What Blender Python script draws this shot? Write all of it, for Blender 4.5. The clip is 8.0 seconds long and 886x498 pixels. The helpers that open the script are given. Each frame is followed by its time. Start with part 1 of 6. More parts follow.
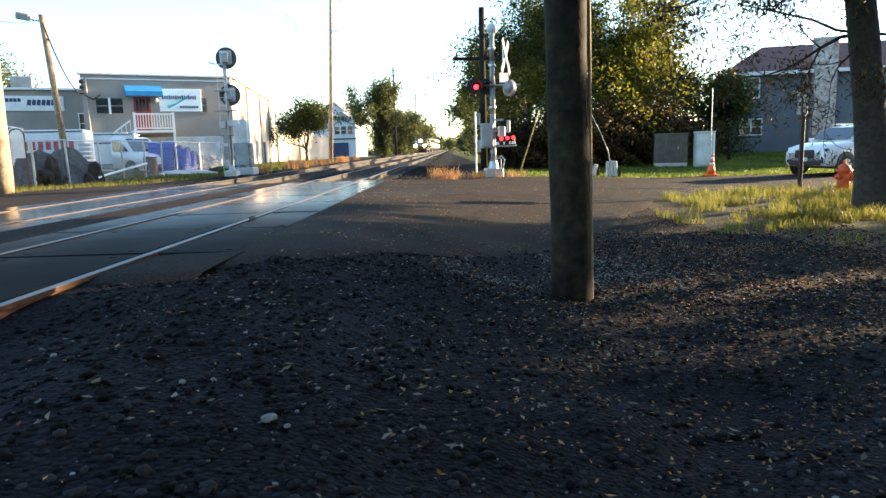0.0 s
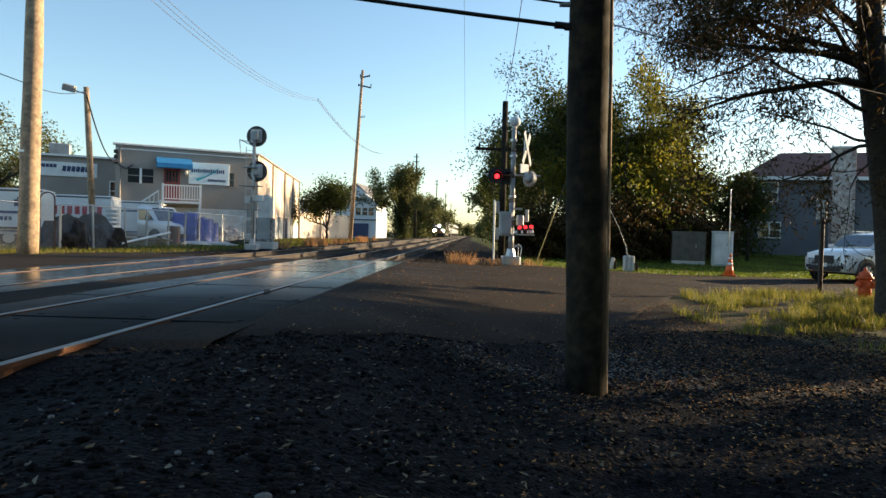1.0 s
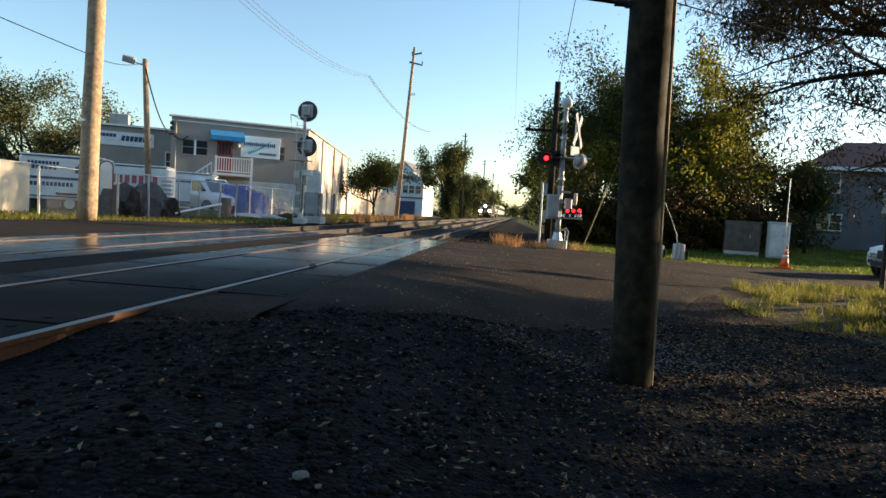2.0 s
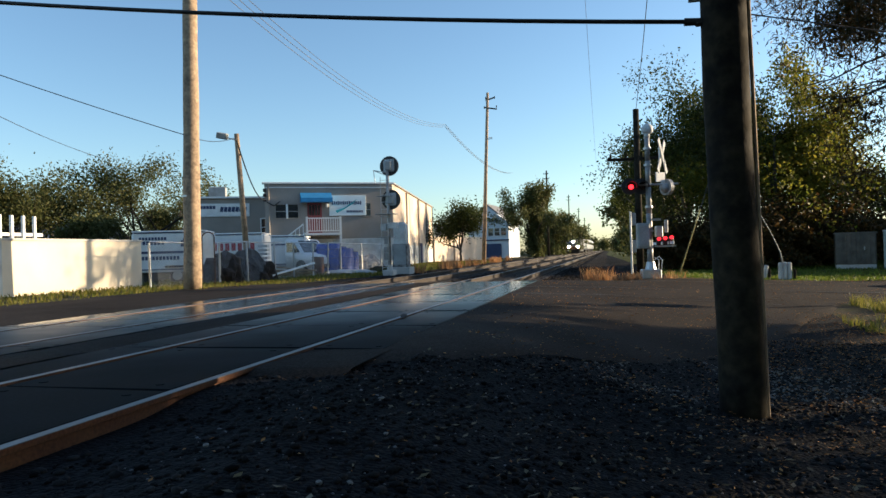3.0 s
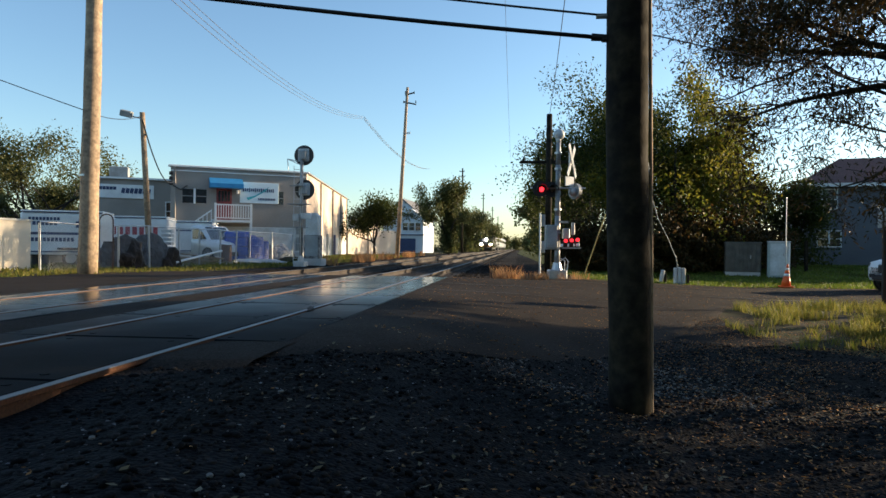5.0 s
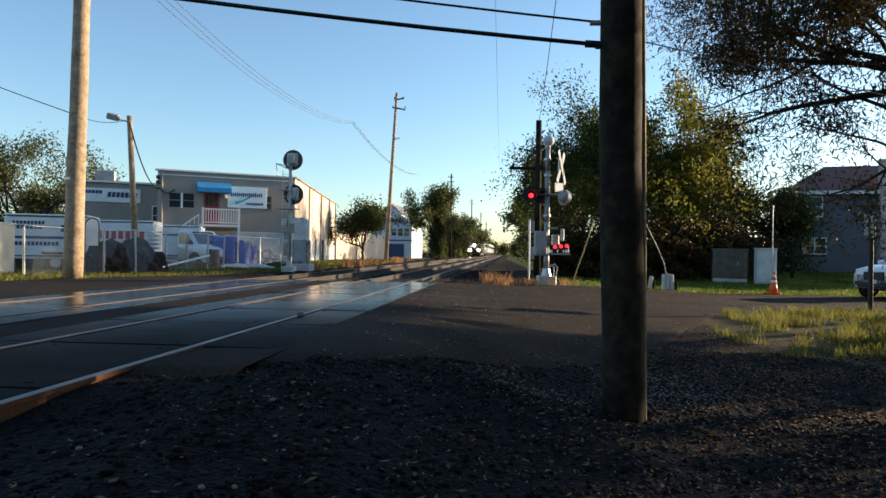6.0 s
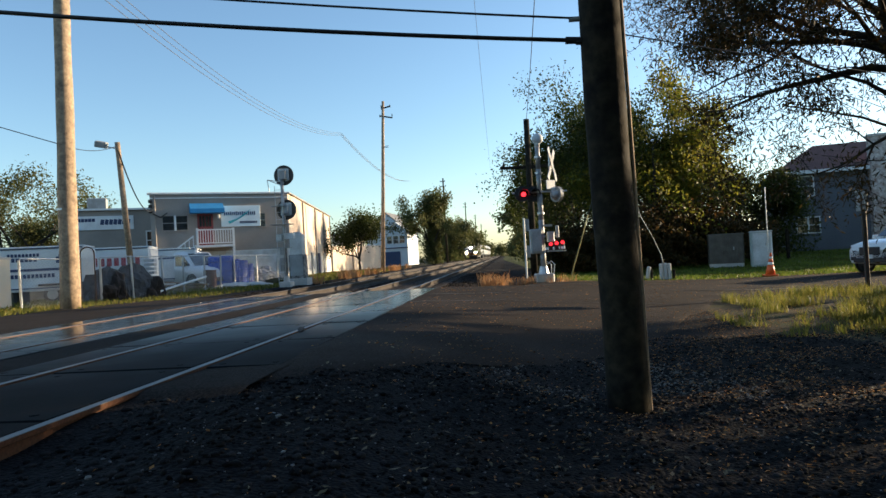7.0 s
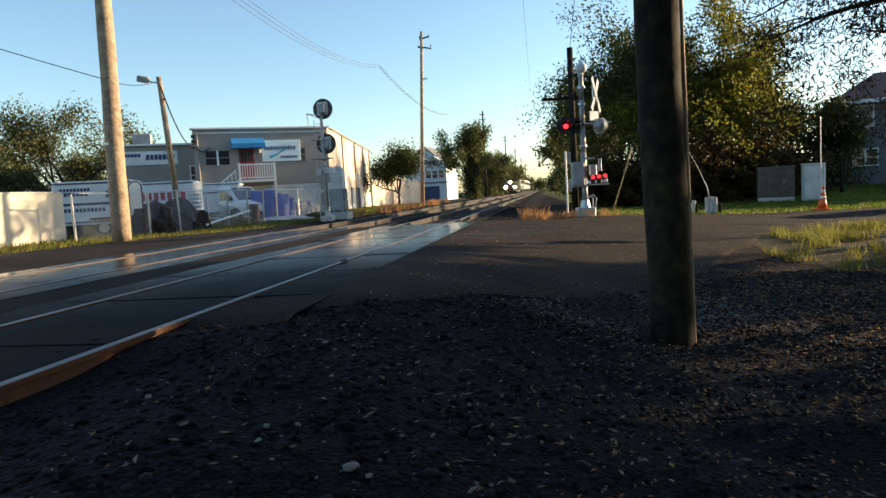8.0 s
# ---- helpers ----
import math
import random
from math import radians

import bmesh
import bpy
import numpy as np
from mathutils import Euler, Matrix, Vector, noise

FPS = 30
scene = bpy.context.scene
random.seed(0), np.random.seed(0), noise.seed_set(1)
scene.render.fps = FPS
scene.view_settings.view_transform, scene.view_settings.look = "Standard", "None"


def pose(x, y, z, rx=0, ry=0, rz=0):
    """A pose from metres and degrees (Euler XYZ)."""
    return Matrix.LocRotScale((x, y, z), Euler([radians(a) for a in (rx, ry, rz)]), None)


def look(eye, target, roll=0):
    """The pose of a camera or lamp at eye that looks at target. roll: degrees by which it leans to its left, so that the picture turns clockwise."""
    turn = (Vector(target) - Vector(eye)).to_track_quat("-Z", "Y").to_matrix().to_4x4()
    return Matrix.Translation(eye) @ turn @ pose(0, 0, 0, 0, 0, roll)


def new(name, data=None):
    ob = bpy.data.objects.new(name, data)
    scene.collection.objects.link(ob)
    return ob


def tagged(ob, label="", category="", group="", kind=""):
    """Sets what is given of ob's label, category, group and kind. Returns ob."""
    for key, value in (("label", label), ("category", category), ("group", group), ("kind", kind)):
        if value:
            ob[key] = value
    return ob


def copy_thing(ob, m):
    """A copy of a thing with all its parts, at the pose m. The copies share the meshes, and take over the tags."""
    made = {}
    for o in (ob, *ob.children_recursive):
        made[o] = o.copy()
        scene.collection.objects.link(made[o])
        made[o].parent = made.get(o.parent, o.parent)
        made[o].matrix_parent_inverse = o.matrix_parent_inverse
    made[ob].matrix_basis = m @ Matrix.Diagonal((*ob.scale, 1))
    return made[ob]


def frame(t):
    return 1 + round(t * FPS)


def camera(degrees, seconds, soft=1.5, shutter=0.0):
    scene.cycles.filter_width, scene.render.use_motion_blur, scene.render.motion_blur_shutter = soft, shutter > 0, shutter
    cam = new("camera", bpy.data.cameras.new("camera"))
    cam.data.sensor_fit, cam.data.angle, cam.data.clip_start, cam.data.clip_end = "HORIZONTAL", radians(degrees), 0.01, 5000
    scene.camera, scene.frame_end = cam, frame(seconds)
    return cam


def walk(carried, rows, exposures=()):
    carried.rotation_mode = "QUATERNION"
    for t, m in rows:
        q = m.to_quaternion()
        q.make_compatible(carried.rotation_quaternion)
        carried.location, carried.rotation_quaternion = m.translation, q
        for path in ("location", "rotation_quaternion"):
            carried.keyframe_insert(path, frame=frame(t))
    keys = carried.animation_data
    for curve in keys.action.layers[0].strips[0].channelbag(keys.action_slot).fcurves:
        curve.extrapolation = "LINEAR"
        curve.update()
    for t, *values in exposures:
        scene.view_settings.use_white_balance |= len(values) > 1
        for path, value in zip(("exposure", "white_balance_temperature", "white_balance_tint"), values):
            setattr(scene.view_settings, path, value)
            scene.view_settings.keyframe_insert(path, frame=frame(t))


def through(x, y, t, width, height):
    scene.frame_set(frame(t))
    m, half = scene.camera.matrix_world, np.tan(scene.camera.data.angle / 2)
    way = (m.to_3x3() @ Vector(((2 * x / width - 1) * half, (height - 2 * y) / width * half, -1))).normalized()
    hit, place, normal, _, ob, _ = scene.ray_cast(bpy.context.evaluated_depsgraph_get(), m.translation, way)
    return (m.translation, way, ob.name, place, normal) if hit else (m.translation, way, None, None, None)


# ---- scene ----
cam = camera(67.48, 8.0, soft=1.5)


def aim(eye, yaw, pitch, roll):
    """A view from a held camera: its place, then degrees to the left, up, and lean."""
    y, p = radians(yaw), radians(pitch)
    ahead = Vector((-math.sin(y) * math.cos(p), math.cos(y) * math.cos(p), math.sin(p)))
    return look(eye, Vector(eye) + ahead, roll)


PATH = [
    (0.0, aim((-0.017, -0.077, 1.430), 0.02, -8.62, -1.62)),
    (0.3, aim((0.000, -0.063, 1.422), -0.80, -0.12, -0.13)),
    (0.5, aim((0.008, -0.054, 1.417), -0.54, -0.61, 0.46)),
    (1.0, aim((-0.014, -0.048, 1.408), 1.32, -1.30, 1.54)),
    (1.5, aim((-0.007, -0.052, 1.401), 0.25, -3.22, 1.88)),
    (1.7, aim((-0.016, 0.012, 1.406), 2.37, -3.39, 2.50)),
    (2.8, aim((-0.034, 0.050, 1.429), 10.58, -0.76, 0.68)),
    (3.0, aim((0.000, 0.061, 1.415), 12.84, 0.40, -1.62)),
    (3.5, aim((-0.005, 0.030, 1.415), 9.99, 4.46, -2.63)),
    (4.0, aim((0.054, 0.041, 1.440), 10.52, 0.91, -1.19)),
    (4.5, aim((0.035, -0.005, 1.430), 4.66, 0.15, 3.19)),
    (5.0, aim((0.068, -0.006, 1.435), 5.45, -0.16, 0.67)),
    (5.2, aim((0.034, 0.014, 1.433), 3.60, -0.43, 0.69)),
    (6.3, aim((0.022, 0.034, 1.443), 4.78, 1.25, 0.81)),
    (6.5, aim((0.070, -0.010, 1.425), 4.24, 1.84, -0.04)),
    (7.0, aim((0.034, 0.018, 1.441), 4.13, 0.72, -3.07)),
    (7.5, aim((0.066, 0.021, 1.419), 8.84, -0.29, -4.50)),
    (8.0, aim((-0.000, 0.043, 1.409), 7.79, -4.71, -3.15)),
]
walk(cam, PATH, exposures=[(0.0, 2.45, 6650, 6), (0.3, 1.75, 6900, 6), (0.5, 1.38, 7150, 6), (1.0, 1.38, 7000, 6), (1.5, 1.42, 6950, 6), (2.8, 1.16, 6500, 6), (3.5, 0.98, 6050, 6),
                           (4.0, 1.10, 6350, 6), (4.5, 1.20, 6500, 6), (5.0, 1.15, 6450, 6), (6.5, 1.20, 6450, 6), (7.5, 1.15, 6450, 6), (8.0, 1.33, 6850, 6)])

# ---- daylight ----
SUN_AZ, SUN_EL = 63.0, 12.0          # degrees to the right of +y, and above the horizon
world = bpy.data.worlds.new("sky")
scene.world = world
world.use_nodes = True
wn = world.node_tree.nodes
sky = wn.new("ShaderNodeTexSky")
sky.sky_type, sky.sun_disc = "NISHITA", False
sky.sun_elevation, sky.sun_rotation = radians(SUN_EL), radians(SUN_AZ)
sky.altitude, sky.air_density, sky.dust_density, sky.ozone_density = 20.0, 1.0, 0.6, 2.6
wn["Background"].inputs["Strength"].default_value = 0.120
world.node_tree.links.new(sky.outputs["Color"], wn["Background"].inputs["Color"])
sun = new("sun", bpy.data.lights.new("sun", "SUN"))
sun.data.energy, sun.data.angle, sun.data.color = 5.0, radians(0.55), (1.0, 0.76, 0.50)
sun_dir = Vector((math.sin(radians(SUN_AZ)) * math.cos(radians(SUN_EL)), math.cos(radians(SUN_AZ)) * math.cos(radians(SUN_EL)), math.sin(radians(SUN_EL))))
sun.matrix_world = look(sun_dir * 60, (0, 0, 0))


# ---- materials ----
def material(name, colour, rough=0.7, metal=0.0, vary=0.25, grain=30.0, bump=0.2, stain=2.0, coat=0.0, dist=0.01, tint=None, island=0.0):
    """A surface with fine grain, broad stains and relief; tint is a second colour for the stains."""
    m = bpy.data.materials.new(name)
    m.use_nodes = True
    nt, n = m.node_tree, m.node_tree.nodes
    bsdf = n["Principled BSDF"]
    pos = n.new("ShaderNodeTexCoord")
    fine, broad = n.new("ShaderNodeTexNoise"), n.new("ShaderNodeTexNoise")
    fine.inputs["Scale"].default_value, fine.inputs["Detail"].default_value = grain, 6
    broad.inputs["Scale"].default_value, broad.inputs["Detail"].default_value = stain, 5
    for tex in (fine, broad):
        nt.links.new(pos.outputs["Object"], tex.inputs["Vector"])
    mix = n.new("ShaderNodeMix")
    mix.data_type = "RGBA"
    c = Vector(colour)
    other = Vector(tint) if tint else c * (1 - vary)
    mix.inputs["A"].default_value, mix.inputs["B"].default_value = (*(c * (1 + vary * 0.3)), 1), (*other, 1)
    ramp = n.new("ShaderNodeMapRange")
    ramp.inputs["From Min"].default_value, ramp.inputs["From Max"].default_value = 0.35, 0.7
    nt.links.new(broad.outputs["Fac"], ramp.inputs["Value"])
    nt.links.new(ramp.outputs["Result"], mix.inputs["Factor"])
    hsv = n.new("ShaderNodeHueSaturation")
    val = n.new("ShaderNodeMapRange")
    val.inputs["From Min"].default_value, val.inputs["From Max"].default_value = 0.3, 0.7
    val.inputs["To Min"].default_value, val.inputs["To Max"].default_value = 1 - vary, 1 + vary
    nt.links.new(fine.outputs["Fac"], val.inputs["Value"])
    last = val.outputs["Result"]
    if island:
        geo, spread, times = n.new("ShaderNodeNewGeometry"), n.new("ShaderNodeMapRange"), n.new("ShaderNodeMath")
        spread.inputs["To Min"].default_value, spread.inputs["To Max"].default_value = 1 - island, 1 + island
        times.operation = "MULTIPLY"
        nt.links.new(geo.outputs["Random Per Island"], spread.inputs["Value"])
        nt.links.new(spread.outputs["Result"], times.inputs[0])
        nt.links.new(last, times.inputs[1])
        last = times.outputs[0]
    nt.links.new(last, hsv.inputs["Value"])
    nt.links.new(mix.outputs["Result"], hsv.inputs["Color"])
    nt.links.new(hsv.outputs["Color"], bsdf.inputs["Base Color"])
    rr = n.new("ShaderNodeMapRange")
    rr.inputs["To Min"].default_value, rr.inputs["To Max"].default_value = max(0.02, rough - 0.12), min(1, rough + 0.12)
    nt.links.new(broad.outputs["Fac"], rr.inputs["Value"])
    nt.links.new(rr.outputs["Result"], bsdf.inputs["Roughness"])
    bsdf.inputs["Metallic"].default_value = metal
    bsdf.inputs["Coat Weight"].default_value = coat
    if bump:
        b = n.new("ShaderNodeBump")
        b.inputs["Strength"].default_value, b.inputs["Distance"].default_value = bump, dist
        nt.links.new(fine.outputs["Fac"], b.inputs["Height"])
        nt.links.new(b.outputs["Normal"], bsdf.inputs["Normal"])
    return m


def stony(name, colour, tint, size, bump=0.9, dist=0.02, rough=0.9):
    """Loose stone: cells of several greys, with relief."""
    m = material(name, colour, rough, vary=0.3, grain=60, bump=0, stain=0.6, tint=tint)
    nt, n = m.node_tree, m.node_tree.nodes
    bsdf = n["Principled BSDF"]
    cell = n.new("ShaderNodeTexVoronoi")
    cell.inputs["Scale"].default_value = size
    pos = n["Texture Coordinate"]
    nt.links.new(pos.outputs["Object"], cell.inputs["Vector"])
    bw = n.new("ShaderNodeRGBToBW")
    nt.links.new(cell.outputs["Color"], bw.inputs["Color"])
    spread = n.new("ShaderNodeMapRange")
    spread.inputs["To Min"].default_value, spread.inputs["To Max"].default_value = 0.35, 1.7
    nt.links.new(bw.outputs["Val"], spread.inputs["Value"])
    hue = n.new("ShaderNodeHueSaturation")
    old = bsdf.inputs["Base Color"].links[0].from_socket
    nt.links.new(old, hue.inputs["Color"])
    nt.links.new(spread.outputs["Result"], hue.inputs["Value"])
    nt.links.new(hue.outputs["Color"], bsdf.inputs["Base Color"])
    b = n.new("ShaderNodeBump")
    b.invert = True
    b.inputs["Strength"].default_value, b.inputs["Distance"].default_value = bump, dist
    nt.links.new(cell.outputs["Distance"], b.inputs["Height"])
    nt.links.new(b.outputs["Normal"], bsdf.inputs["Normal"])
    return m


def leafy(name, colour, second, through=0.35, rough=0.55):
    """Leaves: each its own shade between two colours, and letting light through."""
    m = bpy.data.materials.new(name)
    m.use_nodes = True
    nt, n = m.node_tree, m.node_tree.nodes
    bsdf, out = n["Principled BSDF"], n["Material Output"]
    geo, ramp = n.new("ShaderNodeNewGeometry"), n.new("ShaderNodeMix")
    ramp.data_type = "RGBA"
    ramp.inputs["A"].default_value, ramp.inputs["B"].default_value = (*colour, 1), (*second, 1)
    nt.links.new(geo.outputs["Random Per Island"], ramp.inputs["Factor"])
    noise_tex = n.new("ShaderNodeTexNoise")
    noise_tex.inputs["Scale"].default_value = 0.5
    pos = n.new("ShaderNodeTexCoord")
    nt.links.new(pos.outputs["Object"], noise_tex.inputs["Vector"])
    spread, hsv = n.new("ShaderNodeMapRange"), n.new("ShaderNodeHueSaturation")
    spread.inputs["From Min"].default_value, spread.inputs["From Max"].default_value = 0.3, 0.7
    spread.inputs["To Min"].default_value, spread.inputs["To Max"].default_value = 0.65, 1.35
    nt.links.new(noise_tex.outputs["Fac"], spread.inputs["Value"])
    nt.links.new(spread.outputs["Result"], hsv.inputs["Value"])
    nt.links.new(ramp.outputs["Result"], hsv.inputs["Color"])
    nt.links.new(hsv.outputs["Color"], bsdf.inputs["Base Color"])
    bsdf.inputs["Roughness"].default_value = rough
    bsdf.inputs["Specular IOR Level"].default_value = 0.18
    trans, mix = n.new("ShaderNodeBsdfTranslucent"), n.new("ShaderNodeMixShader")
    nt.links.new(hsv.outputs["Color"], trans.inputs["Color"])
    mix.inputs[0].default_value = through
    nt.links.new(bsdf.outputs[0], mix.inputs[1])
    nt.links.new(trans.outputs[0], mix.inputs[2])
    nt.links.new(mix.outputs[0], out.inputs["Surface"])
    return m


def glowing(name, colour, strength):
    m = bpy.data.materials.new(name)
    m.use_nodes = True
    b = m.node_tree.nodes["Principled BSDF"]
    b.inputs["Base Color"].default_value = (*colour, 1)
    b.inputs["Emission Color"].default_value = (*colour, 1)
    b.inputs["Emission Strength"].default_value = strength
    return m


def glassy(name, colour=(0.02, 0.025, 0.03), rough=0.06):
    m = material(name, colour, rough + 0.1, vary=0.1, bump=0, coat=1.0)
    return m


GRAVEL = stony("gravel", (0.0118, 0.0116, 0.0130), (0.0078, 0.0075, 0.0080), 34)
BALLAST = stony("ballast", (0.026, 0.021, 0.018), (0.017, 0.014, 0.012), 18, dist=0.04)
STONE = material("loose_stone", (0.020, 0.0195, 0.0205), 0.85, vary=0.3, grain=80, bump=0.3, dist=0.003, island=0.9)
PALE_STONE = material("pale_stone", (0.17, 0.165, 0.155), 0.8, vary=0.2, grain=60, bump=0.4, dist=0.004)
GRIT = material("tan_grit", (0.075, 0.062, 0.052), 0.9, vary=0.3, grain=60, bump=0.2, island=0.7)
ASPHALT = stony("asphalt", (0.032, 0.025, 0.0205), (0.019, 0.0152, 0.0128), 70, bump=0.5, dist=0.008)
CRACK = material("tar", (0.018, 0.018, 0.02), 0.5, vary=0.3, bump=0.3)
SOIL = material("soil", (0.06, 0.047, 0.032), 0.95, vary=0.4, grain=25, bump=0.8, stain=1.2, dist=0.03, tint=(0.05, 0.055, 0.022))
LAWN = material("lawn_soil", (0.055, 0.075, 0.02), 0.95, vary=0.35, grain=30, bump=0.8, stain=0.7, dist=0.03, tint=(0.075, 0.065, 0.03))
PANEL = material("crossing_panel", (0.0095, 0.0097, 0.0115), 0.20, vary=0.25, grain=40, bump=0.04, stain=1.1, dist=0.004, tint=(0.0062, 0.0060, 0.0058))
for m in (PANEL, GRAVEL, BALLAST, STONE, ASPHALT, SOIL, LAWN):
    m.node_tree.nodes["Principled BSDF"].inputs["Specular IOR Level"].default_value = 0.07


def wet_patch(m, x_share, start, end, dry, wet, gloss_dry, gloss_wet):
    """A damp, polished stretch on a surface: smoother and glossier, with a ragged edge."""
    nt, n = m.node_tree, m.node_tree.nodes
    geo, parts, spot = n.new("ShaderNodeNewGeometry"), n.new("ShaderNodeSeparateXYZ"), n.new("ShaderNodeTexNoise")
    spot.inputs["Scale"].default_value, spot.inputs["Detail"].default_value = 0.7, 6
    nt.links.new(geo.outputs["Position"], parts.inputs[0])
    nt.links.new(geo.outputs["Position"], spot.inputs["Vector"])
    slant, ragged, total = n.new("ShaderNodeMath"), n.new("ShaderNodeMath"), n.new("ShaderNodeMath")
    slant.operation = ragged.operation = "MULTIPLY_ADD"
    slant.inputs[1].default_value, ragged.inputs[1].default_value = -x_share, 5.0
    nt.links.new(parts.outputs["X"], slant.inputs[0])
    nt.links.new(parts.outputs["Y"], slant.inputs[2])
    nt.links.new(spot.outputs["Fac"], ragged.inputs[0])
    nt.links.new(slant.outputs[0], ragged.inputs[2])
    for socket, a, b in (("Roughness", dry, wet), ("Specular IOR Level", gloss_dry, gloss_wet)):
        ramp = n.new("ShaderNodeMapRange")
        ramp.interpolation_type = "SMOOTHSTEP"
        for key, value in (("From Min", start), ("From Max", end), ("To Min", a), ("To Max", b)):
            ramp.inputs[key].default_value = value
        nt.links.new(ragged.outputs[0], ramp.inputs["Value"])
        nt.links.new(ramp.outputs["Result"], n["Principled BSDF"].inputs[socket])


wet_patch(PANEL, 0.7, 9.0, 18.5, 0.7, 0.18, 0.03, 0.11)
RAIL_TOP = material("worn_steel", (0.15, 0.157, 0.17), 0.45, metal=1.0, vary=0.1, grain=120, bump=0.05)
RUST = material("rusty_steel", (0.095, 0.037, 0.013), 0.9, vary=0.35, grain=50, bump=0.3, dist=0.004, tint=(0.075, 0.030, 0.016))
# rails past the crossing: trackside shade put into a darker rust
RUST_SHADED = material("shaded_rusty_steel", (0.030, 0.019, 0.013), 0.8, vary=0.3, grain=50, bump=0.3, dist=0.004, tint=(0.020, 0.014, 0.011))
TIE = material("old_tie_wood", (0.040, 0.030, 0.023), 0.9, vary=0.4, grain=25, bump=0.6)
POLE_DARK = material("creosote_wood", (0.0075, 0.0062, 0.0055), 0.85, vary=0.4, grain=14, bump=0.7, stain=5, dist=0.01, tint=(0.036, 0.029, 0.018))
POLE_TAN = material("weathered_wood", (0.36, 0.26, 0.17), 0.85, vary=0.3, grain=12, bump=0.7, stain=4, dist=0.012, tint=(0.22, 0.16, 0.11))
POLE_DARK.node_tree.nodes["Principled BSDF"].inputs["Specular IOR Level"].default_value = 0.15
BARK = material("bark", (0.026, 0.021, 0.017), 0.95, vary=0.45, grain=12, bump=1.0, stain=3, dist=0.03, tint=(0.042, 0.036, 0.027))
TWIG = material("twig_bark", (0.13, 0.11, 0.085), 0.9, vary=0.3, grain=20, bump=0.3)
CABLE = material("black_cable", (0.012, 0.012, 0.013), 0.5, vary=0.2, bump=0.1)
WIRE = material("aluminium_wire", (0.10, 0.10, 0.11), 0.5, metal=0.3, vary=0.1, bump=0)
GALV = material("galvanised_steel", (0.46, 0.47, 0.48), 0.42, metal=0.75, vary=0.15, grain=30, bump=0.1, stain=3)
SILVER = material("silver_paint", (0.34, 0.34, 0.34), 0.5, metal=0.35, vary=0.2, grain=25, bump=0.1, stain=3, tint=(0.20, 0.19, 0.18))
BLACK = material("black_paint", (0.014, 0.014, 0.016), 0.5, vary=0.2, bump=0.1)
GREY = material("grey_paint", (0.33, 0.35, 0.36), 0.6, vary=0.12, grain=25, bump=0.1, stain=2, tint=(0.24, 0.25, 0.24))
PALE_GREY = material("pale_grey_paint", (0.58, 0.61, 0.62), 0.55, vary=0.1, grain=20, bump=0.08, stain=2, tint=(0.42, 0.42, 0.40))
WHITE = material("white_paint", (0.78, 0.78, 0.77), 0.5, vary=0.06, grain=25, bump=0.05, stain=1.5, tint=(0.66, 0.66, 0.65))
WHITE_CAR = material("white_car_paint", (0.80, 0.81, 0.82), 0.25, vary=0.03, bump=0, coat=0.8)
STUCCO = material("cream_stucco", (0.74, 0.66, 0.52), 0.9, vary=0.08, grain=50, bump=0.35, stain=0.8, dist=0.006, tint=(0.66, 0.57, 0.45))
CONCRETE = material("pale_concrete", (0.55, 0.53, 0.50), 0.85, vary=0.15, grain=25, bump=0.3, stain=1, tint=(0.42, 0.41, 0.39))
PAINTED_BLOCK = material("painted_block", (0.72, 0.71, 0.68), 0.8, vary=0.1, grain=20, bump=0.25, stain=0.5, tint=(0.58, 0.57, 0.54))
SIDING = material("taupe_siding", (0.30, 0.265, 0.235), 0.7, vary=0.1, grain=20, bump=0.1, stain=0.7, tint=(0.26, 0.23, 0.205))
# walls facing the low sun: its brightness is put into this paler tan
SUNLIT_SIDE = material("sunlit_side_wall", (0.70, 0.58, 0.46), 0.85, vary=0.12, grain=20, bump=0.25, stain=0.6, tint=(0.60, 0.47, 0.36))
TRIM = material("white_trim", (0.76, 0.76, 0.75), 0.55, vary=0.05, bump=0.05)
BLUE_AWNING = material("blue_awning", (0.02, 0.22, 0.48), 0.7, vary=0.12, grain=60, bump=0.1)
NAVY = material("navy_trim", (0.015, 0.025, 0.10), 0.6, vary=0.15, bump=0.05)
BLUE_PLASTIC = material("blue_plastic", (0.012, 0.075, 0.42), 0.5, vary=0.2, grain=10, bump=0.3, stain=2)
TARP = material("grey_tarp", (0.18, 0.20, 0.22), 0.65, vary=0.25, grain=8, bump=0.5, stain=2, dist=0.03)
RED = material("red_paint", (0.20, 0.030, 0.030), 0.5, vary=0.1, bump=0.05)
ORANGE = material("orange_plastic", (0.85, 0.13, 0.02), 0.45, vary=0.1, bump=0.05)
HYDRANT = material("faded_red_orange_paint", (0.62, 0.10, 0.025), 0.55, vary=0.15, grain=30, bump=0.15, stain=6)
YELLOW = material("yellow_plastic", (0.36, 0.27, 0.08), 0.6, vary=0.15, bump=0.05)
RUBBER = material("rubber", (0.016, 0.016, 0.017), 0.8, vary=0.2, bump=0.2)
GLASS = glassy("dark_window_glass")
LENS = glassy("dark_lens", (0.03, 0.006, 0.006))
HOUSE_SIDING = material("grey_blue_siding", (0.115, 0.13, 0.15), 0.75, vary=0.1, grain=15, bump=0.1, stain=0.6, tint=(0.10, 0.11, 0.13))
FAR_SIDING = material("pale_blue_siding", (0.62, 0.67, 0.72), 0.7, vary=0.06, bump=0.05)
ROOF_RED = material("red_brown_shingle", (0.11, 0.045, 0.035), 0.9, vary=0.3, grain=18, bump=0.5, stain=1.5, dist=0.02, tint=(0.11, 0.05, 0.042))
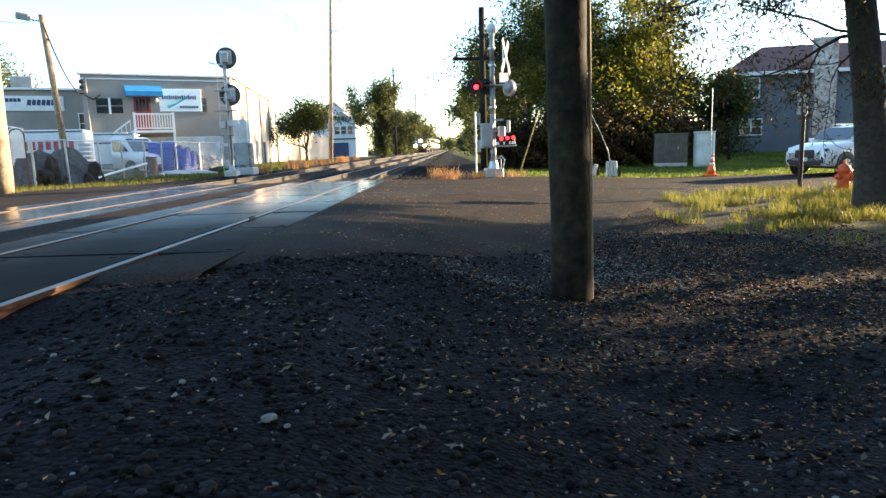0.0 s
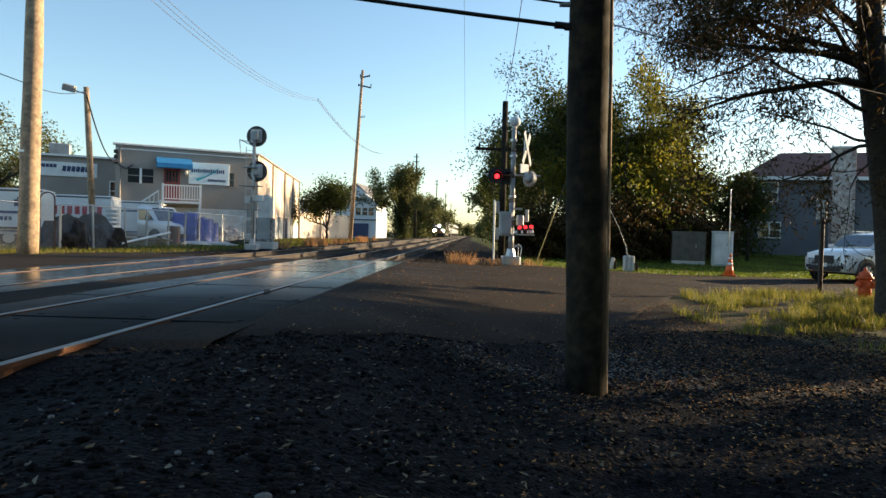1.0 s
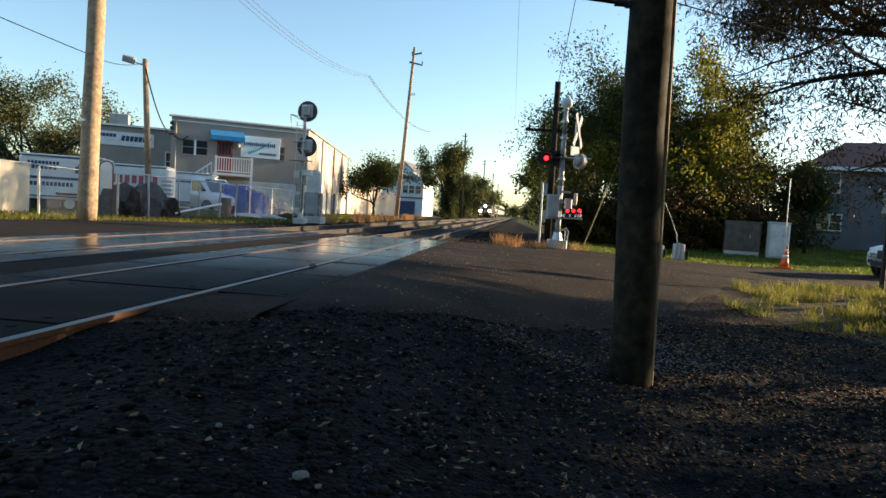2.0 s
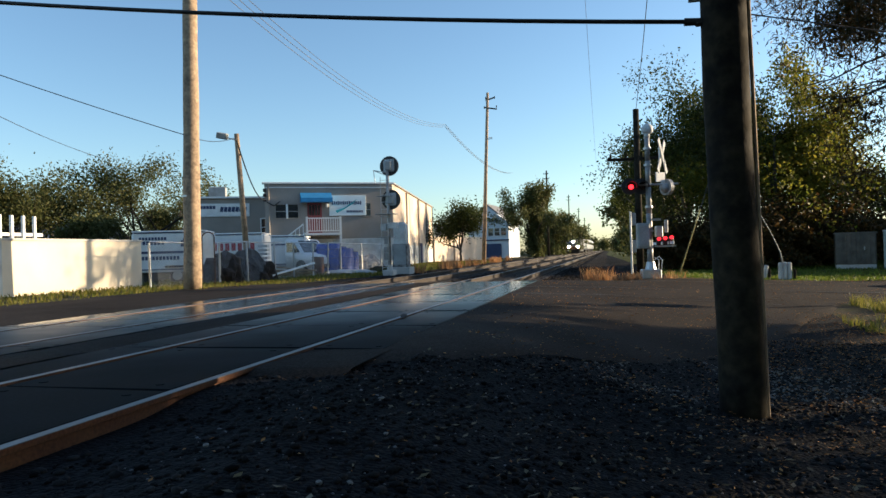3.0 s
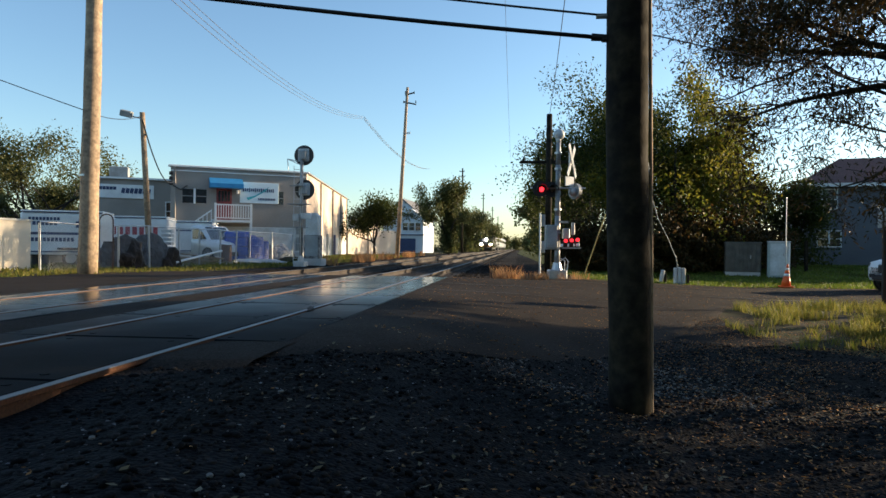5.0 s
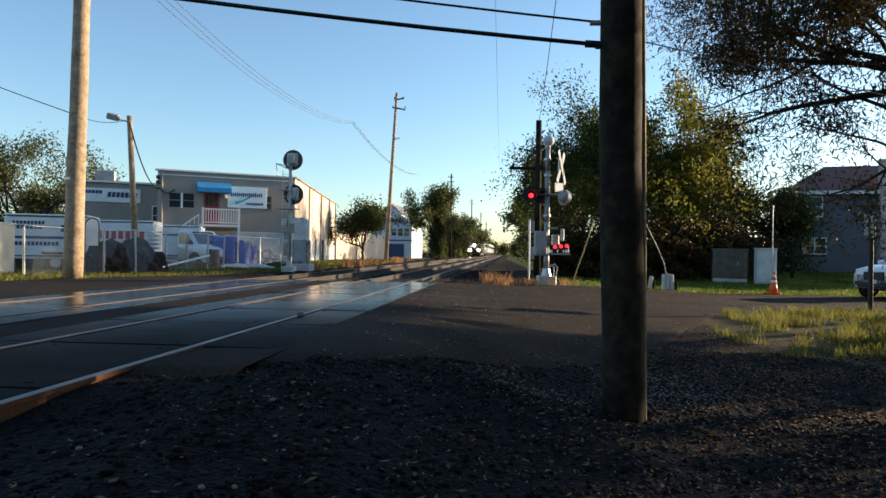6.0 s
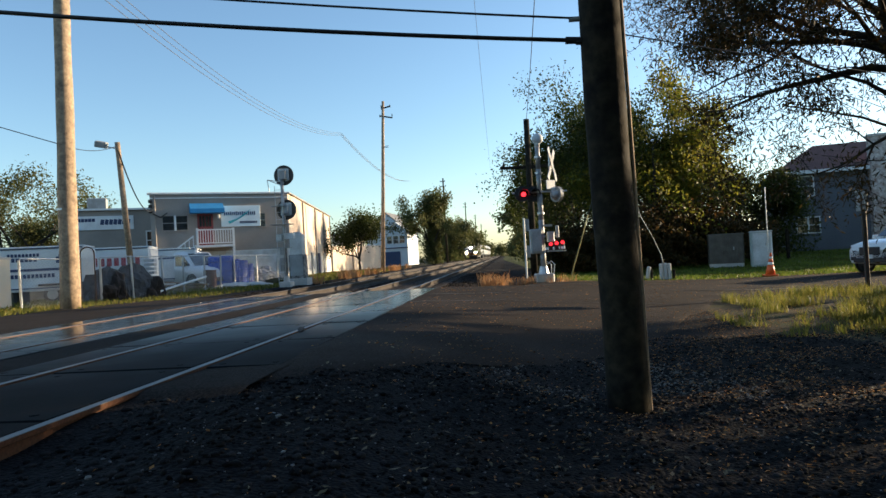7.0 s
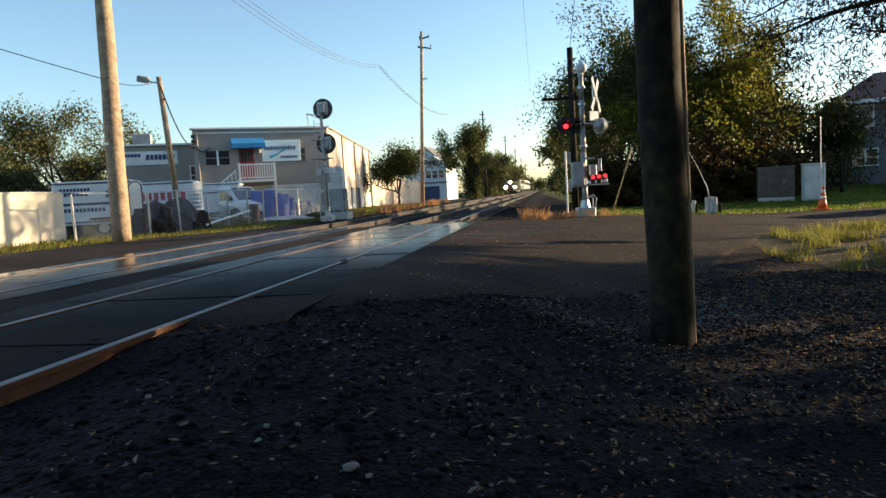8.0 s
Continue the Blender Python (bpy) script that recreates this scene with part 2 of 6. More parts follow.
ROOF_GREY = material("grey_shingle", (0.16, 0.16, 0.17), 0.9, vary=0.25, grain=18, bump=0.5, stain=1.5)
BRICK = material("painted_brick", (0.55, 0.50, 0.46), 0.9, vary=0.25, grain=9, bump=0.5, stain=4, tint=(0.25, 0.16, 0.13))
INK = material("dark_blue_ink", (0.03, 0.05, 0.12), 0.6, vary=0.1, bump=0)
TEAL = material("teal_ink", (0.05, 0.42, 0.50), 0.6, vary=0.1, bump=0)
RED_INK = material("red_ink", (0.40, 0.035, 0.04), 0.6, vary=0.1, bump=0)
PALE_SIGN = material("pale_sign", (0.70, 0.80, 0.84), 0.45, vary=0.05, bump=0)
DARK_JUNK = material("dark_covered_pile", (0.020, 0.016, 0.014), 0.95, vary=0.4, grain=7, bump=0.8, stain=2, dist=0.05, tint=(0.035, 0.024, 0.018))
STEEL_BLUE = material("stainless_body", (0.40, 0.42, 0.45), 0.35, metal=0.7, vary=0.1, bump=0.03)
DIM_RED = glowing("dim_red_lamp", (0.8, 0.02, 0.03), 1.2)
RED_LIGHT = glowing("lit_red_lamp", (1.0, 0.02, 0.03), 2.0)
HEADLIGHT = glowing("lit_headlight", (1.0, 0.90, 0.70), 90.0)
LEAF_DARK = leafy("dark_oak_leaves", (0.018, 0.024, 0.008), (0.085, 0.045, 0.013), 0.35)
LEAF_GREEN = leafy("green_leaves", (0.022, 0.036, 0.007), (0.070, 0.078, 0.014), 0.4)
LEAF_GOLD = leafy("yellow_green_leaves", (0.08, 0.11, 0.013), (0.25, 0.21, 0.03), 0.5)
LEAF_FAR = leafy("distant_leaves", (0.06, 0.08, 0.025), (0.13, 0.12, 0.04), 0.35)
LEAF_LITTER = leafy("fallen_leaves", (0.15, 0.058, 0.018), (0.48, 0.25, 0.085), 0.15, 0.7)
GRASS_LEAF = leafy("grass_blades", (0.075, 0.10, 0.015), (0.25, 0.21, 0.05), 0.5)
DRY_GRASS = leafy("dry_weeds", (0.32, 0.15, 0.06), (0.45, 0.27, 0.13), 0.4)


# ---- building blocks ----
def thing(name, x, y, z, label, category, turn=0.0, group="", kind=""):
    ob = new(name)
    ob.empty_display_size = 0.2
    ob.matrix_world = pose(x, y, z, 0, 0, turn)
    return tagged(ob, label, category, group, kind)


def finish(bm, name, mat, smooth=False):
    me = bpy.data.meshes.new(name)
    bm.to_mesh(me)
    bm.free()
    for m in mat if isinstance(mat, (list, tuple)) else [mat]:
        me.materials.append(m)
    if smooth:
        me.polygons.foreach_set("use_smooth", [True] * len(me.polygons))
    return me


def part(name, bm, mat, parent, label="", smooth=False):
    ob = new(name, finish(bm, name, mat, smooth))
    ob.parent = parent
    return tagged(ob, label)


def single(name, bm, mat, label, category, kind="", smooth=False, group=""):
    return tagged(new(name, finish(bm, name, mat, smooth)), label, category, group, kind)


def box(bm, cx, cy, cz, sx, sy, sz, bevel=0.0, turn=None):
    """A block about its centre, with softened edges."""
    made = bmesh.ops.create_cube(bm, size=1.0)["verts"]
    m = Matrix.Translation((cx, cy, cz)) @ (turn.to_4x4() if turn else Matrix.Identity(4)) @ Matrix.Diagonal((sx, sy, sz, 1))
    bmesh.ops.transform(bm, matrix=m, verts=made)
    if bevel:
        edges = list({e for v in made for e in v.link_edges})
        bmesh.ops.bevel(bm, geom=edges, offset=bevel, segments=1, affect="EDGES")
    return bm


def cyl(bm, a, b, r0, r1=None, seg=12):
    """A tapered round bar from a to b."""
    a, b = Vector(a), Vector(b)
    d = b - a
    m = Matrix.Translation((a + b) / 2) @ d.to_track_quat("Z", "Y").to_matrix().to_4x4()
    bmesh.ops.create_cone(bm, cap_ends=True, segments=seg, radius1=r0, radius2=r0 if r1 is None else r1, depth=d.length, matrix=m)
    return bm


def ball(bm, c, r, sx=1, sy=1, sz=1, u=12, v=8):
    bmesh.ops.create_uvsphere(bm, u_segments=u, v_segments=v, radius=r, matrix=Matrix.Translation(c) @ Matrix.Diagonal((sx, sy, sz, 1)))
    return bm


def prism(bm, outline, lo, hi, axis="y"):
    """A solid whose outline in two axes is drawn and which runs from lo to hi along the third."""
    def at(p, q, k):
        return {"y": (p, k, q), "x": (k, p, q), "z": (p, q, k)}[axis]
    a = [bm.verts.new(at(p, q, lo)) for p, q in outline]
    b = [bm.verts.new(at(p, q, hi)) for p, q in outline]
    n = len(outline)
    bm.faces.new(a), bm.faces.new(b[::-1])
    for i in range(n):
        bm.faces.new((a[i], b[i], b[(i + 1) % n], a[(i + 1) % n]))
    bmesh.ops.recalc_face_normals(bm, faces=bm.faces)
    return bm


def tube(bm, points, radii, seg=7):
    """A tapering tube along a bent line."""
    rings = []
    for i, p in enumerate(points):
        p = Vector(p)
        d = (Vector(points[min(i + 1, len(points) - 1)]) - Vector(points[max(i - 1, 0)])).normalized()
        side = d.cross(Vector((0.31, 0.17, 0.93))).normalized()
        up = side.cross(d)
        rings.append([bm.verts.new(p + (side * math.cos(k * math.tau / seg) + up * math.sin(k * math.tau / seg)) * radii[i]) for k in range(seg)])
    for r, s in zip(rings, rings[1:]):
        for k in range(seg):
            bm.faces.new((r[k], r[(k + 1) % seg], s[(k + 1) % seg], s[k]))
    bm.faces.new(rings[0][::-1]), bm.faces.new(rings[-1])
    return bm


def hung(a, b, sag, n=24):
    """Points of a wire that hangs between a and b."""
    a, b = Vector(a), Vector(b)
    return [a.lerp(b, i / n) - Vector((0, 0, 4 * sag * (i / n) * (1 - i / n))) for i in range(n + 1)]


def step(a, b, x):
    t = np.clip((np.asarray(x, float) - a) / (b - a), 0, 1)
    return t * t * (3 - 2 * t)


def quads(name, verts, faces, mats, index=None, smooth=False):
    me = bpy.data.meshes.new(name)
    me.from_pydata([tuple(v) for v in verts], [], [tuple(f) for f in faces])
    for m in mats:
        me.materials.append(m)
    if index is not None:
        me.polygons.foreach_set("material_index", np.asarray(index, dtype=np.int32))
    if smooth:
        me.polygons.foreach_set("use_smooth", [True] * len(me.polygons))
    me.update()
    return me


# ---- the ground: low gravel by the road, rising to the tracks ----
LEAN = 0.02                      # the tracks bear this much to the right per metre
RAILS = (-2.78, -4.28, -6.25, -7.75)
RAIL_Z = 0.57


def land(x, y):
    """Height of the ground."""
    x, y = np.asarray(x, float), np.asarray(y, float)
    base = 0.12 * step(9, 15, y)
    z = base + (0.53 - base) * (1 - step(-1.8, 1.4 + 7.6 * step(7, 20, y), x))
    z = z + 0.5 * step(27, 43, y) * step(3, 8, x) * (1 - step(70, 120, y))
    u = x - LEAN * y
    bed = step(-9.2, -8.4, u) * (1 - step(-2.15, -1.5, u))
    cut = (1 - step(3.5, 4.2, y)) * step(-2.95, -2.85, u) + step(19.5, 20.2, y)
    z = z - bed * cut * (0.055 + 0.085 * step(4, 20, y) + 0.10 * step(30, 60, y)) - 0.16 * cut * step(-2.3, -1.2, u) * (1 - step(-0.6, 2.0, u)) * step(19, 22, y)
    return z


def land1(x, y):
    return float(land(x, y))


# hollows and clods in the gravel: place, height, reach
PITS = ((0.95, 3.75, -0.09, 0.30), (1.55, 3.50, -0.07, 0.38), (0.80, 3.05, 0.07, 0.26), (1.25, 2.85, -0.06, 0.25), (0.25, 4.35, -0.05, 0.45), (-0.70, 4.4, -0.04, 0.5), (1.0, 4.35, 0.04, 0.35))


def bumps(x, y):
    z = 0.05 * noise.noise(Vector((x * 0.9, y * 0.9, 0))) + 0.02 * noise.noise(Vector((x * 2.7, y * 2.7, 3)))
    for px, py, dz, r in PITS:
        z += dz * math.exp(-((x - px) ** 2 + (y - py) ** 2) / (r * r))
    return z


def near_edge(x):
    return float(np.interp(x, [-12, -2.2, -1.6, -0.5, 1, 3, 5, 8, 14, 60], [4.2, 4.6, 5.4, 7.0, 8.2, 11.3, 15.2, 17.2, 18.2, 19.5]))


def far_edge(x):
    return float(np.interp(x, [-14, -8, -1.5, 0.0, 2.0, 5, 10, 14, 60], [18.0, 19.0, 19.4, 21.2, 22.6, 24.0, 24.4, 24.6, 26]))


def kind_of_land(x, y):
    u, w = x - LEAN * y, 0.35 * noise.noise(Vector((x * 0.8, y * 0.8, 9)))
    if -9.4 + w < u < -0.2 + w and y > 19:
        return 1
    if u <= -9.4 + w:
        return 2 if u < -10.2 + w else 0
    if y > 22 + w and x > 2.6:
        return 3
    if x > 4.2 + w + max(0, 12 - y) * 0.25 and y > 8.5 + w:
        return 2
    return 0


def build_ground():
    def axis(marks):
        out = []
        for lo, hi, d in marks:
            out += list(np.arange(lo, hi, d))
        return out + [marks[-1][1]]
    xs = axis([(-1500, -300, 200), (-300, -60, 30), (-60, -20, 4), (-20, -10, 1), (-10, 9, 0.2), (9, 20, 1), (20, 60, 4), (60, 300, 30), (300, 1500, 200)])
    ys = axis([(-300, -40, 40), (-40, -4, 4), (-4, 0, 1), (0, 23, 0.2), (23, 50, 1), (50, 130, 5), (130, 400, 30), (400, 2500, 300)])
    gx, gy = np.meshgrid(xs, ys)
    gz = land(gx, gy)
    verts = []
    for x, y, z in zip(gx.ravel(), gy.ravel(), gz.ravel()):
        near = 1.0 if (-1.6 < x < 9 and 0 < y < 11) else 0.3
        verts.append((x, y, z - 0.012 + near * bumps(x, y)))
    nx, faces, index = len(xs), [], []
    for j in range(len(ys) - 1):
        for i in range(nx - 1):
            k = j * nx + i
            faces.append((k, k + 1, k + nx + 1, k + nx))
            index.append(kind_of_land((xs[i] + xs[i + 1]) / 2, (ys[j] + ys[j + 1]) / 2))
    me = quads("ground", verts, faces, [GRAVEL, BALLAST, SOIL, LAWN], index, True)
    return tagged(new("ground", me), "dark gravel ground beside a railway crossing", "ground", kind="structure")


build_ground()


def sheet(name, xs, lo, hi, rows, lift, mat, label, category):
    """A strip of paving laid over the land between two edges."""
    verts, faces = [], []
    for x in xs:
        a, b = lo(x), hi(x)
        a += 0.30 * noise.noise(Vector((x * 1.3, 0, 5))) + 0.10 * noise.noise(Vector((x * 5, 1, 5)))
        for j in range(rows + 1):
            y = a + (b - a) * j / rows
            drop = 0.03 if j in (0, rows) else 0.0
            verts.append((x, y, land1(x, y) + lift - drop + 0.3 * bumps(x, y)))
    n = rows + 1
    for i in range(len(xs) - 1):
        for j in range(rows):
            faces.append((i * n + j, (i + 1) * n + j, (i + 1) * n + j + 1, i * n + j + 1))
    return tagged(new(name, quads(name, verts, faces, [mat], None, True)), label, category, kind="structure")


road_x = list(np.arange(-1.95, 12, 0.2)) + list(np.arange(12, 62, 2.0))
sheet("road", road_x, near_edge, far_edge, 50, 0.022, ASPHALT, "worn dark asphalt road with gravel strewn over it", "road")

# asphalt between the two tracks and beyond them
for name_x, x0, x1, y0, y1 in (("pavement", -5.62, -4.90, 3.9, 19.4), ("pavement", -12.6, -8.40, -8.0, 20.5), ("pavement", -2.735, -1.93, 4.25, 5.87)):
    verts, faces = [], []
    cols, rows = 12, 60
    for i in range(cols + 1):
        for j in range(rows + 1):
            y = y0 + (y1 - y0) * j / rows
            x = x0 + (x1 - x0) * i / cols + LEAN * y
            if x0 < -12 and i == 0:
                x += 0.3 * noise.noise(Vector((0, y * 0.7, 2))) - 0.10 * max(0, y - 13)  + 0.25 * max(0, y - 15)
            drop = 0.17 * (1 - float(step(4.25, 4.9, y))) if x0 > -3 else 0.0
            verts.append((x, y, RAIL_Z - 0.012 - drop + 0.35 * bumps(x, y)))
    for i in range(cols):
        for j in range(rows):
            k = i * (rows + 1) + j
            faces.append((k, k + rows + 1, k + rows + 2, k + 1))
    tagged(new(name_x, quads(name_x, verts, faces, [ASPHALT], None, True)), "rough patched asphalt between and beside the tracks", "pavement", kind="structure")


def crack(points, width, label):
    verts, faces = [], []
    for i, (x, y) in enumerate(points):
        w = width * (0.6 + 0.8 * random.random())
        for s in (-1, 1):
            verts.append((x, y + s * w, land1(x, y) + 0.030 + 0.3 * bumps(x, y)))
        if i:
            faces.append((2 * i - 2, 2 * i, 2 * i + 1, 2 * i - 1))
    tagged(new("road_crack", quads("road_crack", verts, faces, [CRACK])), label, "crack", kind="structure")


for y0, slope, x0, x1, w in ((20.3, 0.12, -0.6, 6.5, 0.05), (13.7, 0.10, -1.7, 3.6, 0.02), (17.6, 0.08, 4.6, 9.0, 0.05), (16.2, 0.05, -1.8, 2.0, 0.03)):
    crack([(x, y0 + slope * (x - x0) + 0.12 * noise.noise(Vector((x * 1.5, y0, 0)))) for x in np.arange(x0, x1, 0.25)], w, "dark tar-filled crack across the asphalt")


# ---- tracks ----
def rail_mesh(bm, x0, y0, y1):
    """Foot, web and head of a rail."""
    for outline in ([(-0.07, -0.17), (0.07, -0.17), (0.07, -0.158), (0.012, -0.14), (0.010, -0.045), (0.034, -0.034), (0.036, -0.004),
                     (-0.036, -0.004), (-0.034, -0.034), (-0.010, -0.045), (-0.012, -0.14), (-0.07, -0.158)],):
        a = [bm.verts.new((x0 + LEAN * y0 + p, y0, RAIL_Z + q)) for p, q in outline]
        b = [bm.verts.new((x0 + LEAN * y1 + p, y1, RAIL_Z + q)) for p, q in outline]
        n = len(outline)
        for i in range(n):
            bm.faces.new((a[i], a[(i + 1) % n], b[(i + 1) % n], b[i]))
        bm.faces.new(a[::-1]), bm.faces.new(b)
    bmesh.ops.recalc_face_normals(bm, faces=bm.faces)
    return bm


def build_tracks():
    for n, (a, b) in enumerate(((RAILS[0], RAILS[1]), (RAILS[2], RAILS[3]))):
        track = thing("railway_track", 0, 0, 0, "railway track of rusty steel rails on timber ties", "railway track", kind="structure")
        for x0 in (a, b):
            part("rail", rail_mesh(bmesh.new(), x0, 18.5, 700), RUST_SHADED, track, "steel rail on open ballast, darkened in colour for shade")
            rail = part("rail", rail_mesh(bmesh.new(), x0, -30, 18.5), RUST, track, "rusty steel rail with a bright worn top")
            bm = bmesh.new()
            for y0, y1 in ((-30, 700),):
                v = [bm.verts.new((x0 + LEAN * y + p, y, RAIL_Z + q)) for y in (y0, y1) for p, q in ((-0.034, 0.0), (0.034, 0.0), (-0.034, -0.0035), (0.034, -0.0035))]
                bm.faces.new((v[0], v[1], v[5], v[4]))
                bm.faces.new((v[1], v[3], v[7], v[5])), bm.faces.new((v[2], v[0], v[4], v[6]))
            part("rail_head", bm, RAIL_TOP, rail, "bright worn running surface")
        bm = box(bmesh.new(), 0, 0, 0, 2.6, 0.22, 0.16, 0.015)
        me = finish(bm, "tie", TIE)
        for y in np.arange(20.2, 98, 0.55):
            tie = new("tie", me)
            tie.parent = track
            tie.matrix_local = pose((a + b) / 2 + LEAN * y + random.uniform(-0.05, 0.05), y, RAIL_Z - 0.245 - 0.04 * step(25, 60, y), 0, 0, random.uniform(-1.5, 1.5))
        bm = bmesh.new()
        for y in np.arange(98, 320, 0.55):
            box(bm, (a + b) / 2 + LEAN * y, y, RAIL_Z - 0.28, 2.6, 0.22, 0.16)
        tagged(part("far_ties", bm, TIE, track, "row of timber ties far along the track"), kind="stuff")


build_tracks()


def build_crossing():
    surface = thing("crossing_surface", 0, 0, RAIL_Z, "smooth dark crossing panels laid flush with the rails", "crossing panels", kind="structure")
    length = 1.93
    spans = [(RAILS[0] + 0.045, -2.03), (RAILS[1] + 0.07, RAILS[0] - 0.07), (-4.86, RAILS[1] - 0.045),
             (RAILS[2] + 0.045, -5.66), (RAILS[3] + 0.07, RAILS[2] - 0.07), (-8.36, RAILS[3] - 0.045)]
    for lo, hi in spans:
        bm = box(bmesh.new(), 0, 0, -0.09, hi - lo, length - 0.025, 0.18, 0.012)
        for sx in (-1, 1):
            for sy in (-1, 1):
                cyl(bm, (sx * (hi - lo) * 0.36, sy * 0.8, -0.01), (sx * (hi - lo) * 0.36, sy * 0.8, 0.004), 0.03, seg=8)
        slab = finish(bm, "panel", PANEL)
        for k in range(-5, 8):
            y = 3.95 + length * (k + 0.5)
            if k < 1 and lo > -3:
                continue
            p = new("panel", slab)
            p.parent = surface
            p.matrix_local = pose((lo + hi) / 2 + LEAN * y, y, random.uniform(-0.012, -0.004), random.uniform(-0.15, 0.15), random.uniform(-0.3, 0.3), -math.degrees(LEAN))
    # pale timber fillers at the far ends of the panels
    for n, x0 in enumerate(RAILS):
        bm = bmesh.new()
        prism(bm, [(-0.20, -0.16), (0.0, -0.16), (0.0, -0.02), (-0.20, -0.05)], 0, 1.9, "y")
        wedge = part("end_ramp", bm, POLE_TAN, surface, "pale worn timber ramp at the end of the panels")
        wedge.matrix_local = pose(x0 + LEAN * 19.5 - 0.05, 19.45, 0.02, 0, 0, -1.1)


build_crossing()


# ---- poles, wires, signals ----
def build_near_pole():
    t = thing("utility_pole", 1.19, 6.08, land1(1.19, 6.08), "thick dark creosoted wooden utility pole in the gravel", "utility pole")
    bm = bmesh.new()
    rings = [Vector((0.0075 * math.sin(k * 0.9) - 0.009 * k, 0, -0.25 + k * 0.5)) for k in range(25)]
    tube(bm, rings, [0.188 - 0.0006 * k + 0.003 * math.sin(k * 2.3) for k in range(25)], 28)
    part("pole", bm, POLE_DARK, t, "", True)
    bm = box(bmesh.new(), -0.23, 0.0, 3.325, 0.12, 0.07, 0.06, 0.01)
    cyl(bm, (-0.38, -0.01, 3.335), (-0.17, 0, 3.325), 0.035, 0.03, 10)
    part("cable_clamp", bm, BLACK, t, "black cable clamp")
    bm = cyl(bmesh.new(), (-0.34, 0, 3.525), (-0.16, 0, 3.525), 0.025, seg=10)
    part("insulator", bm, GREY, t, "small grey insulator")
    # wire guard whose pale colour also paints the sunlit right edge
    bm = bmesh.new()
    tube(bm, [(0.190, -0.02, -0.1), (0.158, -0.02, 2.0), (0.113, -0.02, 4.5), (0.03, -0.02, 9.0)], [0.016] * 4, 6)
    part("ground_wire", bm, POLE_TAN, t, "wire guard down the pole, coloured pale for its sunlit edge")


build_near_pole()


def build_left_pole():
    x, y = -11.93, 18.03
    t = thing("utility_pole", x, y, land1(x, y) - 0.05, "tall weathered tan wooden transmission pole", "utility pole")
    bm = bmesh.new()
    tube(bm, [(0.012 * k, 0.01 * math.sin(k), k * 0.7) for k in range(22)], [0.265 - 0.0045 * k + 0.006 * math.sin(k * 1.7) for k in range(22)], 24)
    part("pole", bm, POLE_TAN, t, "", True)
    for z, s in ((9.75, 0.25), (10.0, 0.30), (10.25, 0.36)):
        bm = cyl(bmesh.new(), (0.15, 0, z - 0.05), (s + 0.12, 0.1, z), 0.03, seg=8)
        ball(bm, (s + 0.14, 0.1, z), 0.07, u=10, v=6)
        part("insulator", bm, GREY, t, "grey porcelain insulator")
    bm = cyl(bmesh.new(), (0.01, 0, 2.86), (0.01, 0, 2.92), 0.262, 0.262, 20)
    part("band", bm, GALV, t, "steel band round the pole")


build_left_pole()


def wire(name, a, b, sag, r, mat, label, n=24):
    bm = bmesh.new()
    pts = hung(a, b, sag, n)
    tube(bm, pts, [r] * len(pts), 6)
    return single(name, bm, mat, label, "cable", smooth=True)


wire("cable", (0.90, 6.07, 3.335), (-17.0, 4.4, 6.15), 0.38, 0.019, CABLE, "thick black cable bundle strung from the utility pole")
wire("cable", (0.92, 6.07, 3.535), (-17.0, 4.4, 6.45), 0.34, 0.010, CABLE, "thin black cable strung above the thick one")
wire("cable", (1.35, 6.15, 3.38), (20.0, 16.0, 3.6), 0.3, 0.006, CABLE, "black cable running on from the pole into the tree")
K1 = (-11.95, 54.5, 12.15)
K2 = (-11.2, 94.0, 13.0)
for s, z in ((0.25, 10.2), (0.30, 10.45), (0.36, 10.7)):
    wire("wire", (-11.80 + s, 18.1, z), (K1[0] + s * 0.5 - 0.1, K1[1], K1[2] + (z - 10.4) * 0.4), 1.3, 0.011, WIRE, "thin overhead power wire along the railway")
    wire("wire", (K1[0] + s * 0.5 - 0.1, K1[1], K1[2] + (z - 10.4) * 0.4), (K2[0] + s, K2[1], K2[2] - 0.4), 1.2, 0.014, WIRE, "thin overhead power wire along the railway")
wire("wire", (-24.0, 9.0, 10.6), (-11.9, 17.9, 5.2), 0.3, 0.013, CABLE, "black service wire to the wooden pole")
wire("wire", (-11.8, 18.1, 5.15), (-13.4, 23.2, 6.1), 0.12, 0.011, CABLE, "black service wire between the poles")
wire("wire", (-13.4, 23.4, 6.0), (-20.9, 40.2, 5.45), 0.9, 0.028, CABLE, "black service cable drooping to the building")
wire("wire", (1.8, 27.9, 7.0), (1.15, 6.1, 9.6), 0.5, 0.011, CABLE, "black overhead wire from the old pole")
wire("wire", (0.4, 60.0, 9.0), (-0.2, 6.0, 9.6), 1.0, 0.006, WIRE, "faint thin overhead wire")
wire("wire", (-22.5, 17.5, 8.4), (-23.6, 28.4, 6.6), 0.3, 0.014, CABLE, "black wire behind the trees")


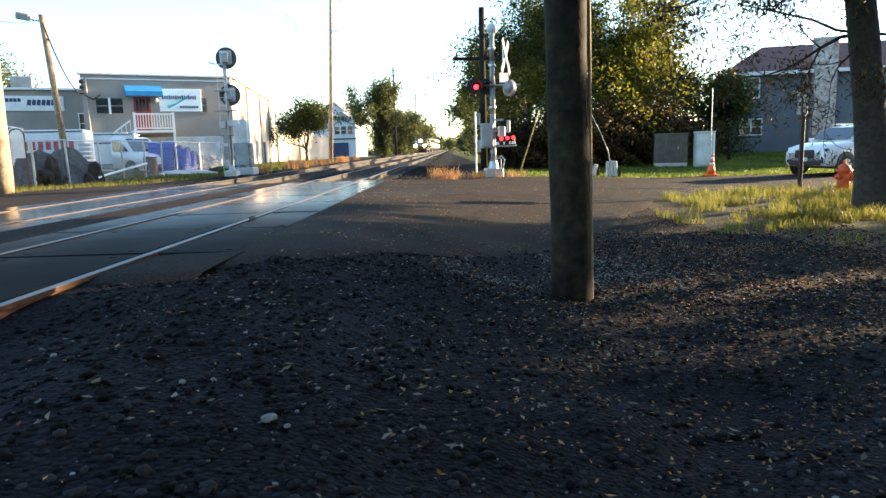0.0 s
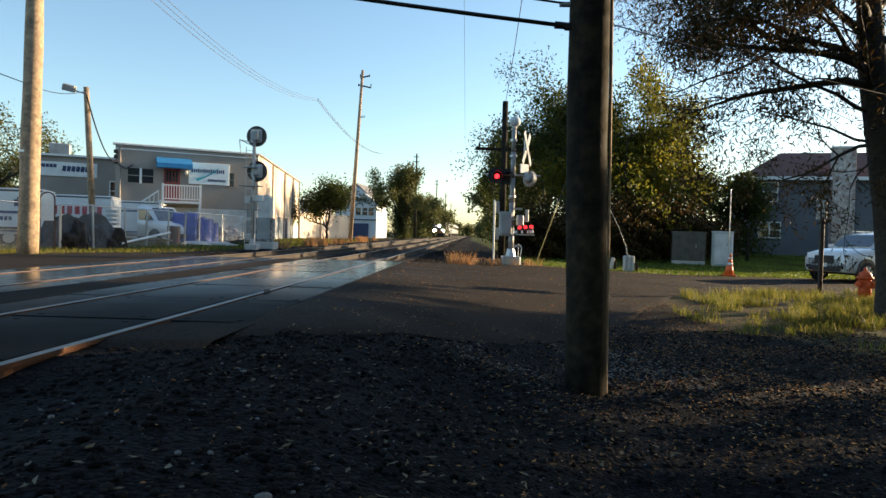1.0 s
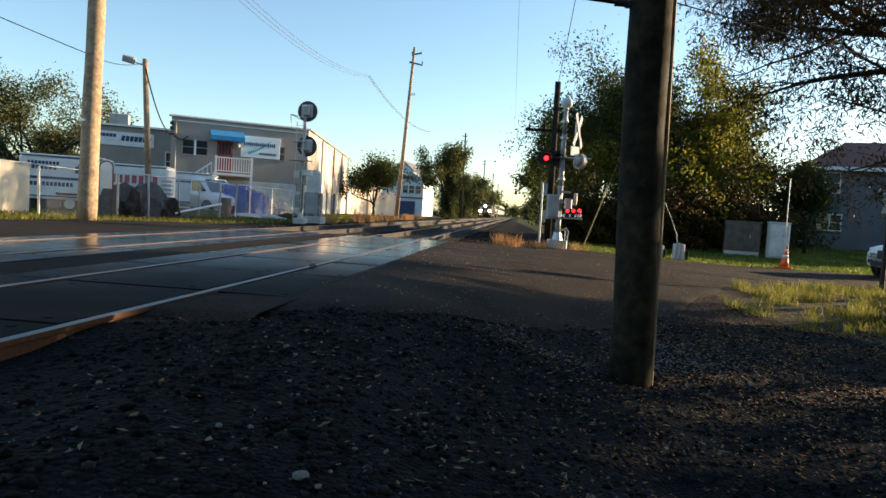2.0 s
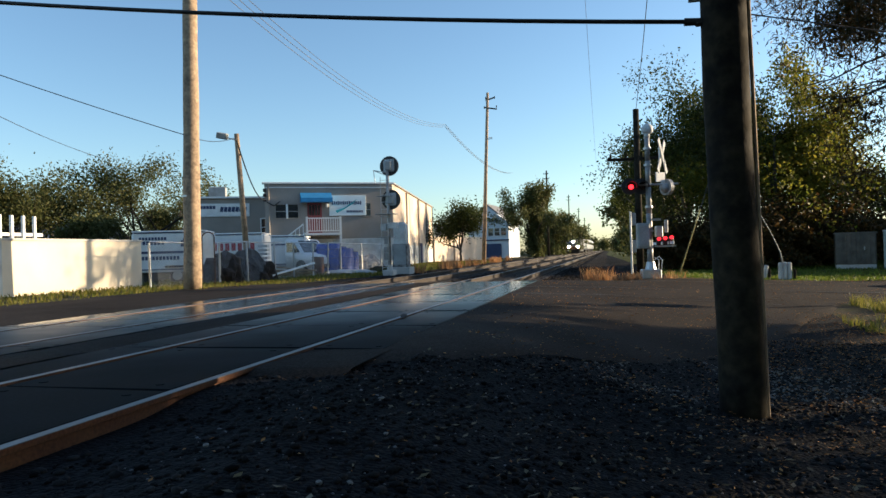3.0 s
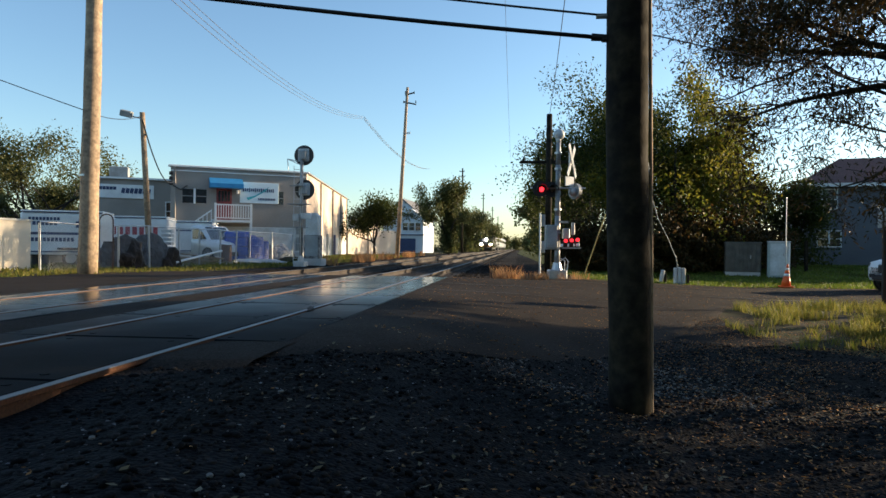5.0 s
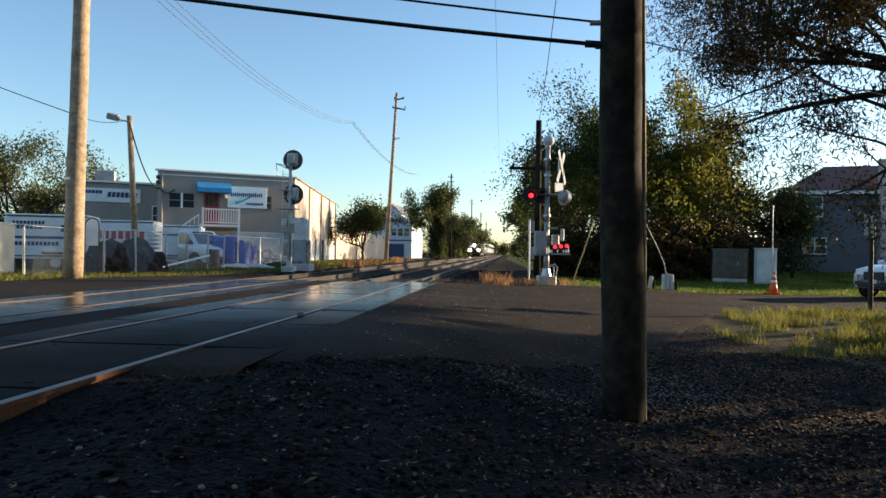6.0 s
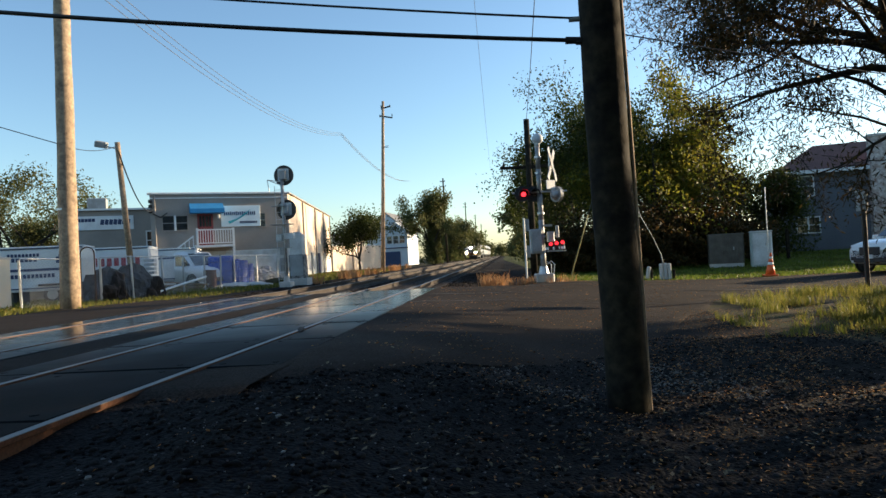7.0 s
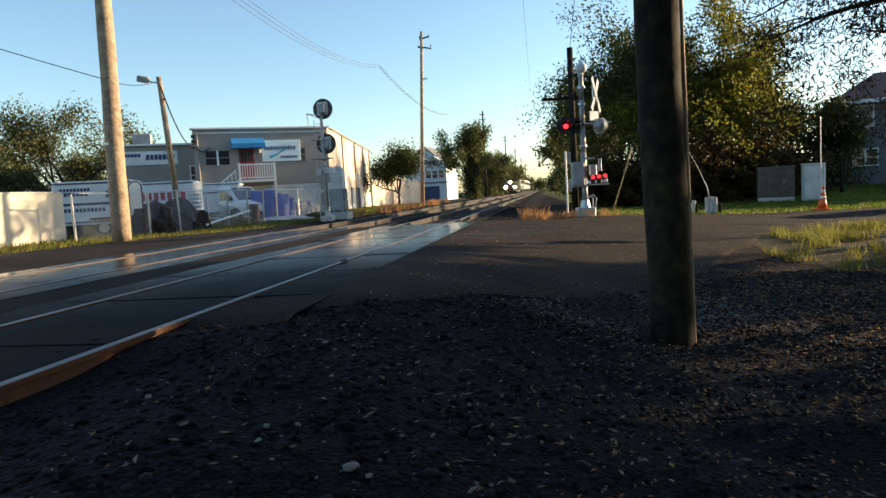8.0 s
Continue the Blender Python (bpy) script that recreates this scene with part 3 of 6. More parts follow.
def build_lamp_pole():
    x, y = -14.55, 26.1
    t = thing("light_pole", x, y, land1(x, y) - 0.05, "leaning grey wooden light pole with a floodlight", "light pole")
    top = Vector((0.50, -1.6, 6.05))
    bm = cyl(bmesh.new(), (0, 0, 0), top, 0.13, 0.095, 14)
    part("pole", bm, POLE_TAN, t, "", True)
    bm = bmesh.new()
    tube(bm, [top - Vector((0, 0, 0.25)), top + Vector((-0.25, -0.1, -0.2)), top + Vector((-0.45, -0.15, -0.12))], [0.025] * 3, 8)
    part("bracket", bm, GALV, t)
    bm = box(bmesh.new(), top.x - 0.55, top.y - 0.15, top.z - 0.08, 0.42, 0.34, 0.24, 0.03, Euler((0.2, 0.2, 0.3)).to_matrix())
    part("floodlight", bm, GREY, t, "grey box-shaped floodlight")


build_lamp_pole()


def build_track_poles():
    """The line of tall poles beside the railway."""
    for d, az, top, r in ((57, 8.6, 15.2, 0.19), (113, 3.8, 15.0, 0.2), (181, 2.0, 16.3, 0.2), (247, 1.2, 16.8, 0.22), (314, 0.73, 16.3, 0.24), (380, 0.4, 16.0, 0.26)):
        x, y = -d * math.sin(radians(az)), d * math.cos(radians(az))
        z = land1(x, y)
        t = thing("utility_pole", x, y, z - 0.1, "tall slim grey utility pole beside the railway", "utility pole", group="poles along the railway")
        lean = -0.75 if d == 57 else 0.05
        bm = cyl(bmesh.new(), (lean, 0, 0), (0, 0, top - z), r, r * 0.6, 10)
        part("pole", bm, POLE_DARK if d > 60 else POLE_TAN, t, "", True)
        for k, (dz, half) in enumerate(((0.55, 0.55), (1.35, 0.75))):
            cx = 0.3 if d == 57 else 0.0
            bm = box(bmesh.new(), cx - 0.1, 0, top - z - dz, half * 1.5, 0.1, 0.11, 0.01, Euler((0, radians(-14 if k == 0 else 12) if d == 57 else 0, 0)).to_matrix())
            for s in (-1, 1):
                cyl(bm, (cx - 0.1 + s * half * 0.7, 0, top - z - dz), (cx - 0.1 + s * half * 0.7, 0, top - z - dz + 0.22), 0.05, 0.03, 8)
            part("crossarm", bm, POLE_DARK, t, "short wooden crossarm with insulators")
        if d == 57:
            for dz in (3.9, 4.0):
                bm = cyl(bmesh.new(), (-0.2, 0, top - z - dz), (0.3, 0, top - z - dz + 0.05), 0.03, seg=6)
                part("peg", bm, GALV, t)
        if d == 113:
            bm = cyl(bmesh.new(), (0.45, -0.3, 5.6), (0.45, -0.3, 6.9), 0.32, seg=12)
            part("transformer", bm, GREY, t, "grey drum transformer")


build_track_poles()


def build_signal():
    x, y = -8.85, 28.2
    t = thing("railway_signal", x, y, land1(x, y), "tall railway signal mast with two round black targets seen from behind", "railway signal", turn=-4)
    H = 4.85
    part("mast", cyl(bmesh.new(), (0, 0, 0), (0, 0, H - 0.1), 0.075, 0.07, 14), SILVER, t, "grey steel mast", True)
    part("base", cyl(box(bmesh.new(), 0, 0, 0.08, 0.5, 0.5, 0.3, 0.03), (0, 0, 0.2), (0, 0, 0.45), 0.14, 0.1, 12), CONCRETE, t)
    for z, dx in ((H, 0.05), (H - 1.5, 0.10)):
        bm = bmesh.new()
        cyl(bm, (dx, 0.10, z), (dx, 0.16, z), 0.44, 0.44, 36)
        target = part("target", bm, BLACK, t, "round black signal target")
        bm = bmesh.new()
        box(bm, dx, 0.075, z + 0.02, 0.50, 0.05, 0.56, 0.05)
        part("back_cover", bm, PALE_GREY, target, "pale grey back cover")
        bm = box(bmesh.new(), dx, 0.0, z, 0.30, 0.20, 0.40, 0.03)
        part("lamp_housing", bm, GREY, target)
        bm = cyl(bmesh.new(), (0, 0, z - 0.55), (0.02, 0.05, z - 0.3), 0.06, 0.06, 8)
        part("bracket", bm, GALV, t)
    bm = bmesh.new()
    for a, b in (((0, 0, H - 0.30), (-0.62, -0.1, H - 0.18)), ((0, 0, H - 0.45), (-0.62, -0.1, H - 0.18)), ((-0.62, -0.1, H - 0.18), (-0.55, -0.1, H - 0.75))):
        cyl(bm, a, b, 0.018, seg=6)
    part("bracket_arm", bm, GALV, t)
    for q in ((-0.05, -0.1, H - 2.15, 0.9, 0.5, 0.03), (-0.1, -0.1, H - 3.15, 0.8, 0.35, 0.03), (-0.15, -0.1, H - 1.35, 0.6, 0.3, 0.03)):
        part("platform", box(bmesh.new(), *q), GREY, t, "small maintenance platform")
    bm = box(bmesh.new(), -0.22, -0.02, H - 2.72, 0.26, 0.2, 0.30, 0.02)
    box(bm, 0.24, -0.02, H - 2.66, 0.42, 0.22, 0.26, 0.02)
    part("junction_box", bm, PALE_GREY, t)
    bm = bmesh.new()
    for s in (-0.16, 0.16):
        cyl(bm, (s - 0.1, -0.22, 0.1), (s - 0.1, -0.22, H - 0.5), 0.014, seg=6)
    for k in range(13):
        cyl(bm, (-0.26, -0.22, 0.35 + 0.32 * k), (0.06, -0.22, 0.35 + 0.32 * k), 0.010, seg=6)
    part("ladder", bm, GALV, t, "narrow steel ladder")


build_signal()


def build_relay_case():
    x, y = -8.95, 30.4
    t = thing("relay_cabinet", x, y, land1(x, y), "tall pale grey relay cabinet with a patchy dark lower half", "cabinet")
    part("base", box(bmesh.new(), 0, 0, 0.12, 1.0, 0.9, 0.36, 0.02), CONCRETE, t)
    part("lower_case", box(bmesh.new(), 0, 0, 0.85, 0.72, 0.6, 1.1, 0.02), material("patchy_case", (0.30, 0.29, 0.28), 0.7, vary=0.3, grain=6, bump=0.2, stain=5, tint=(0.03, 0.03, 0.035)), t)
    part("upper_case", box(bmesh.new(), 0, 0, 1.85, 0.58, 0.55, 1.0, 0.03), PALE_GREY, t)
    part("cap", box(bmesh.new(), 0, 0, 2.38, 0.40, 0.45, 0.10, 0.02), PALE_GREY, t)
    part("door", box(bmesh.new(), 0.0, -0.31, 0.9, 0.6, 0.03, 0.95, 0.01), GREY, t)


build_relay_case()


def build_gate():
    x, y = 1.82, 23.2
    z = land1(x, y)
    t = thing("crossing_signal", x, y, z, "silver railway crossing mast with crossbuck, flashing red lamps and gate", "crossing signal", turn=4)
    part("base", box(cyl(bmesh.new(), (0, 0, 0.25), (0, 0, 0.55), 0.20, 0.13, 12), 0, 0, 0.14, 0.62, 0.62, 0.32, 0.03), GALV, t, "flanged steel base")
    bm = bmesh.new()
    for k in range(5):
        cyl(bm, (0, 0, 0.4 + 0.88 * k), (0, 0, 1.28 + 0.88 * k), 0.098 - 0.004 * k, 0.098 - 0.004 * k, 16)
    part("mast", bm, SILVER, t, "", True)
    for z0 in (1.55, 2.35, 3.1, 3.75, 4.3):
        part("collar", cyl(bmesh.new(), (0, 0, z0), (0, 0, z0 + 0.07), 0.125, 0.125, 16), GALV, t)
    bm = ball(bmesh.new(), (0.02, 0, 4.98), 0.20, 1, 0.8, 0.95)
    cyl(bm, (0, 0, 4.7), (0, 0, 4.9), 0.09, 0.09, 12)
    part("bell", bm, PALE_GREY, t, "round grey warning bell on top", True)
    SIGN_WHITE = material("weathered_sign", (0.26, 0.28, 0.31), 0.7, vary=0.2, grain=20, bump=0.05, stain=3)
    # the crossbuck, turned edge-on towards the road
    buck = part("crossbuck", box(bmesh.new(), 0.40, -0.02, 4.15, 0.05, 0.25, 0.5, 0.01), GALV, t, "white X-shaped crossbuck sign")
    for s in (-1, 1):
        bm = box(bmesh.new(), 0, 0.02 * s, 0, 0.21, 0.025, 1.35, 0.004, Euler((0, radians(s * 38), 0)).to_matrix())
        bmesh.ops.transform(bm, matrix=Matrix.Translation((0.46, -0.05, 4.05)) @ Matrix.Rotation(radians(64), 4, "Z"), verts=bm.verts)
        part("blade", bm, SIGN_WHITE, buck, "white sign blade")
    part("track_sign", box(bmesh.new(), 0.38, -0.1, 3.35, 0.40, 0.04, 0.32, 0.01, Euler((0, 0, radians(35))).to_matrix()), WHITE, t, "small white sign plate")
    bm = cyl(bmesh.new(), (-0.95, -0.05, 3.12), (0.95, -0.05, 3.12), 0.03, seg=8)
    part("lamp_arm", bm, GALV, t)
    for dx, dy, lit in ((-0.62, -0.22, True), (-0.22, -0.05, False)):
        bm = cyl(bmesh.new(), (dx, dy + 0.06, 3.08), (dx, dy + 0.10, 3.08), 0.27, 0.27, 28)
        lamp = part("flasher", bm, BLACK, t, "round black lamp background")
        part("lens", cyl(bmesh.new(), (dx + 0.04, dy + 0.02, 3.06), (dx + 0.04, dy + 0.07, 3.06), 0.08, 0.08, 20), RED_LIGHT if lit else LENS, lamp, "red warning lens")
        bm = bmesh.new()
        for k in range(9):
            a = math.pi * k / 8
            box(bm, dx + 0.04 + 0.17 * math.cos(a), dy - 0.08, 3.06 + 0.17 * math.sin(a), 0.07, 0.28, 0.012, 0, Euler((0, -a + math.pi / 2, 0)).to_matrix())
        part("hood", bm, BLACK, lamp)
    for dx in (0.55,):
        bm = cyl(bmesh.new(), (dx, 0.02, 3.02), (dx + 0.12, 0.10, 3.02), 0.27, 0.27, 28)
        lamp = part("flasher", bm, SILVER, t, "back of a round lamp, silver")
        bm = bmesh.new()
        bmesh.ops.create_uvsphere(bm, u_segments=16, v_segments=8, radius=0.16, matrix=Matrix.Translation((dx - 0.02, -0.02, 3.0)))
        part("lamp_back", bm, SILVER, lamp, "", True)
    bm = box(bmesh.new(), -0.20, 0.05, 1.42, 0.42, 0.42, 0.85, 0.03)
    gate = part("gate_machine", bm, GREY, t, "grey gate machine case")
    part("cover", box(bmesh.new(), -0.20, -0.175, 1.42, 0.34, 0.03, 0.7, 0.01), GREY, gate)
    bm = box(bmesh.new(), 0.28, -0.1, 1.55, 0.22, 0.30, 0.36, 0.02)
    box(bm, 0.20, -0.1, 1.95, 0.30, 0.07, 0.07)
    box(bm, 0.52, -0.1, 1.72, 0.10, 0.12, 0.42, 0.01)
    part("arm_bracket", bm, GALV, t)
    arm = part("gate_arm", box(bmesh.new(), 0.60, 1.5, 1.16, 0.07, 4.6, 0.10, 0.01), WHITE, t, "lowered white gate arm seen end-on")
    for k in range(3):
        part("gate_lamp", cyl(bmesh.new(), (0.22 + 0.20 * k, -0.5, 1.30 + 0.02 * k), (0.22 + 0.20 * k, -0.42, 1.30 + 0.02 * k), 0.06, 0.06, 16), DIM_RED, arm, "lit red gate lamp")
        part("lamp_case", box(bmesh.new(), 0.22 + 0.20 * k, -0.36, 1.22, 0.14, 0.12, 0.24, 0.02), BLACK, arm)
    part("lamp_rail", box(bmesh.new(), 0.42, -0.4, 1.06, 0.66, 0.06, 0.05), GALV, arm)
    bm = bmesh.new()
    tube(bm, [(0.30, -0.15, 0.1), (0.36, -0.15, 0.6), (0.26, -0.12, 0.72), (0.1, -0.05, 0.6)], [0.02] * 4, 6)
    tube(bm, [(0.20, -0.3, 0.05), (0.22, -0.3, 0.62), (0.10, -0.2, 0.70)], [0.016] * 3, 6)
    part("conduit", bm, GALV, t, "bent steel conduits at the foot")


build_gate()


def build_old_pole():
    x, y = 1.8, 28.0
    t = thing("utility_pole", x, y, land1(x, y) - 0.1, "old dark wooden pole behind the crossing signal", "utility pole")
    part("pole", cyl(bmesh.new(), (0, 0, 0), (0, 0, 6.75), 0.15, 0.12, 14), POLE_DARK, t, "", True)
    bm = box(bmesh.new(), -0.1, 0, 4.75, 2.2, 0.10, 0.12, 0.01)
    for k in range(4):
        cyl(bm, (-1.05 + 0.62 * k, 0, 4.8), (-1.05 + 0.62 * k, 0, 4.98), 0.05, 0.03, 8)
    part("crossarm", bm, POLE_DARK, t, "wooden crossarm with pegs")
    for z in (2.3, 1.2):
        part("service_box", box(bmesh.new(), -0.25, -0.1, z, 0.24, 0.2, 0.5, 0.02), GREY, t)
    bm = cyl(bmesh.new(), (-0.35, -0.4, 0.1), (-0.35, -0.3, 2.6), 0.04, seg=8)
    part("conduit", bm, GALV, t)


build_old_pole()


def build_stake(x, y, dx, h, label):
    t = thing("guy_wire", x, y, land1(x, y), label, "guy wire")
    part("marker", cyl(bmesh.new(), (0, 0, 0), (dx, 0, h), 0.026, seg=10), YELLOW, t, "yellow plastic guard over the wire")
    part("strand", cyl(bmesh.new(), (dx, 0, h), (dx * 1.6, 0.2, h * 1.6), 0.008, seg=6), WIRE, t)


build_stake(3.30, 28.0, 0.85, 2.55, "slanting guy wire with a yellow guard by the trees")


# ---- trees ----
# spots that the low sun reaches through gaps in the foliage: place and width of the beam
BEAMS = [((-2.72, 4.25, 0.46), 0.08), ((-2.72, 4.05, 0.44), 0.05)] + [((1.3, 6.1, z), 0.22) for z in np.arange(2.3, 5.6, 0.4)]
BEAMS += [((2.3, 5.6, 0.1), 0.16), ((3.2, 5.1, 0.1), 0.16), ((1.55, 4.5, 0.1), 0.14), ((3.6, 6.4, 0.1), 0.16), ((2.2, 6.5, 0.1), 0.14), ((0.4, 8.5, 0.1), 0.10), ((2.0, 9.3, 0.1), 0.10), ((-1.5, 8.7, 0.4), 0.06)]
BEAMS += [((x, y, 0.2), 0.35) for x in (5.6, 7.2, 8.8) for y in (11.6, 12.6, 13.6)]


def sunlit_gap(centres, leaf):
    """Which of the points lie outside every beam of sun."""
    c = np.asarray(centres)
    keep = np.ones(len(c), bool)
    d = np.array(sun_dir)
    for spot, r in BEAMS:
        v = c - np.array(spot)
        along = v @ d
        off = np.linalg.norm(v - along[:, None] * d, axis=1)
        keep &= ~((off < r + 0.45 * leaf) & (along > 0))
    return keep


def leaf_cloud(centres, size, rng, slim=0.45, droop=0.3):
    """A leaf of four corners at each centre, folded and turned at random."""
    n = len(centres)
    d = rng.normal(size=(n, 3))
    d[:, 2] -= droop
    d /= np.linalg.norm(d, axis=1)[:, None]
    e = np.cross(d, rng.normal(size=(n, 3)))
    e /= np.linalg.norm(e, axis=1)[:, None] + 1e-9
    s = size * rng.uniform(0.6, 1.3, (n, 1))
    up = np.cross(d, e) * s * 0.12
    c = np.asarray(centres)
    v = np.stack([c - d * s * 0.5, c + e * s * slim * 0.5 + up, c + d * s * 0.5, c - e * s * slim * 0.5 + up], 1).reshape(-1, 3)
    f = np.arange(4 * n).reshape(n, 4)
    return v, f


def make_mesh(name, v, f, mats, smooth=False):
    me = bpy.data.meshes.new(name)
    n, k = f.shape
    me.vertices.add(len(v))
    me.vertices.foreach_set("co", np.asarray(v, dtype=np.float32).ravel())
    me.loops.add(n * k)
    me.loops.foreach_set("vertex_index", f.astype(np.int32).ravel())
    me.polygons.add(n)
    me.polygons.foreach_set("loop_start", np.arange(0, n * k, k, dtype=np.int32))
    for m in mats:
        me.materials.append(m)
    me.update(calc_edges=True)
    if smooth:
        me.polygons.foreach_set("use_smooth", [True] * n)
    return me


def grow(bm, start, direction, length, radius, depth, rng, tips, bend=0.35, up=0.15, kids=3, seg=7, keep=None):
    """A limb that bends, thins and forks; its thin ends are gathered in tips."""
    n = 5
    pts, rad, p, d = [Vector(start)], [radius], Vector(start), Vector(direction).normalized()
    for i in range(n):
        d = (d + Vector(rng.normal(size=3)) * bend * 0.4 + Vector((0, 0, up * 0.25))).normalized()
        p = p + d * length / n
        pts.append(p.copy())
        rad.append(max(0.006, radius * (1 - 0.62 * (i + 1) / n)))
    if keep and not keep(pts[-1]):
        return
    tube(bm, pts, rad, max(4, seg))
    if depth == 0:
        tips.extend([(q, length) for q in pts[2:]])
        return
    if depth == 1:
        tips.extend([(q, length * 0.6) for q in pts[3:]])
    for k in range(kids):
        i = int(rng.integers(2, n + 1))
        side = Vector(rng.normal(size=3))
        side = (side - side.project(d)).normalized()
        way = (d * rng.uniform(0.4, 0.9) + side * rng.uniform(0.6, 1.0) + Vector((0, 0, up))).normalized()
        grow(bm, pts[i], way, length * rng.uniform(0.55, 0.8), rad[i] * 0.7, depth - 1, rng, tips, bend, up, kids, max(4, seg - 2), keep)


def tree(name, x, y, trunk_h, height, spread, leaves, size, mat, label, seed, trunk_r=0.2, depth=3, kids=4, cloud=0.33, lean=(0, 0), slim=0.5, z=None, bark=None, group="", droop=0.3, skirt=0):
    """A tapered trunk, forking limbs and a crown of single leaves; skirt adds low foliage down to the ground."""
    rng = np.random.default_rng(seed)
    z = land1(x, y) if z is None else z
    t = thing(name, x, y, z, label, "tree" if name == "tree" else "shrub", group=group)
    bm, tips = bmesh.new(), []
    pts = [Vector((lean[0] * k / 6 + 0.04 * rng.normal() * trunk_r * 6, lean[1] * k / 6, -0.15 + (trunk_h + 0.15) * k / 6)) for k in range(7)]
    tube(bm, pts, [trunk_r * (1.25 if k == 0 else 1.0 - 0.06 * k) for k in range(7)], 12)
    top = pts[-1]
    limb = (height - trunk_h) * 0.55
    for k in range(kids + 1):
        a = math.tau * (k + rng.uniform(-0.3, 0.3)) / kids
        way = Vector((math.cos(a) * spread / limb, math.sin(a) * spread / limb, rng.uniform(0.5, 1.2))) if k else Vector((0, 0, 1))
        grow(bm, pts[-1 - int(rng.integers(0, 2))], way, limb, trunk_r * 0.55, depth - 1, rng, tips, 0.4, 0.2, 3, 7)
    part("trunk", bm, bark or BARK, t, "dark bark", True)
    if leaves and tips:
        pick = rng.integers(0, len(tips), leaves)
        base = np.array([tuple(tips[i][0]) for i in pick])
        reach = np.array([tips[i][1] for i in pick])[:, None]
        c = base + rng.normal(size=(leaves, 3)) * np.clip(reach, 0.3, 1.2) * cloud
        if skirt:
            k = int(leaves * skirt)
            a, r, hgt = rng.uniform(0, math.tau, k), np.sqrt(rng.uniform(0, 1, k)) * spread * 1.15, rng.uniform(0.0, 1, k)
            lump = 0.75 + 0.35 * np.sin(a * 5 + hgt * 9 + seed)
            c[:k] = np.stack([np.cos(a) * r * lump, np.sin(a) * r * lump, 0.1 + hgt * (trunk_h + (height - trunk_h) * 0.45)], 1)
        c[:, 2] = np.maximum(c[:, 2], 0.1)
        c = c[sunlit_gap(c + np.array([x, y, z]), size)]
        v, f = leaf_cloud(c, size, rng, slim, droop)
        crown = new("crown", make_mesh("crown", v, f, [mat]))
        crown.parent = t
    return t


# the dense trees behind the crossing signal, right of the tracks
tree("tree", 9.2, 36.5, 2.2, 10.4, 3.4, 34000, 0.20, LEAF_GOLD, "leafy yellow-green tree, bushy down to the ground", 11, 0.22, skirt=0.25)
tree("tree", 11.6, 39.0, 2.2, 7.8, 2.7, 22000, 0.20, LEAF_GOLD, "leafy yellow-green tree, bushy down to the ground", 12, 0.22, skirt=0.3)
tree("tree", 6.4, 37.0, 2.4, 10.0, 2.8, 28000, 0.18, LEAF_GREEN, "dark green tree overgrown with vines", 13, 0.2, skirt=0.35)
tree("tree", 5.3, 40.5, 3.0, 11.2, 1.8, 8000, 0.18, LEAF_GREEN, "tall thin-leaved tree with bare top branches", 14, 0.18, bark=TWIG)
tree("tree", 4.7, 46.0, 2.6, 8.8, 1.5, 13000, 0.20, LEAF_GREEN, "green tree leaning over the railway", 15, 0.18, skirt=0.3)
tree("tree", 5.2, 56.0, 2.4, 9.6, 1.7, 13000, 0.24, LEAF_GREEN, "green tree at the edge of the railway", 16, 0.18, skirt=0.3)
tree("tree", 5.6, 70.0, 2.4, 10.0, 2.4, 7000, 0.40, LEAF_GREEN, "green tree at the edge of the railway", 17, 0.2, skirt=0.3)
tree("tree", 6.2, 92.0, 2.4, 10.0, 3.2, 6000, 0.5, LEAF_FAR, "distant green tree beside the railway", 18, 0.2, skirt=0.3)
tree("tree", 16.6, 40.3, 1.2, 5.3, 2.1, 14000, 0.19, LEAF_GREEN, "low dark tree beside the grey house", 19, 0.16, skirt=0.4)
for k, (x, y, h, s) in enumerate(((4.0, 33.5, 2.8, 1.7), (6.3, 33.6, 3.6, 2.0), (8.6, 34.2, 3.6, 2.0), (10.8, 35.4, 3.8, 2.0), (13.0, 37.0, 3.6, 2.0))):
    tree("shrub", x, y, 0.5, h, s, 11000, 0.19, LEAF_DARK, "dark dense shrub under the trees", 30 + k, 0.08, depth=2, kids=5, skirt=0.7, group="shrubs under the trees")

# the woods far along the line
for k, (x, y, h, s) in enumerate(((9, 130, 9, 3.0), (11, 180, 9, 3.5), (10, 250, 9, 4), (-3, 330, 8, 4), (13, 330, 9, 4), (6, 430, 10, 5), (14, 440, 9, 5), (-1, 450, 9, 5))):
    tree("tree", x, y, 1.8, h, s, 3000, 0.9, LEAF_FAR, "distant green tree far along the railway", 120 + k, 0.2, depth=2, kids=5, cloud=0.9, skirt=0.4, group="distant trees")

# trees on the left of the railway
tree("tree", -13.2, 66.0, 1.3, 5.9, 1.25, 11000, 0.24, LEAF_GREEN, "small round green tree beside the pale wall", 41, 0.16, kids=5, cloud=0.4)
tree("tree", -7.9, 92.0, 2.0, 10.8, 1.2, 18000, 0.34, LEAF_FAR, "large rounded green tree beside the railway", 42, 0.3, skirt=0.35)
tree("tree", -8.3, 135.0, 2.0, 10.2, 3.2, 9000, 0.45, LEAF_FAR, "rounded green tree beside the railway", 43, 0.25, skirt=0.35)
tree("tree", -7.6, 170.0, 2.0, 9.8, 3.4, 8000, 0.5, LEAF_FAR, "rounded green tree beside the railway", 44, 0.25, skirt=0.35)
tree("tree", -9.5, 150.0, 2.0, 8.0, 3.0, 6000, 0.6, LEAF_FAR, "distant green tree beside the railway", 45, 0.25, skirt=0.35)
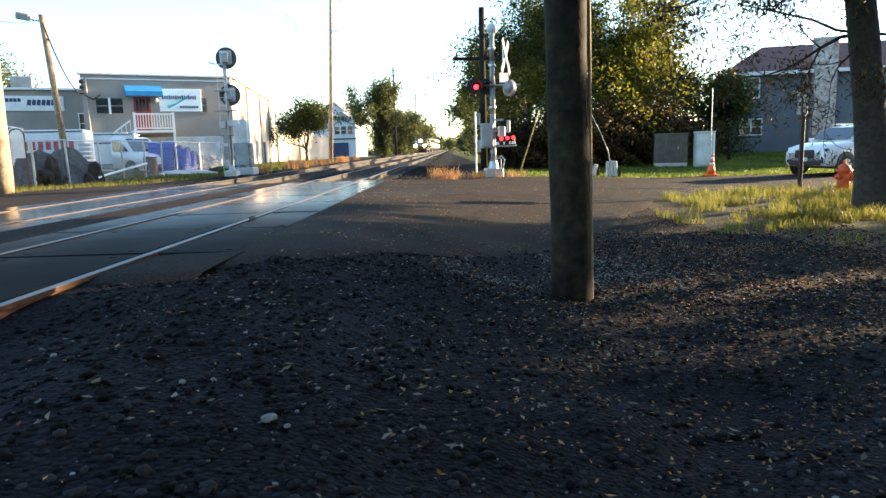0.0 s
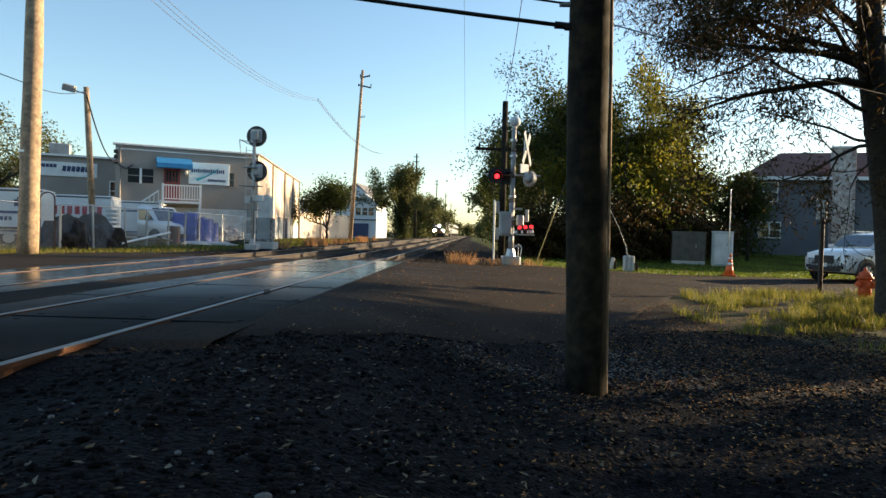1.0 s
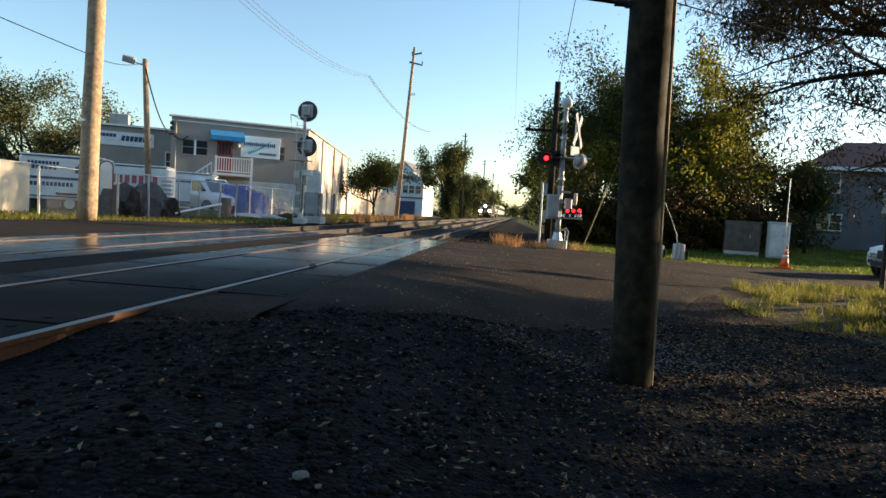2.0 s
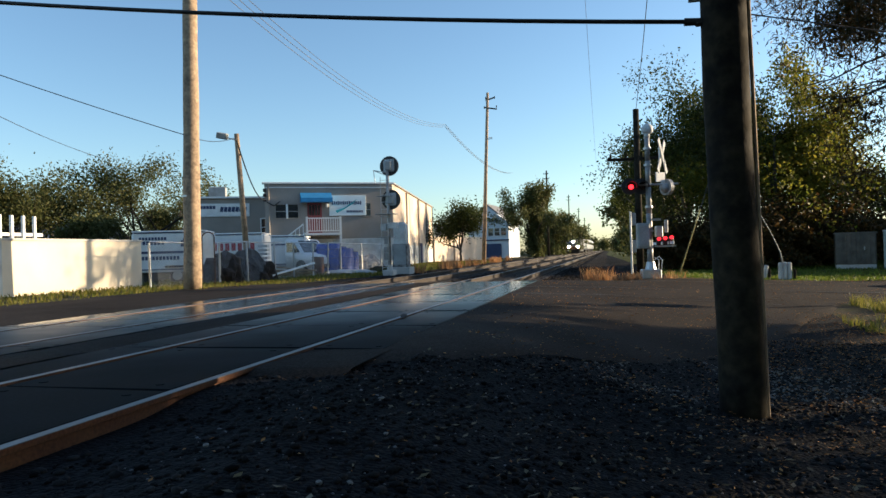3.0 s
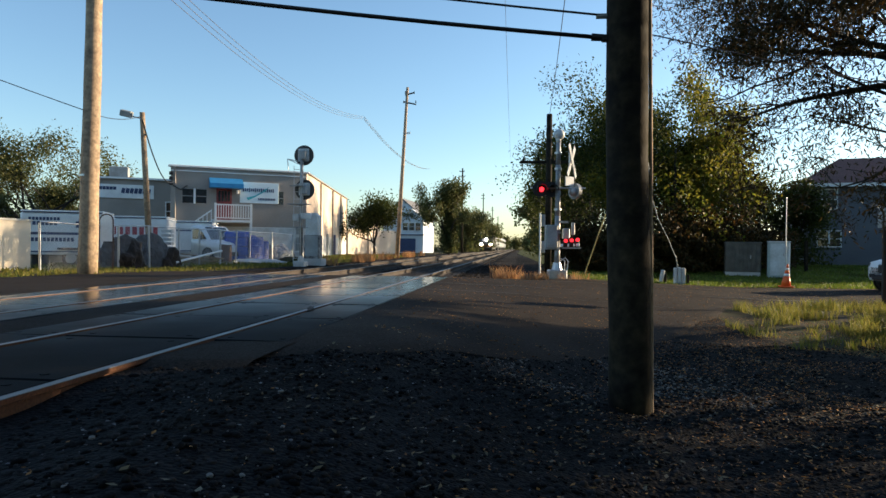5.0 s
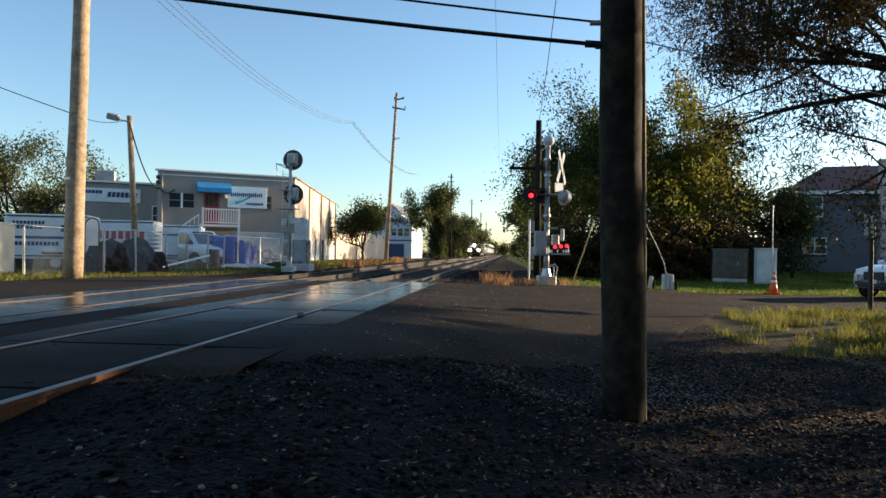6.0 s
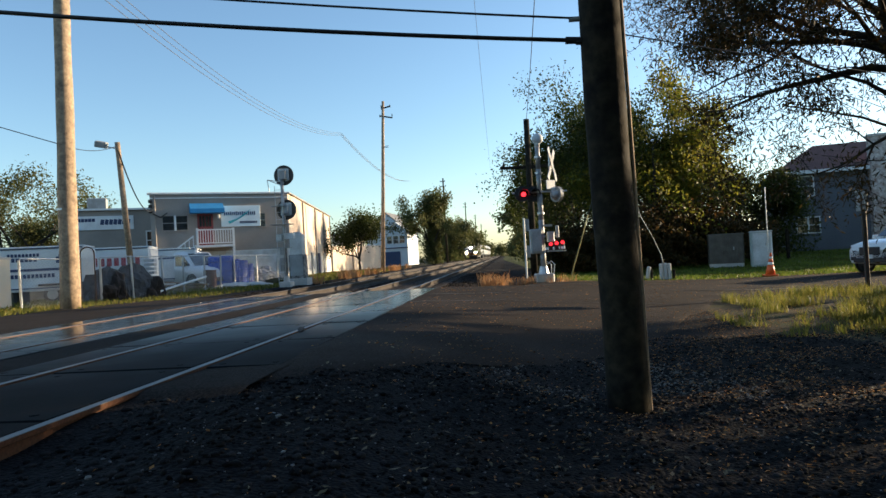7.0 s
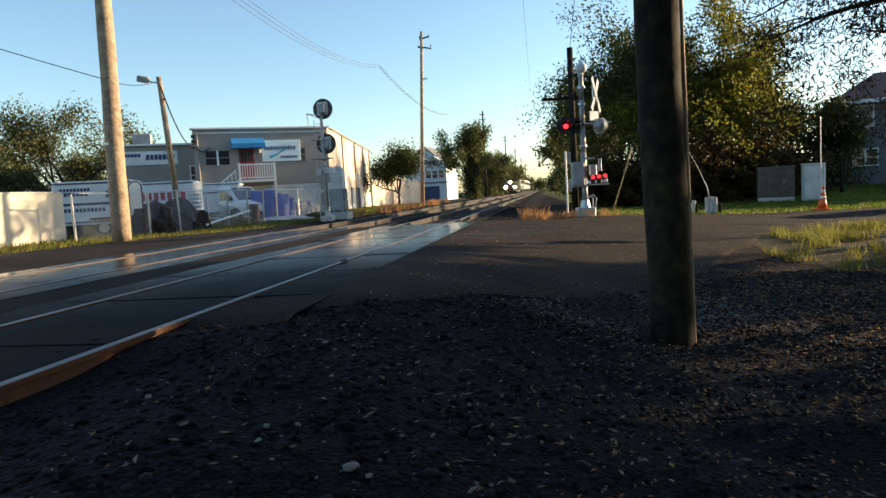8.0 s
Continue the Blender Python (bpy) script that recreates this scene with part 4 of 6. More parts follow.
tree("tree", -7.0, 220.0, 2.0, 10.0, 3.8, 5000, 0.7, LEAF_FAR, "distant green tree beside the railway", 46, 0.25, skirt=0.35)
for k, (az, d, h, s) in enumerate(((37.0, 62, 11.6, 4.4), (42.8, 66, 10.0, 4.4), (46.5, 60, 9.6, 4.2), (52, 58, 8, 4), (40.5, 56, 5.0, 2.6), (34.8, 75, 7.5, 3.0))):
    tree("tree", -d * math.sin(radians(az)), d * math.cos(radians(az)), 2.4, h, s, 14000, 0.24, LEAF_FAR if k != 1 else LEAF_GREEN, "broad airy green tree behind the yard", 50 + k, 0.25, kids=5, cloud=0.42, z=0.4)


# ---- buildings ----
def polar(az, d):
    return Vector((-d * math.sin(radians(az)), d * math.cos(radians(az))))


def wall_slab(bm, a, b, z0, z1, thick):
    """An upright slab of wall from a to b; thick lies to the left of that way."""
    a, b = Vector(a), Vector(b)
    d = (b - a).normalized()
    n = Vector((-d.y, d.x)) * thick
    lo = [bm.verts.new((*p, z0)) for p in (a, b, b + n, a + n)]
    hi = [bm.verts.new((*p, z1)) for p in (a, b, b + n, a + n)]
    bm.faces.new(lo[::-1]), bm.faces.new(hi)
    for i in range(4):
        bm.faces.new((lo[i], lo[(i + 1) % 4], hi[(i + 1) % 4], hi[i]))
    return bm


def facing(parent, a, b, thick=0.0):
    """A frame on a wall: its x runs from a to b, its y into the wall."""
    a, b = Vector(a), Vector(b)
    return Matrix.Translation((a.x, a.y, 0)) @ Matrix.Rotation(math.atan2(b.y - a.y, b.x - a.x), 4, "Z")


def put(ob, m):
    ob.matrix_local = m
    return ob


def window(parent, m, x, z, w, h, panes=1, frame_mat=None, sash=True):
    """A framed window set in a wall, seen from its -y side."""
    f = frame_mat or TRIM
    bm = bmesh.new()
    for cx, cz, sx, sz in ((x, z + h / 2, w + 0.10, 0.07), (x, z - h / 2, w + 0.10, 0.07), (x - w / 2, z, 0.07, h), (x + w / 2, z, 0.07, h)):
        box(bm, cx, -0.03, cz, sx, 0.09, sz)
    for k in range(1, panes):
        box(bm, x - w / 2 + w * k / panes, -0.03, z, 0.10, 0.08, h)
    if sash:
        box(bm, x, -0.025, z, w, 0.05, 0.045)
    win = put(part("window", bm, f, parent, "framed window with dark glass"), m)
    g = part("pane", box(bmesh.new(), x, -0.012, z, w - 0.05, 0.02, h - 0.05), GLASS, win, "dark glass pane")
    return win


def boards(bm, m, x0, x1, z0, z1, tall, proud=0.018):
    """Overlapping boards on a wall, each its own sloping strip."""
    z = z0
    while z < z1 - 0.01:
        top = min(z + tall, z1)
        v = [bm.verts.new(m @ Vector(p)) for p in ((x0, -proud, z), (x1, -proud, z), (x1, -0.003, top), (x0, -0.003, top), (x0, 0, z), (x1, 0, z))]
        bm.faces.new((v[0], v[1], v[2], v[3])), bm.faces.new((v[4], v[5], v[1], v[0]))
        z += tall
    return bm


def bars(name, parent, m, rows, mat, y=-0.05):
    """Unreadable lettering as plain bars: rows of x, z, width, height."""
    bm = bmesh.new()
    for x, z, w, h in rows:
        box(bm, x, y, z, w, 0.012, h)
    return put(part(name, bm, mat, parent), m)


def build_main_building():
    fl, fr, br = polar(27.75, 46.2), polar(17.05, 47.2), polar(13.7, 72.0)
    bl = fl + (br - fr)
    z0, top = 0.35, 6.48
    t = thing("commercial_building", 0, 0, 0, "two-storey taupe sided building with a flat roof and blue awning", "building")
    low = 2.65
    part("lower_wall", wall_slab(bmesh.new(), fl, fr, z0, low, 0.3), PAINTED_BLOCK, t, "white painted block lower wall")
    part("upper_wall", wall_slab(bmesh.new(), fl, fr, low, top, 0.3), SIDING, t)
    part("side_wall", wall_slab(bmesh.new(), fr + (br - fr).normalized() * 0.01, br, 2.2, top, 0.3), SUNLIT_SIDE, t, "upper side wall, pale tan with the low sun in its colour")
    part("side_wall", wall_slab(bmesh.new(), fr + (br - fr).normalized() * 0.01, br, z0, 2.2, 0.32), PAINTED_BLOCK, t, "white lower side wall")
    part("back_wall", wall_slab(bmesh.new(), br, bl, z0, top, 0.3), SIDING, t)
    part("left_wall", wall_slab(bmesh.new(), bl, fl, z0, top, 0.3), SIDING, t)
    bm = bmesh.new()
    bm.faces.new([bm.verts.new((*p, top - 0.3)) for p in (fl, fr, br, bl)])
    part("roof", bm, ROOF_GREY, t, "flat roof")
    m = facing(t, fl, fr)
    w = (fr - fl).length
    ms = facing(t, fr, br)
    ws = (br - fr).length
    part("siding", boards(bmesh.new(), m, 0, w, low, top - 0.3, 0.165), SIDING, t, "overlapping taupe boards")
    put(part("coping", box(box(bmesh.new(), w / 2, 0.1, top + 0.02, w + 0.3, 0.5, 0.12, 0.02), w / 2, -0.04, top - 0.28, w, 0.06, 0.06), TRIM, t, "pale roof edge"), m)
    put(part("coping", box(bmesh.new(), ws / 2, 0.1, top + 0.02, ws, 0.5, 0.10, 0.02), SIDING, t), ms)
    for f in (0.25, 0.53, 0.77):
        put(part("downpipe", cyl(bmesh.new(), (ws * f, -0.08, z0), (ws * f, -0.08, top - 0.1), 0.07, seg=8), SIDING, t, "downpipe on the side wall"), ms)
    for f, mat in ((0.60, NAVY), (0.42, GREY), (0.75, GREY)):
        put(part("side_door", box(bmesh.new(), ws * f, -0.05, z0 + 1.05, 0.95, 0.10, 2.1, 0.01), mat, t, "steel side door"), ms)
    # scale across the facade: fractions of its width
    window(t, m, w * 0.165, 4.58, 1.55, 0.98, 1, SIDING)
    put(part("mullion", box(bmesh.new(), w * 0.165, -0.05, 4.58, 0.13, 0.08, 0.98), TRIM, t, "white mullion"), m)
    window(t, m, w * 0.785, 4.65, 0.62, 0.95, 1, SIDING)
    # door with awning and landing
    dx = w * 0.375
    door = put(part("door", box(bmesh.new(), dx, -0.03, 4.10, 0.98, 0.10, 2.15, 0.01), RED, t, "red door with small panes"), m)
    for k in range(4):
        part("pane", box(bmesh.new(), dx - 0.3 + 0.2 * k, -0.09, 4.65, 0.14, 0.02, 0.7), GLASS, door)
    bm = bmesh.new()
    prism(bm, [(0, 5.85), (-0.95, 5.42), (-0.95, 5.15), (0, 5.15)], dx - 0.95, dx + 1.15, "x")
    put(part("awning", bm, BLUE_AWNING, t, "bright blue fabric awning over the door"), m)
    put(part("wall_lamp", box(bmesh.new(), dx + 0.85, -0.12, 4.95, 0.16, 0.2, 0.25, 0.03), TRIM, t), m)
    deck = put(part("landing", box(bmesh.new(), dx + 0.45, -0.85, 2.95, 2.3, 1.6, 0.14), TRIM, t, "white wooden landing"), m)
    for x in (dx - 0.65, dx + 1.55):
        part("post", box(bmesh.new(), x, -1.55, 1.95 + 0.55, 0.14, 0.14, 3.2), TRIM, deck)
    rail = put(part("railing", box(box(bmesh.new(), dx + 0.45, -1.6, 4.0, 2.3, 0.07, 0.08), dx + 0.45, -1.6, 3.15, 2.3, 0.06, 0.06), TRIM, t, "white wooden railing"), m)
    for k in range(15):
        part("baluster", box(bmesh.new(), dx - 0.62 + 0.153 * k, -1.6, 3.58, 0.045, 0.045, 0.82), TRIM, rail)
    stair = put(part("stair", box(bmesh.new(), dx - 0.75, -0.85, 2.9, 0.1, 1.4, 0.3), TRIM, t, "white wooden stair with railings"), m)
    for k in range(11):
        part("step", box(bmesh.new(), dx - 0.9 - 0.25 * k, -0.85, 2.80 - 0.19 * k, 0.30, 1.3, 0.06), TRIM, stair)
        part("baluster", box(bmesh.new(), dx - 0.9 - 0.25 * k, -1.5, 3.25 - 0.19 * k, 0.045, 0.045, 0.85), TRIM, stair)
    for dz in (0.0, 0.85):
        part("handrail", box(bmesh.new(), dx - 2.15, -1.5, 2.72 - 0.95 + 0.95 + dz - 0.90, 3.15, 0.06, 0.09, 0, Euler((0, radians(-37), 0)).to_matrix()), TRIM, stair)
    # sign board, its lettering too small to read
    sx, sz, sw, sh = w * 0.635, 4.95, 2.55, 1.40
    sign = put(part("sign_board", box(bmesh.new(), sx, -0.06, sz, sw, 0.07, sh, 0.01), PALE_SIGN, t, "white sign board with a teal swoosh"), m)
    bm = bmesh.new()
    for k in range(16):
        box(bm, sx - 1.05 + 0.13 * k, -0.105, sz + 0.18, 0.085, 0.012, 0.20 if k % 3 else 0.26)
    part("lettering", bm, INK, sign)
    bm = bmesh.new()
    for k in range(11):
        box(bm, sx - 0.05 + 0.105 * k, -0.105, sz - 0.42, 0.075, 0.012, 0.15)
    part("lettering", bm, INK, sign)
    bm = bmesh.new()
    prism(bm, [(-0.85, -0.35), (-0.35, -0.2), (0.35, 0.12), (0.65, 0.45), (0.25, 0.05), (-0.30, -0.30), (-0.75, -0.52)], 0, 0.012, "y")
    bmesh.ops.transform(bm, matrix=Matrix.Translation((sx, -0.115, sz)), verts=bm.verts)
    part("swoosh", bm, TEAL, sign)
    # meters and cables on the corner, drums by the service drop
    bm = bmesh.new()
    for k in range(3):
        cyl(bm, (-0.10, -0.18, 5.35 + 0.32 * k), (0.12, -0.18, 5.35 + 0.32 * k), 0.11, seg=10)
    tube(bm, [(0.15, -0.15, 5.2), (0.6, -0.12, 4.95), (1.0, -0.08, 5.25)], [0.04] * 3, 6)
    put(part("service_entrance", bm, BLACK, t, "black service insulators and cable"), m)
    put(part("wall_box", box(box(bmesh.new(), w * 0.945, -0.12, 1.55, 0.5, 0.2, 0.9, 0.02), w * 0.945, -0.1, 2.45, 0.45, 0.2, 0.5, 0.02), GREY, t), m)
    put(part("shed_wall", box(bmesh.new(), w * 0.74, -0.06, 1.5, w * 0.46, 0.08, 2.2), PALE_GREY, t, "pale sheet cladding on the lower wall"), m)
    return fl, fr, br, bl


FL, FR, BR, BL = build_main_building()


def build_rear_building():
    a, b = polar(34.0, 51.5), polar(27.2, 51.0)
    t = thing("commercial_building", 0, 0, 0, "lower brown building with white sign boards and navy trim", "building")
    d = (b - a).normalized()
    n = Vector((-d.y, d.x))
    top = 5.95
    part("front_wall", wall_slab(bmesh.new(), a, b, 0.3, top, 0.3), SIDING, t)
    part("side_wall", wall_slab(bmesh.new(), b, b + n * 14, 0.3, top, 0.3), SIDING, t)
    part("side_wall", wall_slab(bmesh.new(), a + n * 14, a, 0.3, top, 0.3), SIDING, t)
    part("back_wall", wall_slab(bmesh.new(), b + n * 14, a + n * 14, 0.3, top, 0.3), SIDING, t)
    bm = bmesh.new()
    bm.faces.new([bm.verts.new((*p, top - 0.1)) for p in (a, b, b + n * 14, a + n * 14)])
    part("roof", bm, ROOF_GREY, t)
    m = facing(t, a, b)
    w = (b - a).length
    put(part("coping", box(bmesh.new(), w / 2, 0.0, top + 0.02, w, 0.5, 0.12), TRIM, t), m)
    put(part("trim_band", box(bmesh.new(), w / 2, -0.08, 2.35, w, 0.14, 0.75), NAVY, t, "navy blue band above the ground floor"), m)
    s = put(part("sign_board", box(bmesh.new(), w * 0.38, -0.06, 5.05, 4.4, 0.08, 0.95, 0.01), WHITE, t, "long white sign board with faded lettering"), m)
    bm = bmesh.new()
    for k in range(7):
        box(bm, w * 0.38 + 0.25 + 0.27 * k, -0.11, 5.1, 0.22, 0.012, 0.36, 0, Euler((0, radians(12), 0)).to_matrix())
    part("lettering", bm, INK, s)
    bm = bmesh.new()
    for k in range(9):
        box(bm, w * 0.38 - 2.05 + 0.22 * k, -0.11, 5.25, 0.19, 0.012, 0.22)
    part("lettering", bm, INK, s)
    window(t, m, w * 0.93, 3.75, 0.75, 1.3, 1)
    put(part("roof_unit", box(bmesh.new(), w * 0.34, 2.5, top + 0.55, 1.25, 1.1, 0.95, 0.04), GREY, t, "grey rooftop air unit"), m)


build_rear_building()


def gable_house(name, label, at, turn, w, d, h, rise, wall_mat, roof_mat, over=0.35, boards_tall=0.0, z=None, hip=0.0):
    """A house: four walls, gables and an overhanging roof. Its front is on the -y side."""
    z = land1(*at) if z is None else z
    t = thing(name, at[0], at[1], z - 0.1, label, "house", turn)
    for nm, a, b in (("front_wall", (0, 0), (w, 0)), ("side_wall", (w, 0), (w, d)), ("back_wall", (w, d), (0, d)), ("side_wall", (0, d), (0, 0))):
        part(nm, wall_slab(bmesh.new(), a, b, 0, h, 0.2), wall_mat, t)
    if boards_tall:
        part("siding", boards(bmesh.new(), Matrix.Identity(4), 0, w, 0.3, h, boards_tall), wall_mat, t)
    bm = bmesh.new()
    for s in (0, 1):
        y0, y1 = (-over, d / 2) if s == 0 else (d + over, d / 2)
        k = rise / (d / 2)
        lo = h - over * k
        hx = hip
        v = [bm.verts.new(p) for p in ((-over, y0, lo), (w + over, y0, lo), (w + over - hx, y1, h + rise), (-over + hx, y1, h + rise),
                                       (-over, y0, lo + 0.16), (w + over, y0, lo + 0.16), (w + over - hx, y1, h + rise + 0.16), (-over + hx, y1, h + rise + 0.16))]
        for f in ((0, 1, 2, 3), (4, 5, 6, 7), (0, 1, 5, 4), (1, 2, 6, 5), (3, 0, 4, 7)):
            bm.faces.new([v[i] for i in f])
    if hip:
        for x0, s in ((-over, 1), (w + over, -1)):
            lo = h - over * rise / (d / 2) + 0.16
            bm.faces.new([bm.verts.new(p) for p in ((x0, -over, lo), (x0, d + over, lo), (x0 + s * hip, d / 2, h + rise + 0.16))])
    bmesh.ops.recalc_face_normals(bm, faces=bm.faces)
    part("roof", bm, roof_mat, t, "shingle roof")
    if not hip:
        for x in (0.0, w - 0.15):
            bm = bmesh.new()
            prism(bm, [(0, h), (d, h), (d / 2, h + rise)], x, x + 0.15, "x")
            part("gable", bm, wall_mat, t)
    part("eave_board", box(bmesh.new(), w / 2, -over - 0.02, h - over * rise / (d / 2) + 0.05, w + 2 * over, 0.05, 0.22), TRIM, t, "white eave board")
    return t


def build_grey_house():
    a = polar(-23.2, 47.5)
    t = gable_house("house", "two-storey grey-blue sided house with a red-brown roof", (a.x, a.y), -14, 17, 9, 5.2, 1.9, HOUSE_SIDING, ROOF_RED, 0.45, 0.16, z=0.58, hip=3.2)
    m = Matrix.Identity(4)
    window(t, m, 1.35, 4.2, 0.85, 1.25)
    window(t, m, 1.35, 1.75, 1.30, 1.0, 2)
    window(t, m, 7.9, 1.75, 1.0, 1.7)
    window(t, m, 9.6, 4.2, 0.9, 1.3)
    ch = part("chimney", box(bmesh.new(), 5.4, -0.32, 3.35, 1.25, 0.7, 7.1, 0.02), BRICK, t, "pale painted brick chimney")
    part("chimney_cap", box(bmesh.new(), 5.4, -0.32, 6.95, 1.4, 0.85, 0.16, 0.02), CONCRETE, ch)


build_grey_house()


def build_far_house():
    a = polar(10.6, 104.0)
    t = thing("house", a.x, a.y, 0.4, "distant pale blue gabled house with white trim", "house", -6)
    part("wall", wall_slab(wall_slab(bmesh.new(), (0, 0), (6.2, 0), 0, 5.7, 0.2), (6.2, 0), (6.2, 9), 0, 5.7, 0.2), FAR_SIDING, t)
    part("wall", wall_slab(wall_slab(bmesh.new(), (0, 9), (0, 0), 0, 5.7, 0.2), (6.2, 9), (0, 9), 0, 5.7, 0.2), FAR_SIDING, t)
    bm = bmesh.new()
    prism(bm, [(0, 5.7), (6.2, 5.7), (3.1, 8.3)], 0.0, 0.2, "y")
    part("gable", bm, FAR_SIDING, t, "pale gable end")
    bm = bmesh.new()
    for s in (-1, 1):
        prism(bm, [(3.1 + s * 3.5, 5.4), (3.1, 8.35), (3.1, 8.55), (3.1 + s * 3.55, 5.6)], -0.4, 9.4, "y")
    part("roof", bm, ROOF_GREY, t)
    bm = bmesh.new()
    prism(bm, [(3.0, 5.0), (7.0, 5.0), (5.0, 6.6)], -1.6, -1.4, "y")
    prism(bm, [(2.8, 4.95), (5.0, 6.65), (5.0, 6.85), (2.6, 5.0)], -1.8, 1.0, "y")
    prism(bm, [(5.0, 6.65), (7.2, 4.95), (7.4, 5.0), (5.0, 6.85)], -1.8, 1.0, "y")
    box(bm, 5.0, -0.7, 4.0, 3.6, 1.6, 2.2)
    part("bay", bm, FAR_SIDING, t, "front bay with its own gable")
    m = Matrix.Translation((0, -1.5, 0))
    for x in (4.0, 5.0, 6.0):
        window(t, m, x, 4.1, 0.85, 1.2)
    part("trim_band", box(bmesh.new(), 4.6, -1.55, 2.85, 4.6, 0.2, 0.16), NAVY, t)
    part("garage_wall", box(bmesh.new(), 4.6, -0.7, 1.4, 4.4, 1.5, 2.8), FAR_SIDING, t)
    part("garage_door", box(bmesh.new(), 4.4, -1.5, 1.25, 2.4, 0.1, 2.1), INK, t, "dark garage opening")


build_far_house()
gable_house("house", "low distant house with a grey roof behind the yard", tuple(polar(38.3, 82)), 8, 14, 9, 2.6, 2.3, SIDING, ROOF_GREY, z=0.4)
gable_house("house", "low distant house with a grey roof behind the yard", tuple(polar(50, 78)), 8, 14, 9, 2.8, 2.3, SIDING, ROOF_GREY, z=0.4)


# ---- the big tree by the hydrant ----
def build_near_tree():
    rng = np.random.default_rng(7)
    x, y = 7.95, 12.19
    t = thing("tree", x, y, land1(x, y), "large leaning tree with dark bark and narrow autumn leaves", "tree")
    bm, tips, low = bmesh.new(), [], []
    spine = [Vector(p) for p in ((0.02, 0, -0.2), (0, 0, 0.15), (-0.04, 0, 0.8), (-0.14, 0.05, 2.0), (-0.30, 0.08, 3.2), (-0.52, 0.1, 4.6), (-0.6, 0.2, 6.2), (-0.4, 0.4, 8.0), (-0.2, 0.5, 9.6))]
    tube(bm, spine, [0.42, 0.32, 0.27, 0.255, 0.25, 0.235, 0.19, 0.13, 0.06], 18)
    # limbs: height on the trunk, way, length, thickness
    limbs = [(4.5, (-1.0, -0.28, 0.34), 3.4, 0.06), (5.1, (-1.0, 0.12, 0.42), 3.4, 0.07), (5.7, (-1.0, -0.5, 0.50), 3.6, 0.07), (3.7, (-1.0, 0.1, 0.30), 2.4, 0.045), (4.3, (-0.9, -0.6, 0.50), 2.6, 0.055), (4.8, (-1.0, 0.4, 0.55), 2.8, 0.06),
             (5.4, (-0.7, -0.9, 0.45), 3.2, 0.065), (5.8, (-1.0, -0.1, 0.60), 3.2, 0.07), (6.4, (-0.6, 0.8, 0.6), 3.2, 0.07), (7.0, (-0.8, -0.5, 0.7), 3.2, 0.07), (5.0, (0.9, -0.5, 0.5), 3.4, 0.08),
             (5.5, (0.8, 0.6, 0.5), 3.4, 0.08), (7.4, (0.4, -0.2, 1.0), 3.0, 0.07), (6.2, (0.1, -1.0, 0.5), 3.6, 0.08), (4.0, (0.7, -0.8, 0.4), 2.6, 0.06), (4.1, (-0.5, -0.9, 0.3), 2.2, 0.045)]
    for h, way, length, r in limbs:
        k = next(i for i in range(len(spine) - 1) if spine[i + 1].z >= h)
        f = (h - spine[k].z) / (spine[k + 1].z - spine[k].z)
        grow(bm, spine[k].lerp(spine[k + 1], f), way, length, r, 3, rng, tips, 0.42, 0.03, 5, 7, lambda q: q.z > 3.0 + 0.3 * max(0.0, -q.x - 1.5) and q.x > -4.6)
    # two long boughs reaching out over the road, with drooping twigs
    for bough in ([(-0.40, 0.09, 4.22), (-1.1, -0.05, 4.30), (-1.75, 0.1, 4.22), (-2.45, 0.25, 4.12), (-2.9, 0.4, 4.02), (-3.4, 0.6, 3.85)],
                  [(-0.48, 0.1, 4.62), (-1.2, -0.1, 4.85), (-2.0, -0.3, 4.95), (-2.8, -0.6, 5.15), (-3.4, -0.8, 5.1)]):
        pts = [Vector(p) for p in bough]
        tube(bm, pts, [0.08 - 0.062 * i / (len(pts) - 1) for i in range(len(pts))], 9)
        for i in range(1, len(pts)):
            for side in (-0.6, 0.6):
                grow(bm, pts[i], (-0.8, side + rng.uniform(-0.2, 0.2), rng.uniform(-0.25, 0.25)), 0.9, 0.018, 1, rng, low, 0.5, -0.05, 3, 5)
    # low drooping branches in front of the house
    grow(bm, spine[4], (-0.85, 0.5, -0.05), 1.8, 0.04, 2, rng, low, 0.5, 0.0, 4, 6)
    grow(bm, spine[4], (-0.7, -0.3, -0.15), 1.3, 0.03, 2, rng, low, 0.5, 0.0, 3, 6)
    grow(bm, spine[4], (-0.9, 0.1, 0.1), 2.2, 0.03, 2, rng, low, 0.5, 0.0, 4, 6)
    grow(bm, spine[4], (0.8, -0.4, -0.1), 1.6, 0.03, 2, rng, low, 0.5, 0.0, 4, 6)
    part("trunk", bm, BARK, t, "thick dark furrowed bark", True)
    tips = [q for q in tips if q[0].z > 3.3 + 0.27 * max(0.0, -q[0].x - 1.5)]
    low += [(q[0] + Vector((0.1, 0.2, -0.35)), q[1]) for q in low if q[0].z > 2.4]
    ends = tips + low
    n = 105000
    pick = rng.integers(0, len(ends), n)
    base = np.array([tuple(ends[i][0]) for i in pick])
    c = base + rng.normal(size=(n, 3)) * np.array([0.13, 0.13, 0.13])
    dense = np.array([noise.noise(Vector(q) * 1.1) + 0.5 * noise.noise(Vector(q) * 2.6) for q in c])
    c = c[(dense > 0.0) | (rng.uniform(size=len(c)) < 0.30)]
    c = c[sunlit_gap(c + np.array([x, y, land1(x, y)]), 0.125)]
    v, f = leaf_cloud(c, 0.125, rng, 0.22, 0.8)
    crown = new("crown", make_mesh("crown", v, f, [LEAF_DARK]))
    crown.parent = t


build_near_tree()

